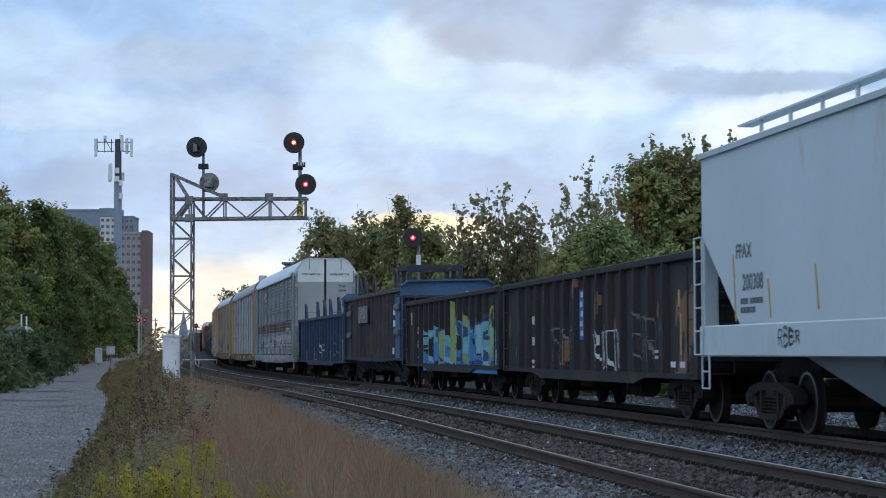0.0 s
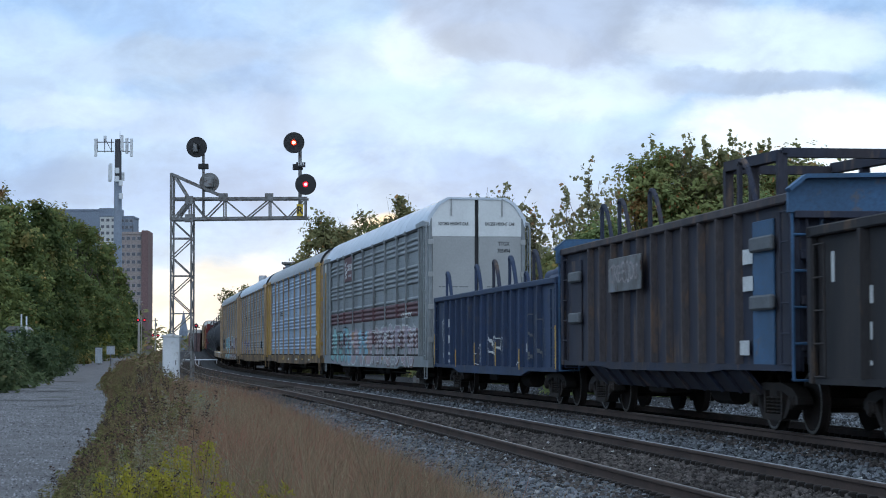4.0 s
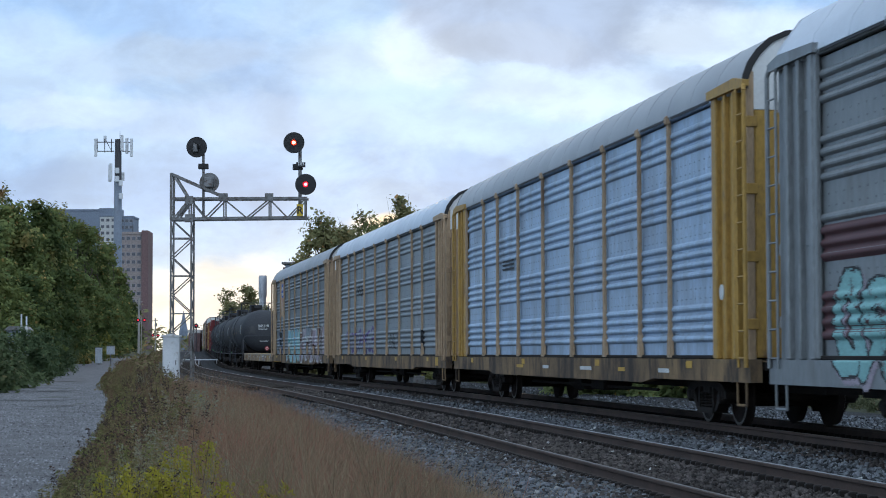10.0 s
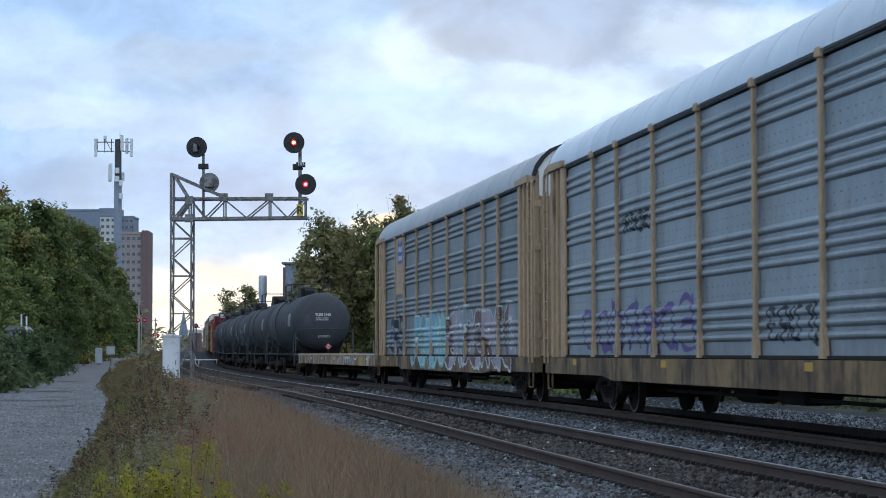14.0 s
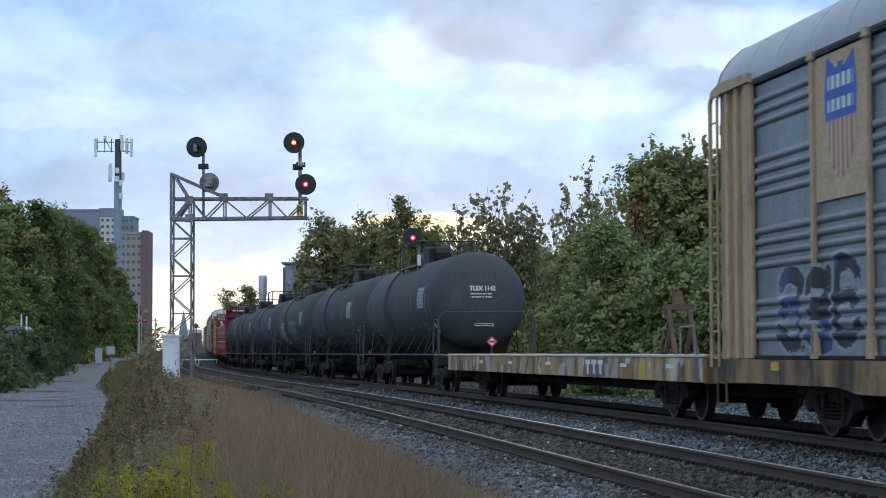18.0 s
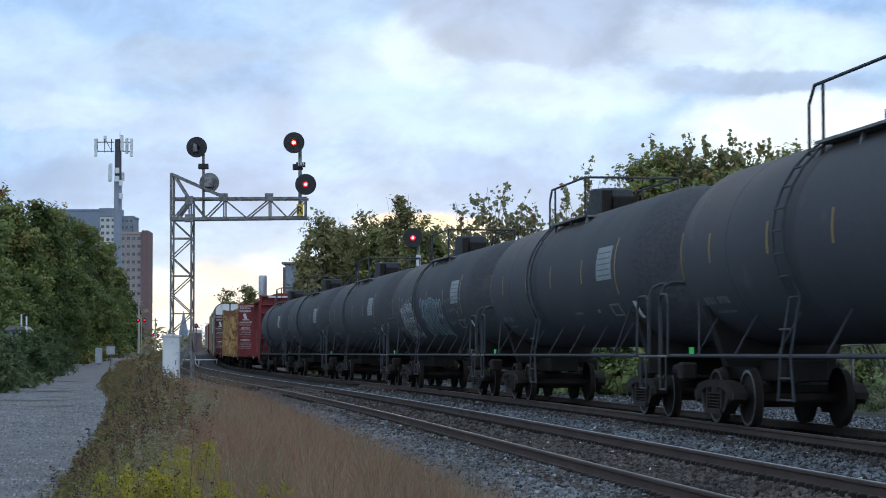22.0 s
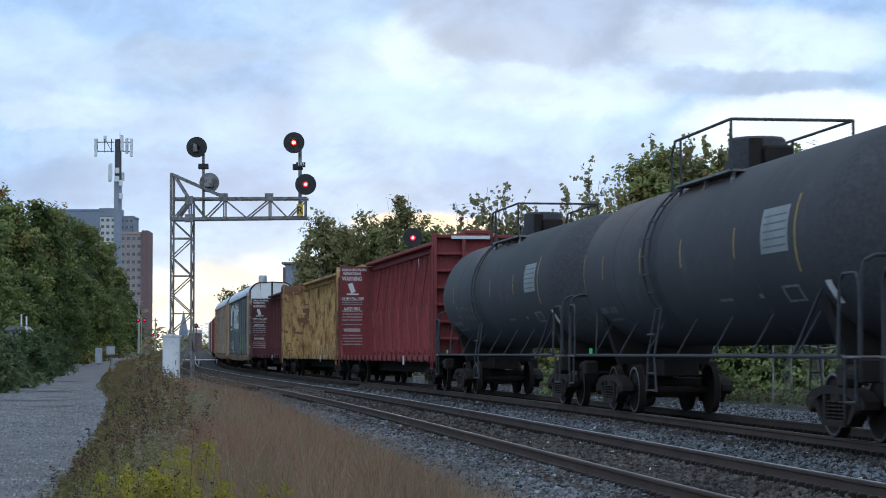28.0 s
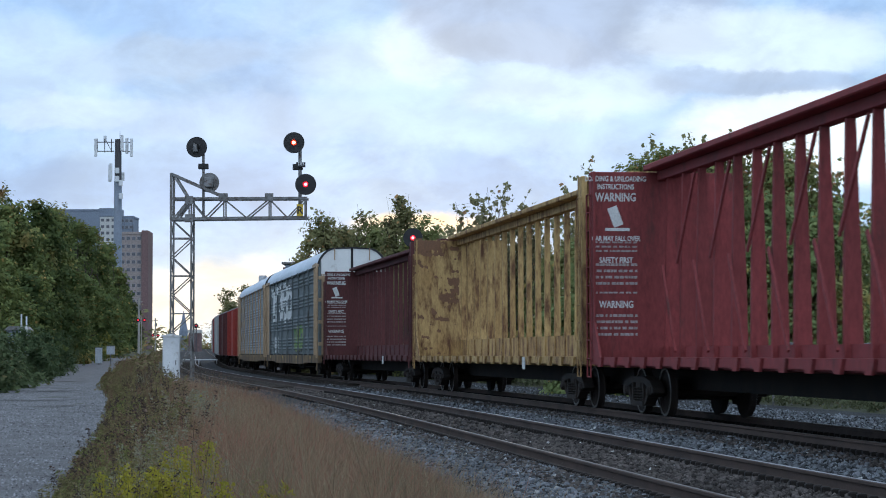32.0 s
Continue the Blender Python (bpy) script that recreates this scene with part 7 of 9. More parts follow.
def tank_car(q):
    c, h = car("tank_car", q - 8.85, q + 8.85, 2.15, "black tank car with walkway platform and white stencil plates", "tank car", "tank cars in the train")
    r, zc = 1.50, 2.80
    xe = h - 0.75
    prof = [(-xe, 0.05), (-xe + 0.03, 0.5), (-xe + 0.16, 0.95), (-xe + 0.36, 1.25), (-xe + 0.62, 1.43), (-xe + 0.9, r)]
    prof = prof + [(-a, b) for a, b in prof[::-1]]
    part("tank", Shape().lathe(prof, 56, "x", (0, 0, zc)), M_TANK, c)
    # weld bands
    for x in (-4.2, 1.35, 4.6):
        part("band", Shape().lathe([(x - 0.03, r), (x - 0.02, r + 0.004), (x + 0.02, r + 0.004), (x + 0.03, r)], 56, "x", (0, 0, zc)), M_TANK, c)
    # underframe and end platforms
    for e in (-1, 1):
        un = Shape()
        un.box(e * (h - 3.6), e * (h - 0.05), -0.35, 0.35, 0.72, 1.05, 0.02)
        un.prism([(-0.9, 0.95), (0.9, 0.95), (1.25, 2.0), (1.0, 1.75), (0.5, 1.42), (-0.5, 1.42), (-1.0, 1.75), (-1.25, 2.0)], e * (h - 2.3), e * (h - 2.0), "x")
        un.box(e * (h - 0.12), e * h, -1.5, 1.5, 0.8, 1.1, 0.02)
        part("end_sill", un, M_UNDER, c)
        part("end_platform", Shape().box(e * (h - 0.75), e * (h - 0.02), -1.5, 1.5, 1.10, 1.14, 0.01), M_GALV, c, "grey steel end platform")
        for s in (-1, 1):
            hr = Shape()
            hr.pipe([(e * (h - 0.1), s * 1.48, 1.1), (e * (h - 0.1), s * 1.48, 1.98), (e * (h - 0.13), s * 1.48, 2.10), (e * (h - 0.22), s * 1.48, 2.18), (e * (h - 0.62), s * 1.50, 2.18), (e * (h - 0.72), s * 1.50, 2.12), (e * (h - 0.78), s * 1.50, 2.0), (e * (h - 0.80), s * 1.52, 1.1)], 0.026)
            hr.pipe([(e * (h - 0.2), s * 1.5, 1.1), (e * (h - 0.2), s * 1.5, 0.55), (e * (h - 0.6), s * 1.5, 0.55), (e * (h - 0.6), s * 1.5, 1.1)], 0.022)
            part("handrail", hr, M_TANK, c)
            part("brake_fitting", Shape().box(e * (h - 1.25), e * (h - 0.95), s * 1.12, s * 1.40, 0.72, 1.02, 0.04).lathe([(e * (h - 0.95), 0.10), (e * (h - 0.55), 0.10)] if e < 0 else [(h - 0.95, 0.10), (h - 0.55, 0.10)], 10, "x", (0, s * 1.28, 0.90)), M_TRUCK, c, "dark brake fitting")
            part("tank_brace", Shape().bar((e * (h - 2.7), s * 1.5, 1.12), (e * (h - 2.0), s * 1.30, 2.05), 0.03, 0.03), M_TANK, c)
        xr = e * (h - 0.12)
        part("handrail", Shape().pipe([(xr, -1.46, 1.1), (xr, -1.45, 2.18), (xr, -1.40, 2.33), (xr, -1.26, 2.40), (xr, 1.26, 2.40), (xr, 1.40, 2.33), (xr, 1.45, 2.18), (xr, 1.46, 1.1)], 0.026, 8), M_TANK, c)
        for s in (1,):
            part("tag", Shape().box(e * (h - 2.3) - 0.14, e * (h - 2.3) + 0.14, s * 1.505, s * 1.515, 1.16, 1.27), M_GREEN_TAG, c, "bright green tag") if e > 0 else None
    rail_ = Shape()
    for s in (-1, 1):
        rail_.rod((-h + 0.7, s * 1.48, 1.13), (h - 0.7, s * 1.48, 1.13), 0.03, 8)
        for x in np.arange(-h + 2.6, h - 2, 2.1):
            rail_.bar((x, s * 1.48, 1.13), (x, s * 1.12, 1.75), 0.025, 0.025)
    part("side_rail", rail_, M_TANK, c)
    # centre platform, dome and its railing
    dm = Shape().lathe([(zc + r - 0.08, 0.55), (zc + r + 0.12, 0.55), (zc + r + 0.12, 0.50), (zc + r + 0.48, 0.48), (zc + r + 0.52, 0.44)], 24, "z", (0.2, 0, 0))
    part("dome", dm, M_TANK, c, "black valve dome")
    dm = Shape().box(-0.9, -0.45, -0.3, 0.2, zc + r + 0.0, zc + r + 0.3, 0.04).rod((-0.7, 0.3, zc + r - 0.1), (-0.7, 0.3, zc + r + 0.42), 0.12, 10)
    part("valve", dm, M_UNDER, c)
    pf = Shape().box(-1.7, 1.7, 0.55, 1.05, zc + r - 0.22, zc + r - 0.18).box(-1.7, 1.7, -1.05, -0.55, zc + r - 0.22, zc + r - 0.18)
    for x in (-1.6, 0, 1.6):
        for s in (-1, 1):
            pf.bar((x, s * 0.95, zc + r - 0.22), (x, s * 1.0, zc + 1.0), 0.05, 0.05)
    part("walkway", pf, M_GALV, c)
    gr = Shape()
    zr = zc + r + 0.62
    for s in (-1, 1):
        gr.pipe([(-1.7, s * 1.02, zc + r - 0.2), (-1.7, s * 1.02, zr), (1.75, s * 1.02, zr), (2.0, s * 1.02, zr - 0.25), (2.0, s * 1.02, zc + r - 0.35)], 0.026)
        gr.pipe([(1.4, s * 1.02, zc + r - 0.2), (1.4, s * 1.02, zr)], 0.026)
    gr.pipe([(-1.7, -1.02, zr), (-1.7, 1.02, zr)], 0.026)
    part("railing", gr, M_TANK, c)
    for s in (-1, 1):
        pts = []
        for k in range(9):
            a = radians(-32 + 92 * k / 8)
            pts.append((s * math.cos(a) * (r + 0.1), zc + math.sin(a) * (r + 0.1)))
        for dx in (-0.22, 0.22):
            part("ladder_stile", Shape().pipe([(1.7 + dx, y, z) for y, z in pts], 0.022), M_TANK, c)
            part("ladder_stile", Shape().pipe([(1.7 + dx, s * 1.36, 1.95), (1.7 + dx, s * 1.5, 1.13), (1.7 + dx * 1.6, s * 1.5, 0.5)], 0.024), M_TANK, c)
        for y, z in pts + [(s * 1.5, z) for z in (0.52, 0.82, 1.13, 1.5)]:
            part("rung", RUNG, None, c, at=(1.7, y, z))
    # plates and marks on the side seen
    def curved(x0, x1, a0, a1, mat_, name, label=""):
        n = 6
        sh = Shape()
        R = r + 0.006
        v = []
        for k in range(n + 1):
            a = radians(a0 + (a1 - a0) * k / n)
            for x in (x0, x1):
                v.append((x, math.cos(a) * R, zc + math.sin(a) * R))
        sh.add(v, [(2 * k, 2 * k + 1, 2 * k + 3, 2 * k + 2) for k in range(n)])
        return part(name, sh, mat_, c, label)
    curved(-6.0, -4.75, -8, 17, M_PLATE, "data_plate", "pale data plate with dark lines")
    for k in range(5):
        curved(-5.9, -4.85, -5 + 4.2 * k, -4 + 4.2 * k, M_MARK_G, "plate_line")
    curved(-6.35, -6.27, -20, 22, M_STRIP, "reflector_strip")
    for x in (-3.4, -0.3, 2.5, 5.5):
        curved(x - 0.04, x + 0.04, -8, 10, M_STRIP, "reflector_strip")
    curved(7.15, 7.22, -16, 14, M_STRIP, "reflector_strip")
    for x0, x1, a0, a1 in (*((5.2 + 0.15 * k, 5.31 + 0.15 * k, -34, -29) for k in range(4)), *((5.95 + 0.15 * k, 6.06 + 0.15 * k, -34, -29) for k in range(4)), *((5.2 + 0.11 * k, 5.28 + 0.11 * k, -41, -39) for k in range(9)), *((-2.6 + 0.12 * k, -2.51 + 0.12 * k, -33, -31) for k in range(6)), (-4.2, -4.0, -33, -30)):
        curved(x0, x1, a0, a1, M_STENCIL, "stencil")
    for a0, a1, x0, x1 in ((-37, -35.5, -6.0, -5.2), (-28, -26.5, -6.0, -5.2), (-37, -26.5, -6.0, -5.9), (-37, -26.5, -5.3, -5.2)):
        curved(x0, x1, a0, a1, M_STENCIL, "placard_frame")
    curved(-7.35, -7.1, -40, -26, M_MARK_W, "placard", "white placard with a red edge")
    return c, h, xe, zc


def centre_beam(q0, q1, mat_, label, seed, solid=0.0, braced=True):
    c, h = car("centerbeam_flat_car", q0, q1, 2.6, label, "lumber car", "lumber cars in the train")
    W, zt = 1.45, 4.86
    for sgn in (1, -1):
        part("side_sill", Shape().prism([(-h, 0.95), (h, 0.95), (h, 1.10), (-h, 1.10)], sgn * (W - 0.06), sgn * W, "y"), mat_, c)
        win = to_mesh("winch", Shape().prism([(-0.22, 1.10), (-0.12, 0.90), (0.12, 0.90), (0.22, 1.10)], sgn * (W + 0.001), sgn * (W + 0.05), "y"), mat_, False)
        for x in np.arange(-h + 0.9, h - 0.5, 1.15):
            part("winch", win, None, c, at=(x, 0, 0))
    part("deck", Shape().prism([(-W + 0.07, 1.02), (0, 1.10), (W - 0.07, 1.02), (W - 0.07, 0.92), (0, 0.85), (-W + 0.07, 0.92)], -h + 0.1, h - 0.1, "x"), mat_, c)
    part("centre_sill", Shape().box(-h + 0.3, h - 0.3, -0.3, 0.3, 0.5, 0.86), M_UNDER, c)
    # bulkheads
    for e in (-1, 1):
        part("bulkhead", Shape().box(e * (h - 0.35), e * (h - 0.28), -W, W, 1.0, zt - 0.05, 0.01), mat_, c, "end bulkhead sheet")
        for y in (-W + 0.05, -0.5, 0.5, W - 0.05):
            part("bulkhead_post", Shape().box(e * (h - 0.279), e * (h - 0.02), y - 0.06, y + 0.06, 1.0, zt - 0.04, 0.02), mat_, c)
        for z in np.linspace(1.1, zt - 0.12, 8):
            part("bulkhead_rib", Shape().box(e * (h - 0.275), e * (h - 0.06), -W + 0.004, W - 0.004, z - 0.04, z + 0.04, 0.01), mat_, c)
        lad = Shape()
        ladder(lad, e * (h - 0.15), W + 0.05, 0.7, zt - 0.5, 0.3)
        part("ladder", lad, mat_, c)
        # gusset side plates
        part("gusset_plate", Shape().prism([(e * (h - 0.36), 1.1), (e * (h - 0.9), 1.1), (e * (h - 0.42), 1.8), (e * (h - 0.42), zt - 0.05), (e * (h - 0.36), zt - 0.05)], W - 0.04, W + 0.004, "y"), mat_, c)
    # centre beam: chord, posts, diagonals
    part("top_chord", Shape().box(-h + 0.3, h - 0.3, -0.40, 0.40, zt - 0.03, zt + 0.09, 0.02), mat_, c)
    part("chord_web", Shape().box(-h + 0.3, h - 0.3, -0.12, 0.12, zt - 0.22, zt - 0.032, 0.01), mat_, c)
    part("lower_web", Shape().box(-h + 0.4, h - 0.4, -0.05, 0.05, 1.08, 1.30 + solid), mat_, c)
    n, wb, wt = 20, 0.150 if braced else 0.085, 0.065
    sp = (2 * h - 1.9) / (n - 1)
    pm = to_mesh("post", Shape().prism([(-wb, 1.08), (wb, 1.08), (wb * 0.82, 2.6), (wt, zt - 0.03), (-wt, zt - 0.03), (-wb * 0.82, 2.6)], -0.05, 0.05, "x"), mat_, False)
    dn = to_mesh("brace", Shape().bar((-sp / 2, 0.08, zt - 0.3), (sp / 2, 0.13, 2.9), 0.07, 0.04, up=(0, 1, 0)), mat_, False)
    up = to_mesh("brace", Shape().bar((-sp / 2, 0.18, 1.2), (sp / 2, 0.13, 2.9), 0.07, 0.04, up=(0, 1, 0)), mat_, False)
    for i in range(n):
        x = -h + 0.95 + sp * i
        part("post", pm, None, c, at=(x, 0, 0))
        if i < n - 1 and braced:
            part("brace", dn if i % 2 else up, None, c, at=(x + sp / 2, 0.06, 0))
    return c, h, zt


M_STENCIL = material("worn_stencil", (0.20, 0.205, 0.21), (0.10, 0.105, 0.11), 0.7, big=6, fine=60, bump=0)
M_STRIP = material("aged_reflector", (0.30, 0.215, 0.085), (0.22, 0.16, 0.07), 0.7, big=3, fine=40, bump=0)
M_PLATE = material("data_plate", (0.21, 0.235, 0.24), (0.16, 0.185, 0.19), 0.6, big=2, fine=30, bump=0.02)




# ---- paint on the cars ----
def paint(name, rgb):
    return material(name, rgb, tuple(v * 0.85 for v in rgb), 0.65, big=2, fine=30, bump=0.0)


P_WHITE, P_TEAL, P_SKY, P_BLUE = paint("spray_white", (0.55, 0.58, 0.58)), paint("spray_teal", (0.13, 0.36, 0.38)), paint("spray_sky", (0.22, 0.42, 0.52)), paint("spray_blue", (0.03, 0.12, 0.42))
P_PINK, P_PURPLE, P_LIME, P_BLACK = paint("spray_pink", (0.38, 0.29, 0.30)), paint("spray_purple", (0.10, 0.07, 0.22)), paint("spray_lime", (0.27, 0.33, 0.085)), paint("spray_black", (0.015, 0.015, 0.018))
P_ORANGE, P_LILAC, P_NAVY, P_GREEN = paint("spray_orange", (0.38, 0.24, 0.17)), paint("spray_lilac", (0.34, 0.30, 0.35)), paint("spray_navy", (0.03, 0.06, 0.16)), paint("spray_green", (0.10, 0.26, 0.06))
P_FADE = paint("faded_teal", (0.085, 0.15, 0.17))
P_AQUA = paint("spray_aqua", (0.22, 0.46, 0.46))
P_AZURE = paint("spray_azure", (0.045, 0.19, 0.42))
P_GREYBLUE = paint("spray_grey_blue", (0.24, 0.29, 0.33))
P_RUST = paint("flaked_rust", (0.17, 0.085, 0.045))
P_BROWN = paint("spray_brown", (0.13, 0.08, 0.075))


def cover(parent, x0, x1, z0, z1, surface, choose, mats, step=0.022, name="graffiti", label="", lift=0.004):
    """Paint that follows a relief: choose(x, z) gives each small cell the number of its paint, or -1 for none."""
    xs, zs = np.arange(x0, x1 + step, step), np.arange(z0, z1 + step, step)
    cx, cz = (xs[:-1] + xs[1:]) / 2, (zs[:-1] + zs[1:]) / 2
    X, Z = np.meshgrid(cx, cz, indexing="ij")
    idx = choose(X, Z)
    GX, GZ = np.meshgrid(xs, zs, indexing="ij")
    GY = surface(GX, GZ) + lift
    V = np.stack([GX, GY, GZ], -1).reshape(-1, 3)
    m = len(zs)
    I = (np.arange(len(cx))[:, None] * m + np.arange(len(cz))[None])
    for k, mat_ in enumerate(mats):
        keep = idx == k
        if not keep.any():
            continue
        i = I[keep]
        F = np.stack([i, i + m, i + m + 1, i + 1], -1)
        used, inv = np.unique(F, return_inverse=True)
        tagged(part(name, flat_mesh(name, V[used], inv.reshape(F.shape), mat_), None, parent, label), kind="stuff")


def glyphs(seed, x0, x1, z0, z1, n, lean=0.1):
    """Random curving strokes, one bundle after another: arrays of segments."""
    rs = np.random.RandomState(seed)
    out = []
    w = (x1 - x0) / n
    hh = z1 - z0

    def curve(p):
        p = np.array(p)
        u = np.linspace(0, 1, 8)[:, None]
        if len(p) == 3:
            q = (1 - u) ** 2 * p[0] + 2 * u * (1 - u) * p[1] + u ** 2 * p[2]
        else:
            q = (1 - u) ** 3 * p[0] + 3 * u * (1 - u) ** 2 * p[1] + 3 * u ** 2 * (1 - u) * p[2] + u ** 3 * p[3]
        return [(q[i], q[i + 1]) for i in range(7)]

    for k in range(n):
        r = lambda lo, hi: rs.uniform(lo, hi)
        S = []
        flip = rs.random() < 0.5
        S += curve([(r(0, 0.2), r(-0.05, 0.1)), (r(-0.2, 0.4), 0.5), (r(0, 0.3), r(0.85, 1.05))])
        kind = rs.randint(4)
        if kind == 0:
            S += curve([(0.15, 0.95), (1.3, 1.1), (1.2, 0.35), (0.2, 0.45)]) + curve([(0.3, 0.45), (0.7, 0.3), (0.95, 0.0)])
        elif kind == 1:
            S += curve([(0.1, 0.05), (1.2, -0.2), (1.2, 1.2), (0.15, 0.95)])
        elif kind == 2:
            S += curve([(0.15, 0.95), (0.6, 1.1), (0.9, 0.85)]) + curve([(0.1, 0.5), (0.5, 0.6), (0.8, 0.5)]) + curve([(0.1, 0.05), (0.5, -0.1), (0.95, 0.15)])
        else:
            S += curve([(0.9, 0.95), (-0.2, 1.1), (1.3, -0.1), (0.05, 0.05)])
        A = np.array(S)
        if flip:
            A[..., 0] = 1 - A[..., 0]
        A[..., 1] = A[..., 1] * r(0.9, 1.08) + r(-0.05, 0.05)
        X = x0 + w * (k + 0.08 + 0.84 * A[..., 0]) + lean * hh * (A[..., 1] - 0.5)
        out.append(np.stack([X, z0 + hh * A[..., 1]], -1))
    return out


def seg_dist(X, Z, segs):
    d = np.full(X.shape, 9.0)
    for (ax, az), (bx, bz) in segs:
        ux, uz = bx - ax, bz - az
        t = np.clip(((X - ax) * ux + (Z - az) * uz) / (ux * ux + uz * uz + 1e-9), 0, 1)
        d = np.minimum(d, np.hypot(X - ax - t * ux, Z - az - t * uz))
    return d


def ripple(X, Z, seed, scale):
    """Smooth wavering between -1 and 1."""
    rs = np.random.RandomState(seed)
    v = 0
    for _ in range(5):
        a, b, c = rs.normal(size=3) * scale
        v = v + np.sin(a * X + b * Z + c * 3)
    return v / 3.2


def bubble(seed, x0, x1, z0, z1, n, fat, edge, fills, outline, shadow=None, fade=None):
    """A choose() for cover(): fat letters with an outline, in several fills."""
    G = glyphs(seed, x0 + 0.1, x1 - 0.1, z0 + fat + edge, z1 - fat - edge, n)

    def choose(X, Z):
        idx = np.full(X.shape, -1)
        rs = np.random.RandomState(seed + 60)
        wob = 0.03 * ripple(X, Z, seed + 5, 4.0) + 0.006 * rs.normal(size=X.shape)
        if shadow is not None:
            for g in G:
                d = seg_dist(X + 0.10, Z + 0.07, g) + wob
                idx = np.where(d < fat + edge, shadow, idx)
        for k, g in enumerate(G):
            d = seg_dist(X, Z, g) + wob
            f = np.array(fills)[(k + np.floor(1.5 + 1.4 * ripple(X, Z, seed + 9, 1.3)).astype(int)) % len(fills)]
            idx = np.where(d < fat + edge, outline, idx)
            idx = np.where(d < fat, f, idx)
            idx = np.where((d < fat * 0.95) & (d > fat * 0.8) & (ripple(X, Z, seed + 3, 2.5) > 0.35), outline, idx)
        worn = (ripple(X, Z, seed + 21, 9.0) + 0.2 * rs.normal(size=X.shape) > 0.95) | ((idx != outline) & (ripple(X, Z, seed + 23, 2.2) + 0.25 * rs.normal(size=X.shape) > 0.75))
        return np.where(worn, -1, idx)
    return choose


def tag_lines(seed, x0, x1, z0, z1, n, width):
    """A thin sprayed scrawl."""
    G = glyphs(seed, x0, x1, z0 + 0.05, z1 - 0.05, n, 0.25)

    def choose(X, Z):
        d = np.full(X.shape, 9.0)
        for g in G:
            d = np.minimum(d, seg_dist(X + 0.05 * ripple(X, Z, seed, 5), Z + 0.05 * ripple(X, Z, seed + 1, 5), g))
        return np.where(d < width * (0.7 + 0.4 * ripple(X, Z, seed + 2, 6)), 0, -1)
    return choose


def gondola_surface(y, n, zb=0.85):
    """The ribbed near side of a gondola."""
    def f(X, Z):
        i = np.clip(np.round(X / 1.025 + (n - 1) / 2), 0, n - 1)
        d = abs(X - (i - (n - 1) / 2) * 1.025)
        return y + 0.115 * np.clip((0.092 - d) / 0.04, 0, 1) * (Z > zb)
    return f


def block(parent, x, y, z, w, h, mat_, name="stencil_mark", label=""):
    return part(name, Shape().box(x - w / 2, x + w / 2, y, y + 0.004, z - h / 2, z + h / 2), mat_, parent, label)


def bent_frame(x, y, z, w):
    """A bent steel bracket: flat upright, rounded head and a raking leg that curves down to the load."""
    sh = Shape().box(x - 0.07, x + 0.07, y - 0.03, y + 0.03, z, z + 0.80, 0.015)
    return sh.pipe([(x, y, z + 0.76), (x - 0.08, y, z + 0.82), (x - 0.25, y, z + 0.80), (x - 0.45, y, z + 0.66), (x - 0.70, y, z + 0.36), (x - 0.88, y, z + 0.05)], w, 6)


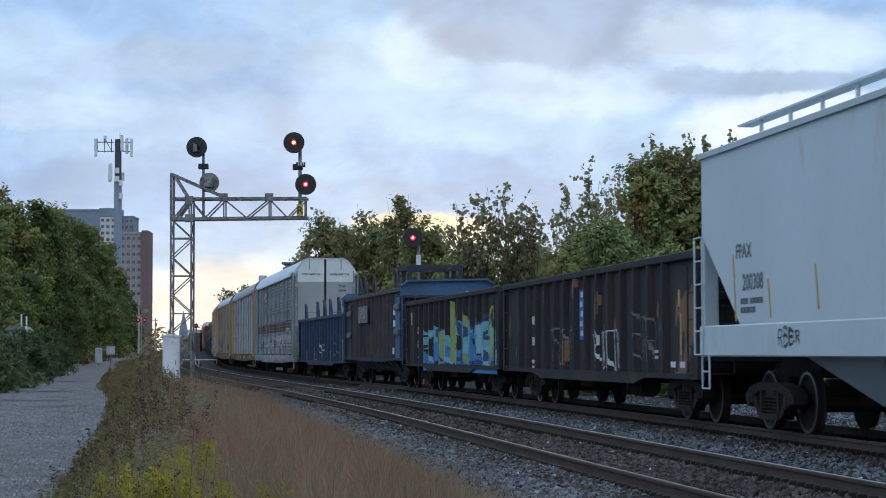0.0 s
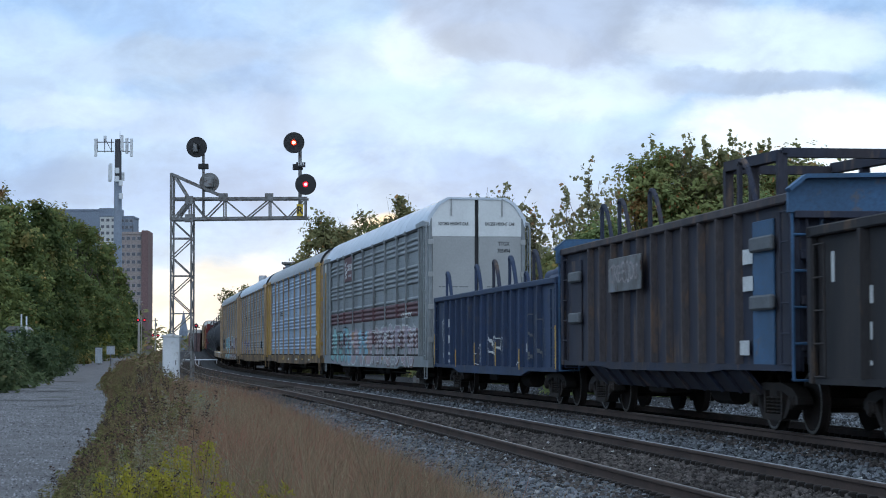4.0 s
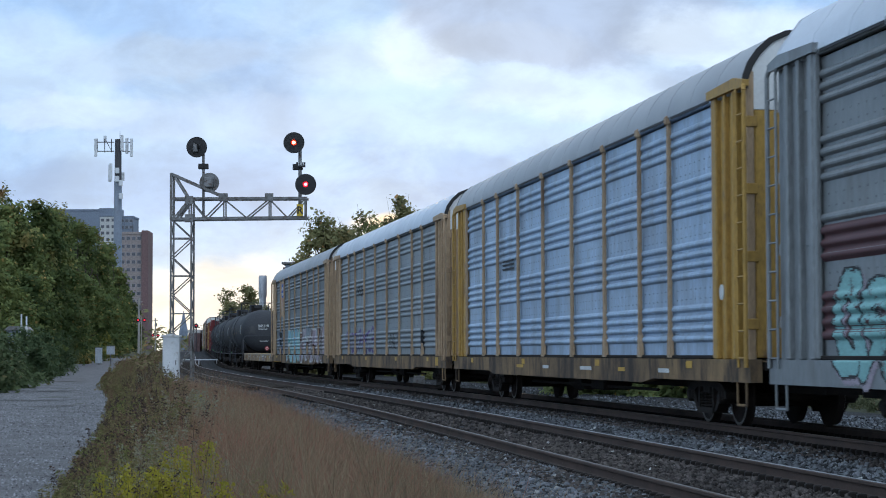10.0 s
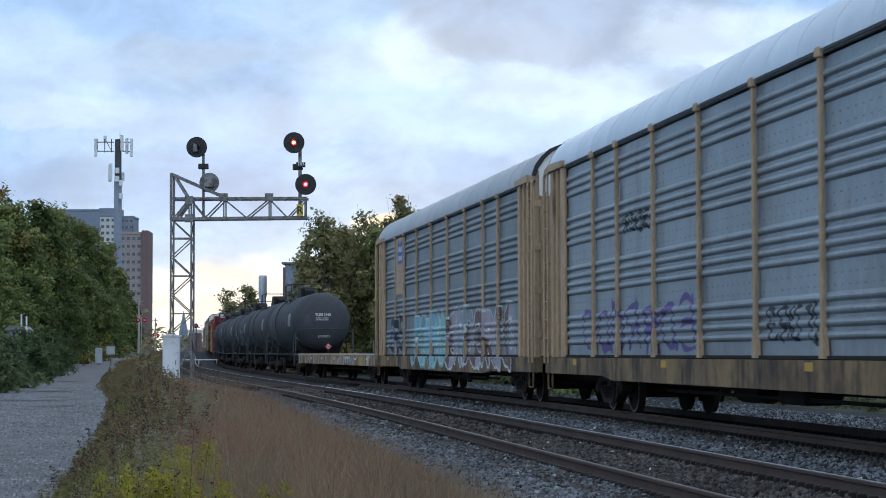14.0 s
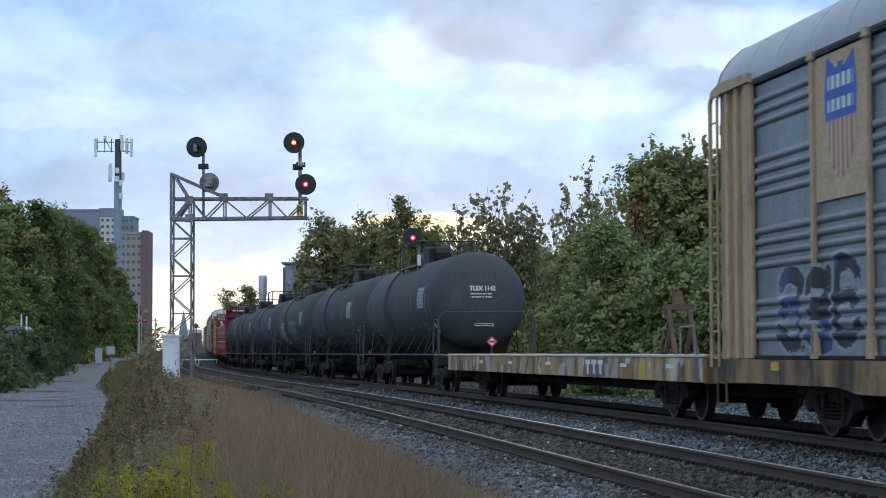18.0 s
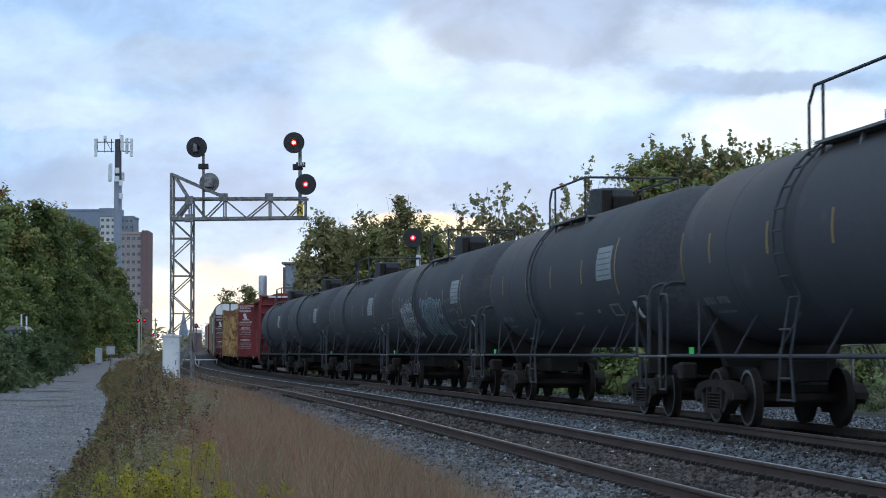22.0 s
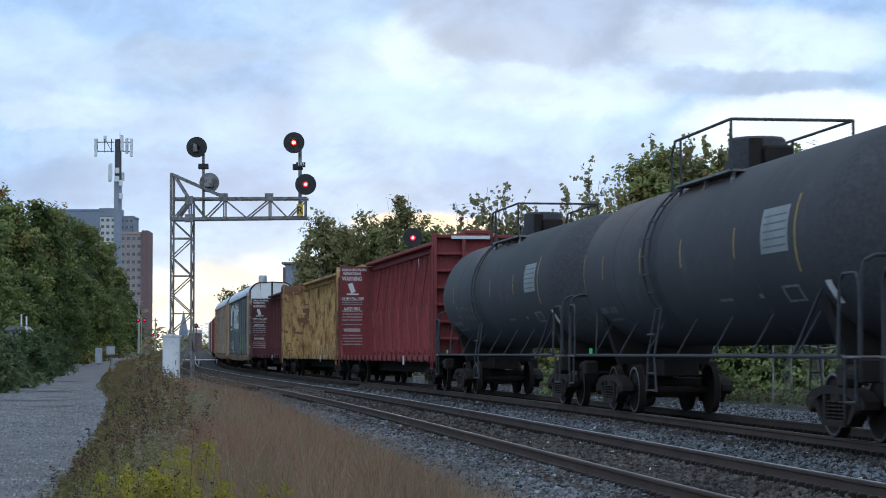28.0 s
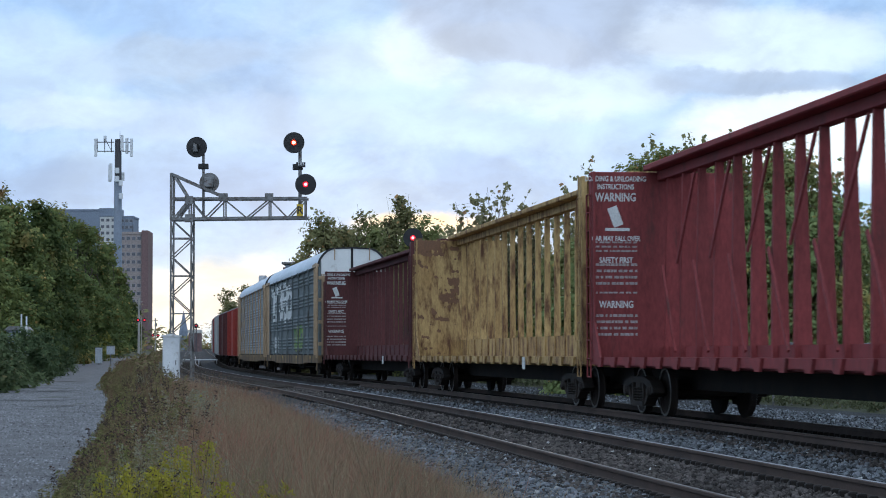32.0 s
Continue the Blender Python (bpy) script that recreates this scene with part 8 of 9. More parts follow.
def gondolas():
    # black, with a blue tag
    c, h = gondola("gondola", -131.6, -113.9, 2.86, 0.74, M_GOND_BLK, 14, "black ribbed gondola car with a blue painted tag", 2.2)
    y = 1.392
    block(c, 0.15, y + 0.0, 1.96, 0.48, 1.02, P_BLUE, "painted_tag", "blue painted strip with white marks")
    for k in range(5):
        block(c, 0.15 + 0.05 * (k % 2), y + 0.006, 1.58 + 0.2 * k, 0.22, 0.11, P_WHITE, "tag_mark")
    S = gondola_surface(1.392, 14)
    cover(c, -3.2, -0.6, 0.8, 1.75, S, tag_lines(4, -3.1, -0.8, 0.85, 1.7, 8, 0.022), [M_MARK_W], label="white sprayed scrawl")
    for x, z, w, hh in (*((5.26 + 0.11 * k, z, 0.07, 0.19) for k in range(4) for z in (1.93, 1.45)), (5.4, 0.98, 0.26, 0.08), (5.4, 0.86, 0.22, 0.05), (-7.0, 0.98, 0.3, 0.1), (-7.6, 0.98, 0.3, 0.1), (-5.8, 1.2, 0.4, 0.05), (-5.8, 1.1, 0.4, 0.05)):
        block(c, x, y, z, w, hh, M_MARK_W)
    rust = lambda X, Z: np.where(ripple(X * 2.2, Z * 1.1, 91, 2.0) + 0.6 * ripple(X, Z, 92, 8.0) > np.where(X < -6.2, 0.45, 1.0), 0, -1)
    cover(c, -8.5, 8.5, 0.82, 2.7, S, rust, [P_RUST], step=0.035, name="rust_patch", label="brown rust patches", lift=0.003)
    cover(c, 0.9, 3.4, 0.85, 1.9, S, tag_lines(14, 1.0, 3.3, 0.95, 1.75, 6, 0.02), [M_STENCIL], label="faint pale scrawl", lift=0.005)
    cover(c, -6.4, -4.4, 0.9, 2.0, S, tag_lines(15, -6.3, -4.5, 1.0, 1.9, 5, 0.02), [M_STENCIL], label="faint pale scrawl", lift=0.005)
    block(c, -7.4, y, 2.1, 0.12, 0.28, M_MARK_Y, "reflector_strip")
    block(c, -7.5, y, 1.5, 0.09, 0.7, M_MARK_Y, "reflector_strip", "worn orange strip")
    # graffiti gondola
    c, h = gondola("gondola", -113.3, -97.0, 2.86, 0.76, M_GOND_BLK, 13, "black ribbed gondola car covered in blue and green graffiti", 2.2)
    S = gondola_surface(1.392, 13)
    G = glyphs(12, -7.3, 4.8, 0.95, 1.95, 8)

    G2, G3 = glyphs(13, -7.4, 4.9, 0.9, 2.35, 12, 0.05), glyphs(18, -7.3, 4.8, 0.85, 2.1, 9, -0.08)

    def wild(X, Z):
        """Fat azure and teal letters over a blue foot, lime strokes between, navy and black lines on top."""
        u, w = ripple(X * 2.0, Z * 0.8, 17, 1.6), ripple(X, Z, 12, 2.6)
        idx = np.where(Z < 1.12 + 0.22 * u, 1, -1)
        for k, g in enumerate(G):
            d = seg_dist(X + 0.04 * w, Z, g)
            idx = np.where(d < 0.24, (4, 5)[k % 2], idx)
            idx = np.where(d < 0.19, np.where(Z > 1.5 + 0.3 * w, 2, np.where(u > 0.3, 3, 1)), idx)
        for k, g in enumerate(G2):
            d = seg_dist(X, Z + 0.03 * w, g)
            idx = np.where(d < 0.055 + 0.02 * u, (0, 4, 3, 1)[k % 4], idx)
        for g in G3:
            idx = np.where(seg_dist(X, Z, g) < 0.045 + 0.025 * w, np.where(u > -0.1, 4, 5), idx)
        idx = np.where((ripple(X * 3.4, Z * 0.35, 31, 1.3) > 0.78) & (Z < 2.45 + 0.2 * u) & (Z > 1.0 + 0.3 * w), 0, idx)
        idx = np.where((Z > 1.95 + 0.35 * u) & (idx != 0), -1, idx)
        return np.where(Z < 0.80 + 0.05 * u, 1, idx)
    cover(c, -7.5, 4.9, 0.64, 2.66, S, wild, [P_LIME, P_AZURE, P_TEAL, P_SKY, P_NAVY, P_BLACK], label="blue, teal and lime graffiti")
    for x, z, w, hh, m_ in ((6.2, 1.9, 0.5, 0.22, M_MARK_W), (6.2, 1.45, 0.42, 0.22, M_MARK_W), (6.2, 1.05, 0.4, 0.06, M_MARK_W), (7.4, 2.3, 0.12, 0.4, M_MARK_W), (-7.6, 1.3, 0.25, 0.32, P_WHITE), (-7.6, 1.05, 0.2, 0.2, M_MARK_Y), (-7.9, 2.3, 0.08, 0.28, P_WHITE)):
        block(c, x, y, z, w, hh, m_)
    # high dark-blue gondola with gable ends
    c, h = gondola("gondola", -96.4, -80.6, 3.40, 0.92, M_GOND_DKB, 11, "high dark-blue gondola car with raised blue ends", 2.2, belly=0.05, chord=M_RIB_WORN, rib_mat=M_RIB_WORN, rib_w=0.06)
    for sgn in (1, -1):
        sk = Shape().prism([(sgn * 1.40, 0.96), (sgn * 1.36, 0.96), (sgn * 1.02, 0.56), (sgn * 1.06, 0.56)], -5.2, 5.9, "x")
        part("hopper_skirt", sk, M_GOND_DKB, c)
        for i in range(11):
            x = (i - 5) * 1.025
            part("skirt_rib", Shape().bar((x, sgn * 1.44, 0.96), (x, sgn * 1.10, 0.56), 0.08, 0.05), M_GOND_DKB, c)
        for x in (-6.3, 6.6):
            part("end_panel", Shape().box(x - 0.5, x + 0.5, sgn * 1.395, sgn * 1.43, 1.0, 3.1, 0.01), M_BRIGHTBLUE if x < 0 else M_GOND_DKB, c)
            for z in (1.9, 2.75):
                part("latch_block", Shape().box(x - 0.62, x + 0.42, sgn * 1.43, sgn * 1.52, z - 0.11, z + 0.11, 0.03), M_MARK_G, c)
    for e in (-1, 1):
        x0 = e * (h - 0.02)
        part("raised_end", Shape().prism([(-1.58, 3.10), (1.58, 3.10), (1.58, 3.40), (1.36, 3.58), (-1.36, 3.64), (-1.58, 3.46)], x0, x0 + e * 0.10, "x"), M_BRIGHTBLUE, c, "bright blue raised end panel")
        part("end_rim", Shape().bar((x0 + e * 0.14, -1.36, 3.65), (x0 + e * 0.14, 1.36, 3.59), 0.2, 0.06).bar((x0 + e * 0.14, 1.36, 3.59), (x0 + e * 0.14, 1.60, 3.40), 0.2, 0.05).bar((x0 + e * 0.14, -1.36, 3.65), (x0 + e * 0.14, -1.60, 3.46), 0.2, 0.05), M_BRIGHTBLUE, c)
        part("end_beam", Shape().box(x0 + e * 0.10, x0 + e * 0.16, -1.5, 1.5, 3.02, 3.12, 0.01), M_GOND_DKB, c)
        marks_end(c, x0 + e * 0.101, e * 1.0, 3.2, 0.7, 0.1, 1, 5, M_MARK_W)
        lad = Shape()
        ladder(lad, e * (h + 0.02), 1.30, 0.8, 3.3, 0.42, "y", step=0.42, r=0.02)
        part("ladder", lad, M_BRIGHTBLUE, c, "blue end ladder")
    part("name_board", Shape().box(0.55, 3.1, 1.52, 1.55, 2.32, 2.96, 0.01), M_GALV, c, "weathered pale board")
    cover(c, 0.6, 3.05, 2.36, 2.92, lambda X, Z: 1.55 + 0 * X, tag_lines(9, 0.7, 3.0, 2.45, 2.85, 7, 0.03), [M_MARK_P])
    for x, z in ((-5.6, 2.6), (-5.6, 2.2), (-5.4, 1.25)):
        block(c, x, 1.44, z, 0.5, 0.22, M_MARK_W)
    for s in (-0.9, 0.9):
        part("cradle_beam", Shape().bar((-5.6, s, 4.12), (-2.8, s, 4.20), 0.16, 0.16), M_GOND_DKB, c, "dark steel load cradle")
        for x in (-5.6, -4.2, -2.8):
            part("cradle_post", Shape().bar((x, s, 3.2), (x, s, 4.15), 0.14, 0.14), M_GOND_DKB, c)
    for x in (-5.6, -2.8):
        part("cradle_beam", Shape().bar((x, -0.9, 4.16), (x, 0.9, 4.16), 0.14, 0.14), M_GOND_DKB, c)
    for x in (4.9, 3.4, 1.0, -4.6):
        part("stake", bent_frame(x, 1.25, 3.3, 0.045), M_GOND_DKB, c, "bent steel stake")
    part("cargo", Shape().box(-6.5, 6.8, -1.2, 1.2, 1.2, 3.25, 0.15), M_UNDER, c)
    # blue gondola
    c, h = gondola("gondola", -80.1, -62.7, 2.84, 0.76, M_GOND_BLUE, 14, "blue ribbed gondola car carrying bent steel frames", 1.9)
    S = gondola_surface(1.392, 14)
    for x, z, hh in ((8.62, 1.3, 0.9), (4.61, 1.03, 0.48), (1.54, 1.15, 0.6), (-1.54, 1.15, 0.6), (-4.61, 1.03, 0.5), (-8.62, 1.3, 0.95)):
        y0 = 1.491 if abs(x) > 8 else 1.508
        part("reflector_strip", Shape().box(x - 0.045, x + 0.045, y0, y0 + 0.006, z - hh / 2, z + hh / 2), M_MARK_Y, c, "yellow reflective strip")
    for x, z, w, hh in ((6.4, 2.05, 0.36, 0.24), (6.4, 1.58, 0.34, 0.24), (6.4, 1.17, 0.34, 0.08), (6.4, 0.95, 0.34, 0.08), (-6.2, 0.98, 0.2, 0.14), (-5.0, 1.3, 0.1, 0.2), (-3.6, 0.9, 0.3, 0.04), (-3.9, 0.95, 0.2, 0.04), (0.6, 0.9, 0.3, 0.05)):
        block(c, x, 1.393, z, w, hh, M_MARK_W)
    cover(c, 6.7, 7.9, 0.95, 2.3, S, tag_lines(21, 6.8, 7.7, 1.0, 2.2, 3, 0.022), [M_MARK_W], label="white sprayed scrawl")
    cover(c, -2.2, -0.2, 0.9, 2.2, S, tag_lines(22, -2.1, -0.3, 1.1, 1.7, 5, 0.02), [M_MARK_W], label="white sprayed scrawl")
    cover(c, 0.7, 1.9, 0.8, 1.6, S, tag_lines(23, 0.8, 1.8, 0.85, 1.4, 3, 0.02), [M_MARK_W], label="white sprayed scrawl")
    cover(c, -7.2, -5.2, 0.9, 2.4, S, tag_lines(24, -7.1, -5.3, 1.0, 2.1, 5, 0.022), [M_MARK_G], label="faint sprayed scrawl")
    for x, mt in ((7.9, M_GOND_BLUE), (2.9, M_GOND_BLUE), (0.2, M_GOND_DKB), (-2.0, M_GOND_BLUE), (-5.0, M_GOND_DKB)):
        part("stake", bent_frame(x, 1.22, 2.75, 0.055), mt, c, "bent steel stake")
        part("stake", bent_frame(x - 0.3, -1.1, 2.75, 0.055), mt, c, "bent steel stake")
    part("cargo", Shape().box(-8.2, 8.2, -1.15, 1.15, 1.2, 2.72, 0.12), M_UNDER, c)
    for x, z in ((-2.6, 3.05), (-3.6, 3.1), (-6.6, 3.0)):
        part("machine_part", Shape().box(x - 0.9, x + 0.9, -0.7, 0.4, 2.72, z, 0.08).lathe([(x - 0.8, 0.22), (x + 0.7, 0.22)], 12, "x", (0, 0.1, z)), M_GOND_BLUE, c, "blue steel fitting")


def racks():
    c, h = autorack(-62.0, -34.2, M_RACK_GREY, M_RACK_GREY, M_RACK_GREY, M_ROOF, "grey autorack with maroon stripes and graffiti", seed=1)
    band = lambda X, Z: np.where(((Z > 2.36) & (Z < 2.84)) | ((Z > 1.33) & (Z < 1.98)), 0, -1)
    cover(c, -11.9, 11.9, 1.32, 2.86, rack_surface, band, [M_MAROON], step=0.02, name="stripe", label="maroon painted stripe")
    # logo panel, drawn as plain shapes
    flat_sign = lambda X, Z: RACK_W - 0.045 + 0 * X
    part("logo_panel", Shape().box(4.52, 7.13, RACK_W - 0.075, RACK_W - 0.043, 4.06, 5.04, 0.004), M_MAROON, c, "maroon sign panel")

    def badge(X, Z):
        """A striped wing and a row of bars in place of the owner's name."""
        wing = (((X - 6.66) / 0.34) ** 2 + ((Z - 4.55) / 0.38) ** 2 < 1) & (((X - 6.55) / 0.30) ** 2 + ((Z - 4.70) / 0.22) ** 2 > 0.30) & (np.sin(Z * 34 + X * 6) > -0.35)
        name_ = (abs(Z - 4.60) < 0.13) & (abs(X - 5.45) < 0.78) & (np.sin(X * 26) > -0.6) & ((abs(Z - 4.60) > 0.05) | (np.sin(X * 13) > -0.2))
        return np.where(wing | name_ | ((abs(Z - 4.28) < 0.045) & (abs(X - 5.4) < 0.45) & (np.sin(X * 44) > -0.5)), 0, -1)
    cover(c, 4.5, 7.15, 4.1, 5.0, flat_sign, badge, [M_MARK_W], step=0.02, name="logo", label="white logo shapes", lift=0.006)
    cover(c, 6.0, 11.6, 0.70, 2.25, rack_surface, bubble(41, 6.0, 11.6, 0.75, 2.2, 5, 0.17, 0.04, [0, 0, 1, 0], 3, 4), [P_AQUA, P_SKY, P_WHITE, P_BLACK, P_LILAC], label="teal and white graffiti", lift=0.007)
    cover(c, -1.4, 6.0, 0.70, 2.2, rack_surface, bubble(43, -1.4, 6.0, 0.75, 2.15, 5, 0.18, 0.03, [0, 1, 2, 0], 3, 4), [P_PINK, P_ORANGE, P_SKY, P_LILAC, P_WHITE], label="pink and orange graffiti", lift=0.007)
    cover(c, -11.4, -1.4, 0.70, 2.25, rack_surface, bubble(47, -11.4, -1.4, 0.75, 2.2, 9, 0.085, 0.04, [0, 0, 1, 0], 2, 3), [P_LILAC, P_PINK, P_WHITE, P_BROWN], label="pale pink and white graffiti", lift=0.007)
    cover(c, -10.3, -8.0, 2.25, 2.6, rack_surface, tag_lines(48, -10.2, -8.1, 2.28, 2.55, 6, 0.03), [P_WHITE], label="white stencil scrawl", lift=0.009)
    c, h = autorack(-33.1, -5.3, M_RACK_LIGHT, M_RACK_TAN, M_SILL, M_ROOF_G, "pale blue-grey autorack with yellow end posts", M_RACK_YEL, doors=(M_DOOR_W, M_RACK_YEL), seed=2)
    for z in (3.22, 3.32, 3.42):
        block(c, 5.9, 1.515, z, 1.5, 0.05, M_MARK_D, "stencil")
    part("sticker", Shape().lathe([(1.6, 0.12), (1.612, 0.12)], 14, "y", (-12.5, 0, 2.1)), P_WHITE, c, "round white sticker")
    for x, w in ((-9.0, 0.7), (-6.0, 0.5), (-3.0, 1.0), (1.0, 0.6), (4.0, 0.8)):
        block(c, x, 1.6, 0.88, w, 0.07, (M_MARK_Y, M_MARK_W)[int(abs(x)) % 2])
    c, h = autorack(-3.9, 23.9, M_RACK_DULL, M_RACK_TAN, M_SILL, M_ROOF, "dull galvanised autorack on a brown flat car", doors=(M_DOOR_W, M_RACK_TAN), seed=3)
    cover(c, 1.6, 10.6, 1.10, 2.4, rack_surface, tag_lines(51, 1.8, 10.4, 1.2, 2.1, 7, 0.085), [P_PURPLE], label="purple graffiti tag")
    cover(c, -4.2, -1.8, 1.2, 1.9, rack_surface, tag_lines(52, -4.1, -1.9, 1.25, 1.85, 4, 0.05), [P_BLACK], label="black graffiti tag")
    cover(c, -9.6, -9.0, 1.2, 2.0, rack_surface, tag_lines(54, -9.5, -9.1, 1.25, 1.95, 2, 0.04), [P_BLACK], label="black graffiti tag", lift=0.006)
    cover(c, 4.8, 7.0, 3.3, 3.8, rack_surface, tag_lines(53, 4.9, 6.9, 3.35, 3.75, 4, 0.06), [M_MARK_D], label="dark stencil")
    block(c, -12.3, 1.605, 0.93, 0.5, 0.25, M_MARK_Y, "reflector_plate", "yellow plate")
    c, h = autorack(25.2, 53.0, M_RACK_OLD, M_RACK_TAN, M_SILL, M_ROOF_G, "weathered autorack with a blue shield and graffiti", doors=(M_DOOR_W, M_RACK_TAN), seed=4)
    cover(c, 7.3, 9.15, 3.15, 5.02, lambda X, Z: 1.525 + 0 * X, lambda X, Z: 0 * X.astype(int), [M_RACK_TAN2], step=0.1, name="sign_panel", label="tan painted panel")
    def shield(X, Z):
        """Blue head with two ears and bars for words, over striped field drawn to a point."""
        u = abs(X - 8.22)
        top = 4.84 + 0.16 * np.clip((u - 0.18) / 0.30, 0, 1) + 0.05 * (u < 0.10)
        side = np.interp(Z, [3.40, 3.55, 3.85, 4.15, 4.5, 4.7, 5.0], [0.05, 0.30, 0.50, 0.56, 0.60, 0.56, 0.50])
        inside = (u < side) & (Z < top) & (Z > 3.40)
        words = ((abs(Z - 4.66) < 0.085) | (abs(Z - 4.36) < 0.085)) & (u < 0.47) & (np.sin(X * 32) > -0.55)
        head = np.where(words, 1, 0)
        field = np.where(np.sin(X * 38) > 0.1, 2, 3)
        return np.where(inside, np.where(Z > 4.17, head, field), -1)
    cover(c, 7.4, 9.1, 3.38, 5.0, lambda X, Z: 1.525 + 0 * X, shield, [P_SHIELD, P_WHITE, P_STRIPE, P_CREAM2], step=0.022, name="shield", label="blue shield over faded red stripes", lift=0.008)
    cover(c, -1.2, 5.4, 0.70, 2.45, rack_surface, bubble(61, -1.2, 5.4, 0.75, 2.4, 5, 0.20, 0.045, [0, 1, 0, 0], 3, 4), [P_SKY, P_AQUA, P_BLUE, P_WHITE, P_TEAL], label="pale blue graffiti")
    cover(c, -11.2, -1.2, 0.70, 2.5, rack_surface, bubble(63, -11.2, -1.2, 0.75, 2.45, 7, 0.19, 0.05, [0, 1, 2, 1], 3, 4), [P_BROWN, P_LILAC, P_GREYBLUE, P_WHITE, P_BROWN], label="brown and white graffiti")
    cover(c, 7.4, 11.2, 1.12, 2.5, rack_surface, bubble(64, 7.5, 11.1, 1.15, 2.45, 3, 0.13, 0.055, [1, 1, 2], 0), [P_GREYBLUE, M_MARK_D, P_NAVY], label="dark graffiti letters with pale outlines")
    c, h = autorack(267.3, 295.1, M_SLATE_SIDE, M_SLATE_SIDE, M_SILL, M_ROOF, "slate-grey autorack with large white graffiti letters", M_RACK_TAN, doors=(M_DOOR_W, M_RACK_TAN), seed=5)
    cover(c, -0.8, 11.6, 2.8, 4.95, rack_surface, bubble(71, -0.8, 11.6, 2.85, 4.9, 5, 0.24, 0.0, [0], 0), [P_WHITE], step=0.05, label="large white graffiti letters")
    cover(c, 6.8, 10.2, 1.15, 2.2, rack_surface, bubble(73, 6.8, 10.2, 1.2, 2.1, 2, 0.30, 0.0, [0], 0), [P_WHITE], step=0.05, label="white graffiti patch")
    cover(c, -6.5, -1.5, 1.1, 2.7, rack_surface, bubble(72, -6.5, -1.5, 1.2, 2.6, 3, 0.22, 0.05, [0, 1], 2), [P_GREEN, P_LIME, P_BLACK], step=0.05, label="green graffiti")
    autorack(296.3, 324.1, M_RACK_DULL, M_RACK_TAN, M_SILL, M_ROOF, "grey autorack far down the train", doors=(M_DOOR_W, M_RACK_TAN), seed=6)


M_RACK_OLD = material("rack_weathered", (0.205, 0.235, 0.255), (0.150, 0.172, 0.188), 0.5, 0.2, big=0.5, fine=16, bump=0.06, stretch=(1, 1, 0.3), stain=(0.13, 0.135, 0.135), amount=0.4)
P_SHIELD, P_STRIPE, P_CREAM2 = paint("shield_blue", (0.04, 0.10, 0.36)), paint("faded_red", (0.30, 0.12, 0.10)), paint("cream_stripe", (0.46, 0.36, 0.27))
M_RACK_TAN2 = material("tan_panel", (0.42, 0.31, 0.21), (0.36, 0.265, 0.18), 0.7, big=1, fine=18, bump=0.03)


P_DUST, P_CREAM = paint("faded_grey", (0.30, 0.29, 0.28)), paint("faded_cream", (0.46, 0.40, 0.30))


def flat():
    c, h = flat_car(53.9, 80.6)
    S = lambda X, Z: 1.50 + 0 * X
    streak = lambda X, Z: np.select([ripple(X * 3, Z * 2, 81, 1.4) + 0.5 * ripple(X, Z, 84, 6) > 0.55, ripple(X * 2.4, Z * 2, 82, 1.4) + 0.5 * ripple(X, Z, 85, 6) > 0.6, ripple(X * 2.6, Z * 2, 83, 1.3) + 0.5 * ripple(X, Z, 86, 6) > 0.6], [0, 1, 2], -1)
    cover(c, -h + 0.2, h - 0.2, 0.71, 1.09, S, streak, [P_BROWN, P_DUST, P_CREAM], step=0.035, name="rust_streak", label="rust and faded paint streaks")
    # the owner's mark as plain shapes
    block(c, -5.5, 1.508, 0.90, 1.75, 0.36, P_BROWN, "mark_board")
    for x in (-6.05, -5.5, -4.95):
        block(c, x, 1.513, 1.0, 0.42, 0.09, P_WHITE, "mark_shape")
        block(c, x, 1.513, 0.86, 0.16, 0.2, P_WHITE, "mark_shape")
    block(c, -9.3, 1.508, 0.88, 0.45, 0.26, M_MARK_Y, "reflector_plate")
    for x in (-11.2, -7.9, -1.0, 3.5, 7.6):
        block(c, x, 1.508, 0.95, 0.5, 0.07, M_MARK_W, "stencil")
    # trailer hitch stand near the end by the rack, and a low handrail
    x = -h + 5.0
    ht = Shape()
    for y in (0.35, 0.75):
        ht.bar((x - 0.45, y, 1.13), (x + 0.10, y, 2.05), 0.07, 0.09)
        ht.bar((x + 0.30, y, 1.13), (x - 0.12, y, 1.70), 0.06, 0.07)
    ht.bar((x + 0.10, 0.28, 2.02), (x + 0.10, 0.82, 2.02), 0.16, 0.10).bar((x - 0.12, 0.35, 1.68), (x - 0.12, 0.75, 1.68), 0.08, 0.08)
    ht.prism([(x + 0.02, 2.06), (x + 0.20, 2.06), (x + 0.26, 2.30), (x + 0.18, 2.32)], 0.45, 0.62, "y")
    part("hitch", ht, M_RUSTY, c, "rusty trailer hitch stand")
    part("handrail", Shape().pipe([(-h + 2.6, 1.2, 1.13), (-h + 2.6, 1.2, 1.62), (-h + 1.7, 1.2, 1.62), (-h + 1.7, 1.2, 1.13)], 0.02), M_GALV, c)


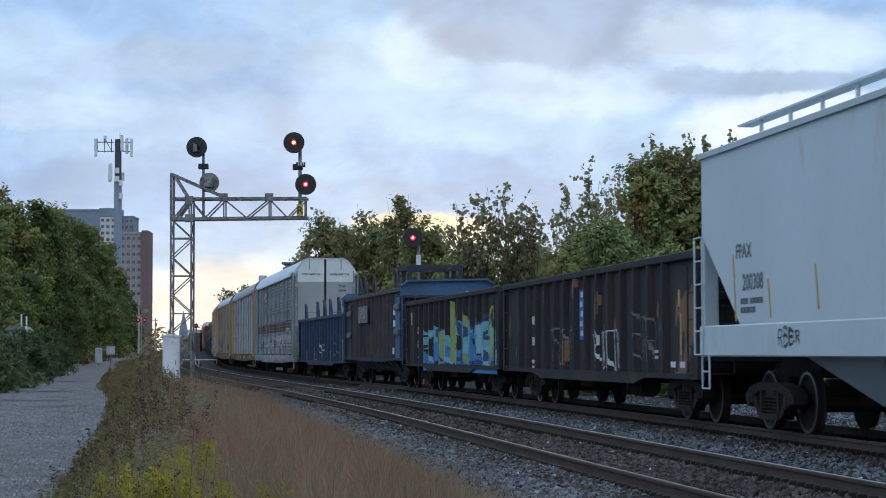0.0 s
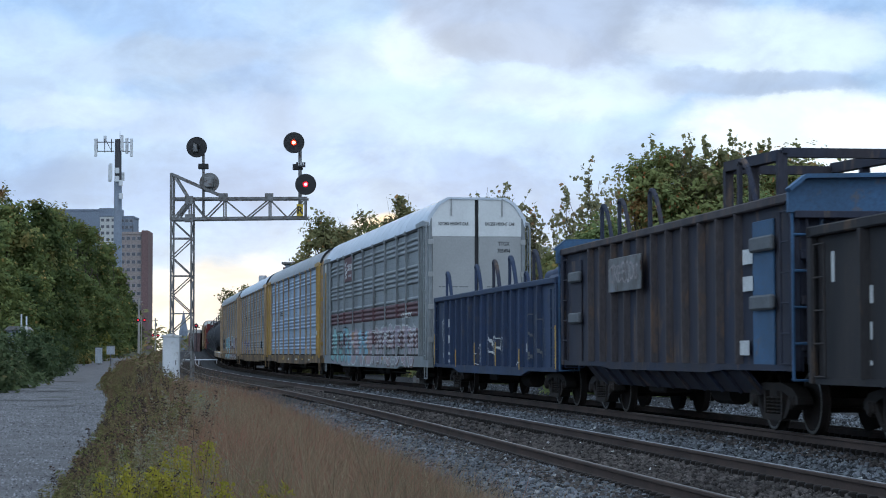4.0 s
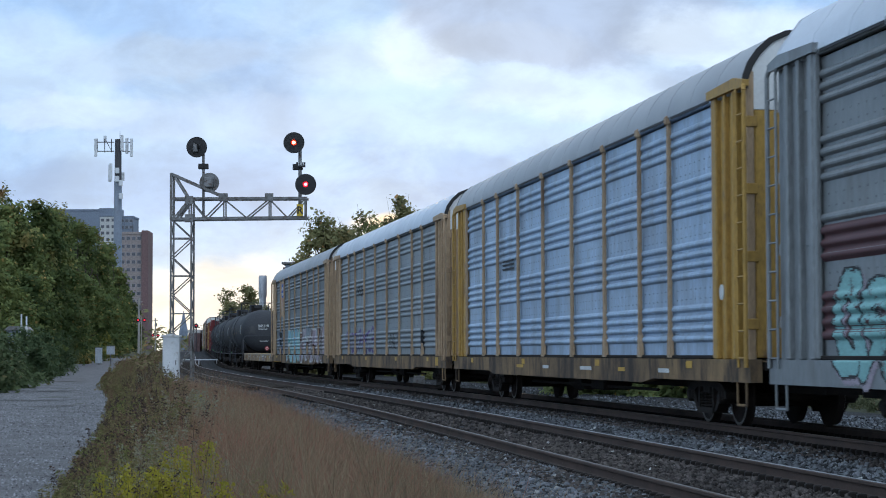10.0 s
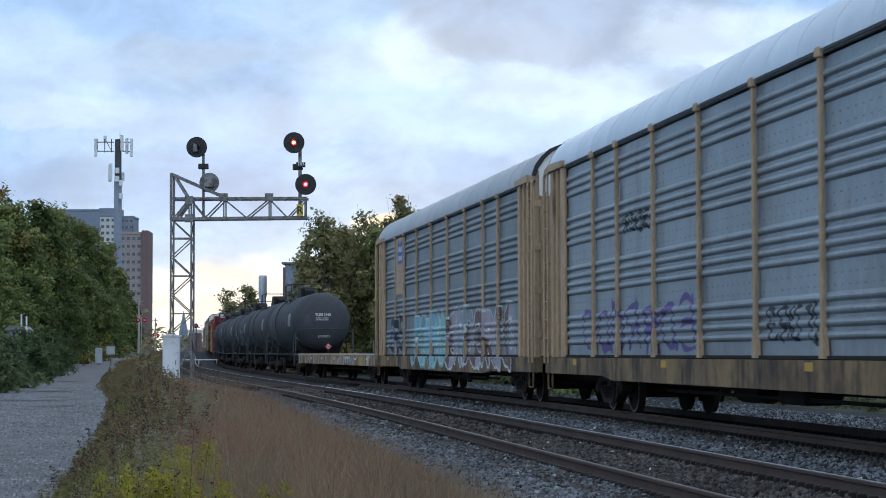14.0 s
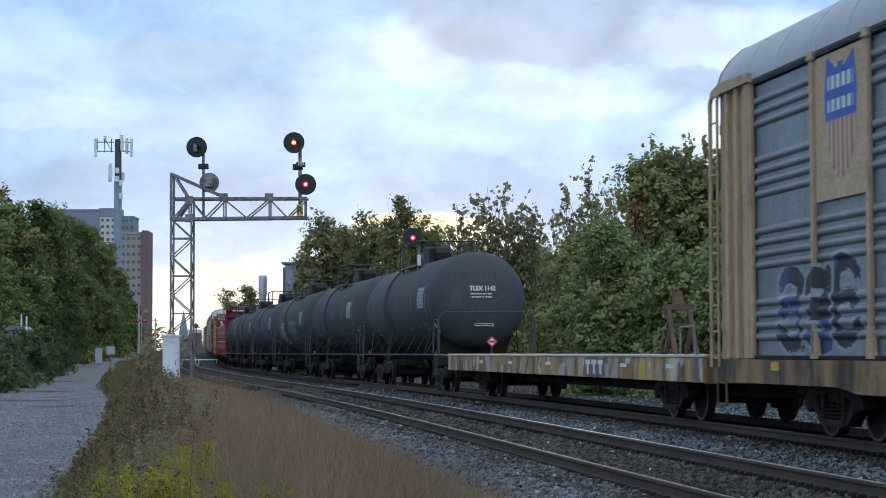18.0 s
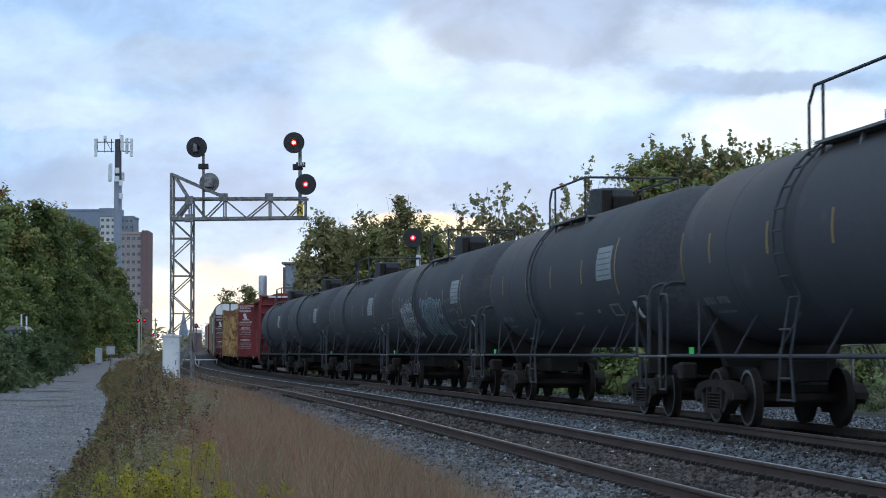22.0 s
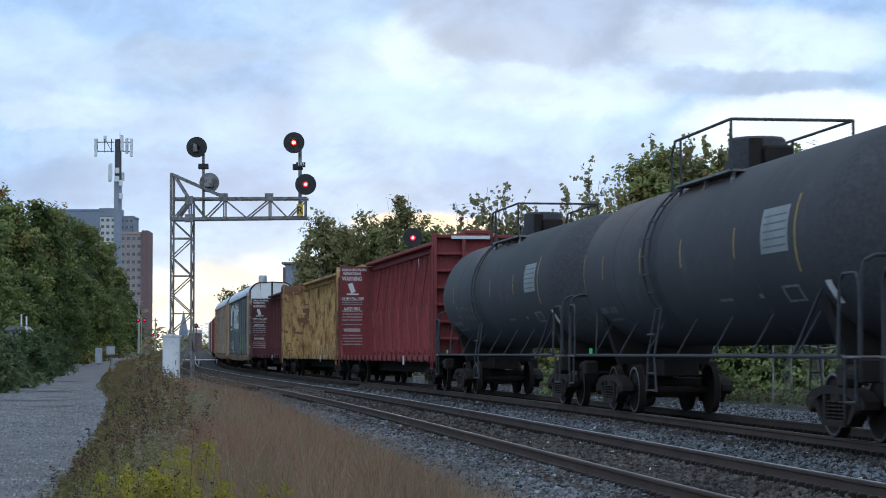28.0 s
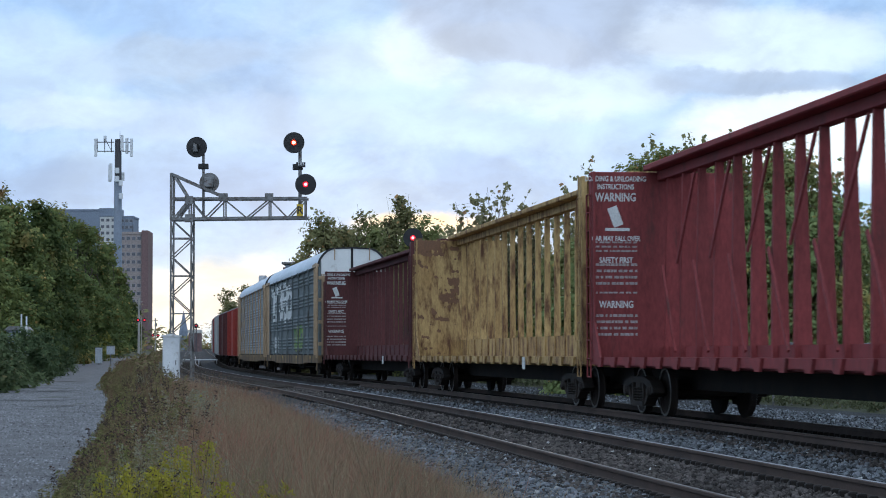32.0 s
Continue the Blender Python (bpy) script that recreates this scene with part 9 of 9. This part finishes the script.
def tanks():
    for k in range(6):
        c, h, xe, zc = tank_car(91.15 + 18.35 * k)
        if k == 0:
            lettering("TLEX 1142", 0.19, M_MARK_W, c, (-xe - 0.004, 0.0, 3.08), (90, 0, -90), "white stencilled letters", squeeze=0.92, bold=0.05)
        else:
            marks_end(c, -xe - 0.002, 0.0, 3.15, 0.8, 0.17, 1, 90 + k, M_MARK_W)
        marks_end(c, -xe - 0.002, 0.05, 2.90, 0.66, 0.19, 2, 91 + k, M_MARK_W)
        marks_end(c, -xe - 0.002, -0.05, 2.02, 0.6, 0.12, 2, 95 + k, M_MARK_W)
        pl = part("placard", Shape().prism([(-0.18, 0), (0, -0.18), (0.18, 0), (0, 0.18)], -xe - 0.20, -xe - 0.17, "x"), M_PLAC_RED, c, "red and white diamond placard", at=(0, -0.25, 1.52))
        part("placard_face", Shape().prism([(-0.125, 0), (0, -0.125), (0.125, 0), (0, 0.125)], -xe - 0.206, -xe - 0.2, "x"), P_WHITE, pl)
        part("placard_bar", Shape().box(-xe - 0.211, -xe - 0.206, -0.09, 0.09, -0.03, 0.03), M_PLAC_RED, pl)
        part("placard_bracket", Shape().bar((-xe - 0.15, -0.25, 1.1), (-xe - 0.15, -0.25, 1.6), 0.05, 0.03), M_TANK, c)
    # sprayed tag on the third tank
    c = [o for o, q, hf in CARS if o.name.startswith("tank_car")][2]
    R = 1.512

    def around(X, Z):
        s = np.clip((Z - 2.80) / R, -0.98, 0.98)
        return R * np.sqrt(1 - s * s) - 0.004
    cover(c, -3.4, 1.2, 1.60, 2.95, around, bubble(131, -3.3, 1.1, 1.7, 2.85, 8, 0.035, 0.028, [1, 1, 2], 0), [P_GREYBLUE, P_FADE, M_MARK_G], label="pale blue faded graffiti letters")
    cover(c, -3.0, 0.8, 1.70, 2.9, around, tag_lines(132, -2.9, 0.7, 1.8, 2.8, 7, 0.024), [P_FADE], label="teal graffiti strokes", lift=0.007)
    cover(c, 2.0, 5.4, 1.60, 2.9, around, bubble(133, 2.1, 5.3, 1.7, 2.75, 6, 0.030, 0.028, [1, 2], 0), [P_WHITE, M_MARK_G, P_FADE], label="white graffiti letters")
    cover(c, 2.4, 5.0, 1.9, 3.1, around, tag_lines(134, 2.5, 4.9, 2.0, 3.0, 5, 0.02), [P_GREYBLUE], label="white graffiti strokes", lift=0.007)
    cover(c, 5.4, 7.2, 1.75, 2.75, around, tag_lines(105, 5.5, 7.1, 1.85, 2.6, 4, 0.022), [M_MARK_G], label="faint grey graffiti")
    cover(c, -6.6, -3.6, 1.9, 2.9, around, tag_lines(106, -6.5, -3.7, 2.0, 2.8, 5, 0.03), [M_MARK_G], label="faint grey graffiti")
    c = [o for o, q, hf in CARS if o.name.startswith("tank_car")][5]
    cover(c, 2.2, 5.4, 1.75, 2.6, around, tag_lines(103, 2.3, 5.3, 1.8, 2.5, 5, 0.045), [M_MARK_G], label="faint white graffiti")


M_PLAC_RED = paint("placard_red", (0.42, 0.03, 0.03))


def lumber():
    for q0, q1, m_, lab, seed, solid, words in (
            (192.4, 216.2, M_BEAM_RED, "red centerbeam lumber car with white warning text", 1, 0.0, True),
            (216.9, 241.0, M_BEAM_YEL, "worn yellow centerbeam lumber car, empty", 2, 0.3, False),
            (241.7, 266.2, M_BEAM_DRK, "dark red centerbeam lumber car, empty", 3, 0.2, True)):
        c, h, zt = centre_beam(q0, q1, m_, lab, seed, solid, seed == 1)
        xi = h - 0.352  # inner face of the far bulkhead
        if words:
            y = 0.98
            rows = (("LOADING & UNLOADING", 0.15, 4.62), ("INSTRUCTIONS", 0.15, 4.46), ("WARNING", 0.24, 4.22), ("CAR MAY FALL OVER", 0.145, 3.42), ("SAFETY FIRST", 0.16, 2.98), ("WARNING", 0.20, 2.08))
            for text, size, z in rows:
                lettering(text, size, M_MARK_W, c, (xi - 0.004, y, z), (90, 0, -90), "white stencilled warning", squeeze=0.72)
            for z, hh, n in ((3.28, 0.26, 3), (2.72, 0.5, 4), (2.36, 0.08, 1), (1.70, 0.5, 4)):
                marks_end(c, xi - 0.001, y, z, 0.86, hh, n, seed + int(z * 10), M_MARK_P).location.x = -0.006
            part("warning_symbol", Shape().bar((xi - 0.006, y + 0.08, 4.10), (xi - 0.006, y - 0.06, 3.72), 0.2, 0.006, up=(1, 0, 0)).box(xi - 0.008, xi - 0.004, y - 0.28, y + 0.22, 3.62, 3.68), M_MARK_W, c, "white tipping-car symbol")
        else:
            cover_end(c, xi - 0.004, 0.05, 1.5, 1.15, 4.85, seed)
        # tie-down tag and cable straps
        part("sign_tag", Shape().box(-6.2, -5.9, 1.49, 1.50, 0.80, 1.08), M_MARK_W, c, "small white sign tag")
        part("roof_caution", Shape().box(-h - 0.002 + 0.02, -h + 0.02, -0.3, 0.9, zt - 0.2, zt - 0.1), M_MARK_W, c)


def cover_end(c, x, y0, y1, z0, z1, seed):
    """Rust flakes on a bulkhead's inner face."""
    step = 0.03
    ys, zs = np.arange(y0, y1, step), np.arange(z0, z1, step)
    Y, Z = np.meshgrid(ys, zs, indexing="ij")
    keep = (ripple(Y * 2, Z * 1.2, seed + 3, 2.2) + 0.7 * ripple(Y, Z, seed + 4, 7.0) + 0.5 * ripple(Y, Z, seed + 5, 19.0)) > 0.35
    y, z = Y[keep], Z[keep]
    n = len(y)
    V = np.stack([np.stack([0 * y + x, y + a * step, z + b * step], -1) for a, b in ((0, 0), (1, 0), (1, 1), (0, 1))], 1).reshape(-1, 3)
    tagged(part("rust_patch", flat_mesh("rust_patch", V, np.arange(4 * n).reshape(-1, 4), P_RUST), None, c, "brown rust patches"), kind="stuff")


def boxcar(q0, q1, mat_, roof, label):
    c, h = car("boxcar", q0, q1, 2.4, label, "boxcar")
    W, zt = 1.52, 4.55
    for sgn in (1, -1):
        part("side_wall", Shape().box(-h, h, sgn * (W - 0.06), sgn * W, 0.95, zt, 0.01), mat_, c)
        for x in np.arange(-h + 0.6, h, 1.1):
            if abs(x) > 1.6:
                part("rib", Shape().box(x - 0.06, x + 0.06, sgn * W + 0.001 * sgn, sgn * (W + 0.06), 1.0, zt - 0.05, 0.01), mat_, c)
        part("door", Shape().box(-1.5, 1.5, sgn * (W + 0.002), sgn * (W + 0.07), 1.0, zt - 0.15, 0.02), mat_, c)
    for e in (-1, 1):
        part("end_wall", Shape().box(e * (h - 0.08), e * h, -W + 0.07, W - 0.07, 0.95, zt, 0.01), mat_, c)
        for z in np.arange(1.2, zt - 0.2, 0.42):
            part("end_rib", Shape().box(e * (h + 0.001), e * (h + 0.07), -W + 0.1, W - 0.1, z, z + 0.16, 0.03), mat_, c)
    part("roof", Shape().prism([(-W, zt + 0.002), (W, zt + 0.002), (W, zt + 0.06), (0, zt + 0.22), (-W, zt + 0.06)], -h, h, "x"), roof, c)
    part("underframe", Shape().box(-h + 0.2, h - 0.2, -0.6, 0.6, 0.6, 0.94), M_UNDER, c)


M_BOX_RED = material("boxcar_red", (0.30, 0.045, 0.035), (0.22, 0.04, 0.032), 0.7, big=0.7, fine=18, bump=0.06, stretch=(1, 1, 0.3), stain=(0.1, 0.05, 0.04), amount=0.1)


def consist():
    hopper()
    gondolas()
    racks()
    flat()
    tanks()
    lumber()
    boxcar(325.2, 341.4, M_BOX_RED, M_ROOF_G, "bright red ribbed steel boxcar")
    boxcar(342.6, 358.8, M_BEAM_DRK, M_ROOF_G, "dark red ribbed steel boxcar")
    boxcar(360.0, 376.2, M_DOOR_G, M_ROOF_G, "pale grey ribbed steel boxcar")
    boxcar(377.4, 393.6, M_BEAM_RED, M_ROOF_G, "brown-red ribbed steel boxcar")
    boxcar(394.8, 411.0, M_DOOR_G, M_ROOF_G, "pale grey ribbed steel boxcar")


consist()
verge()
ballast_stones()


def motions():
    """Runs every car along the line, and turns its wheels."""
    times = [i * 0.5 for i in range(65)]
    for c, q, half in CARS:
        rows = []
        for t in times:
            s = q - travelled(t)
            a, b = line(s - half), line(s + half)
            d = b - a
            rz = math.degrees(math.atan2(d[1], d[0]))
            ry = -math.degrees(math.atan2(d[2], math.hypot(d[0], d[1])))
            m = (a + b) / 2
            rows.append((t, pose(m[0], m[1], m[2], 0, ry, rz)))
        walk(c, rows)
    # wheels: rolling, a row for every thirtieth of a second
    dt = 1.0 / 30.0
    roll = [(k * dt, -math.degrees(travelled(k * dt) / 0.457) % 360.0) for k in range(961)]
    for w, x in WHEELS:
        walk(w, [(t, pose(x, 0, 0.457, 0, a, 0)) for t, a in roll])


motions()
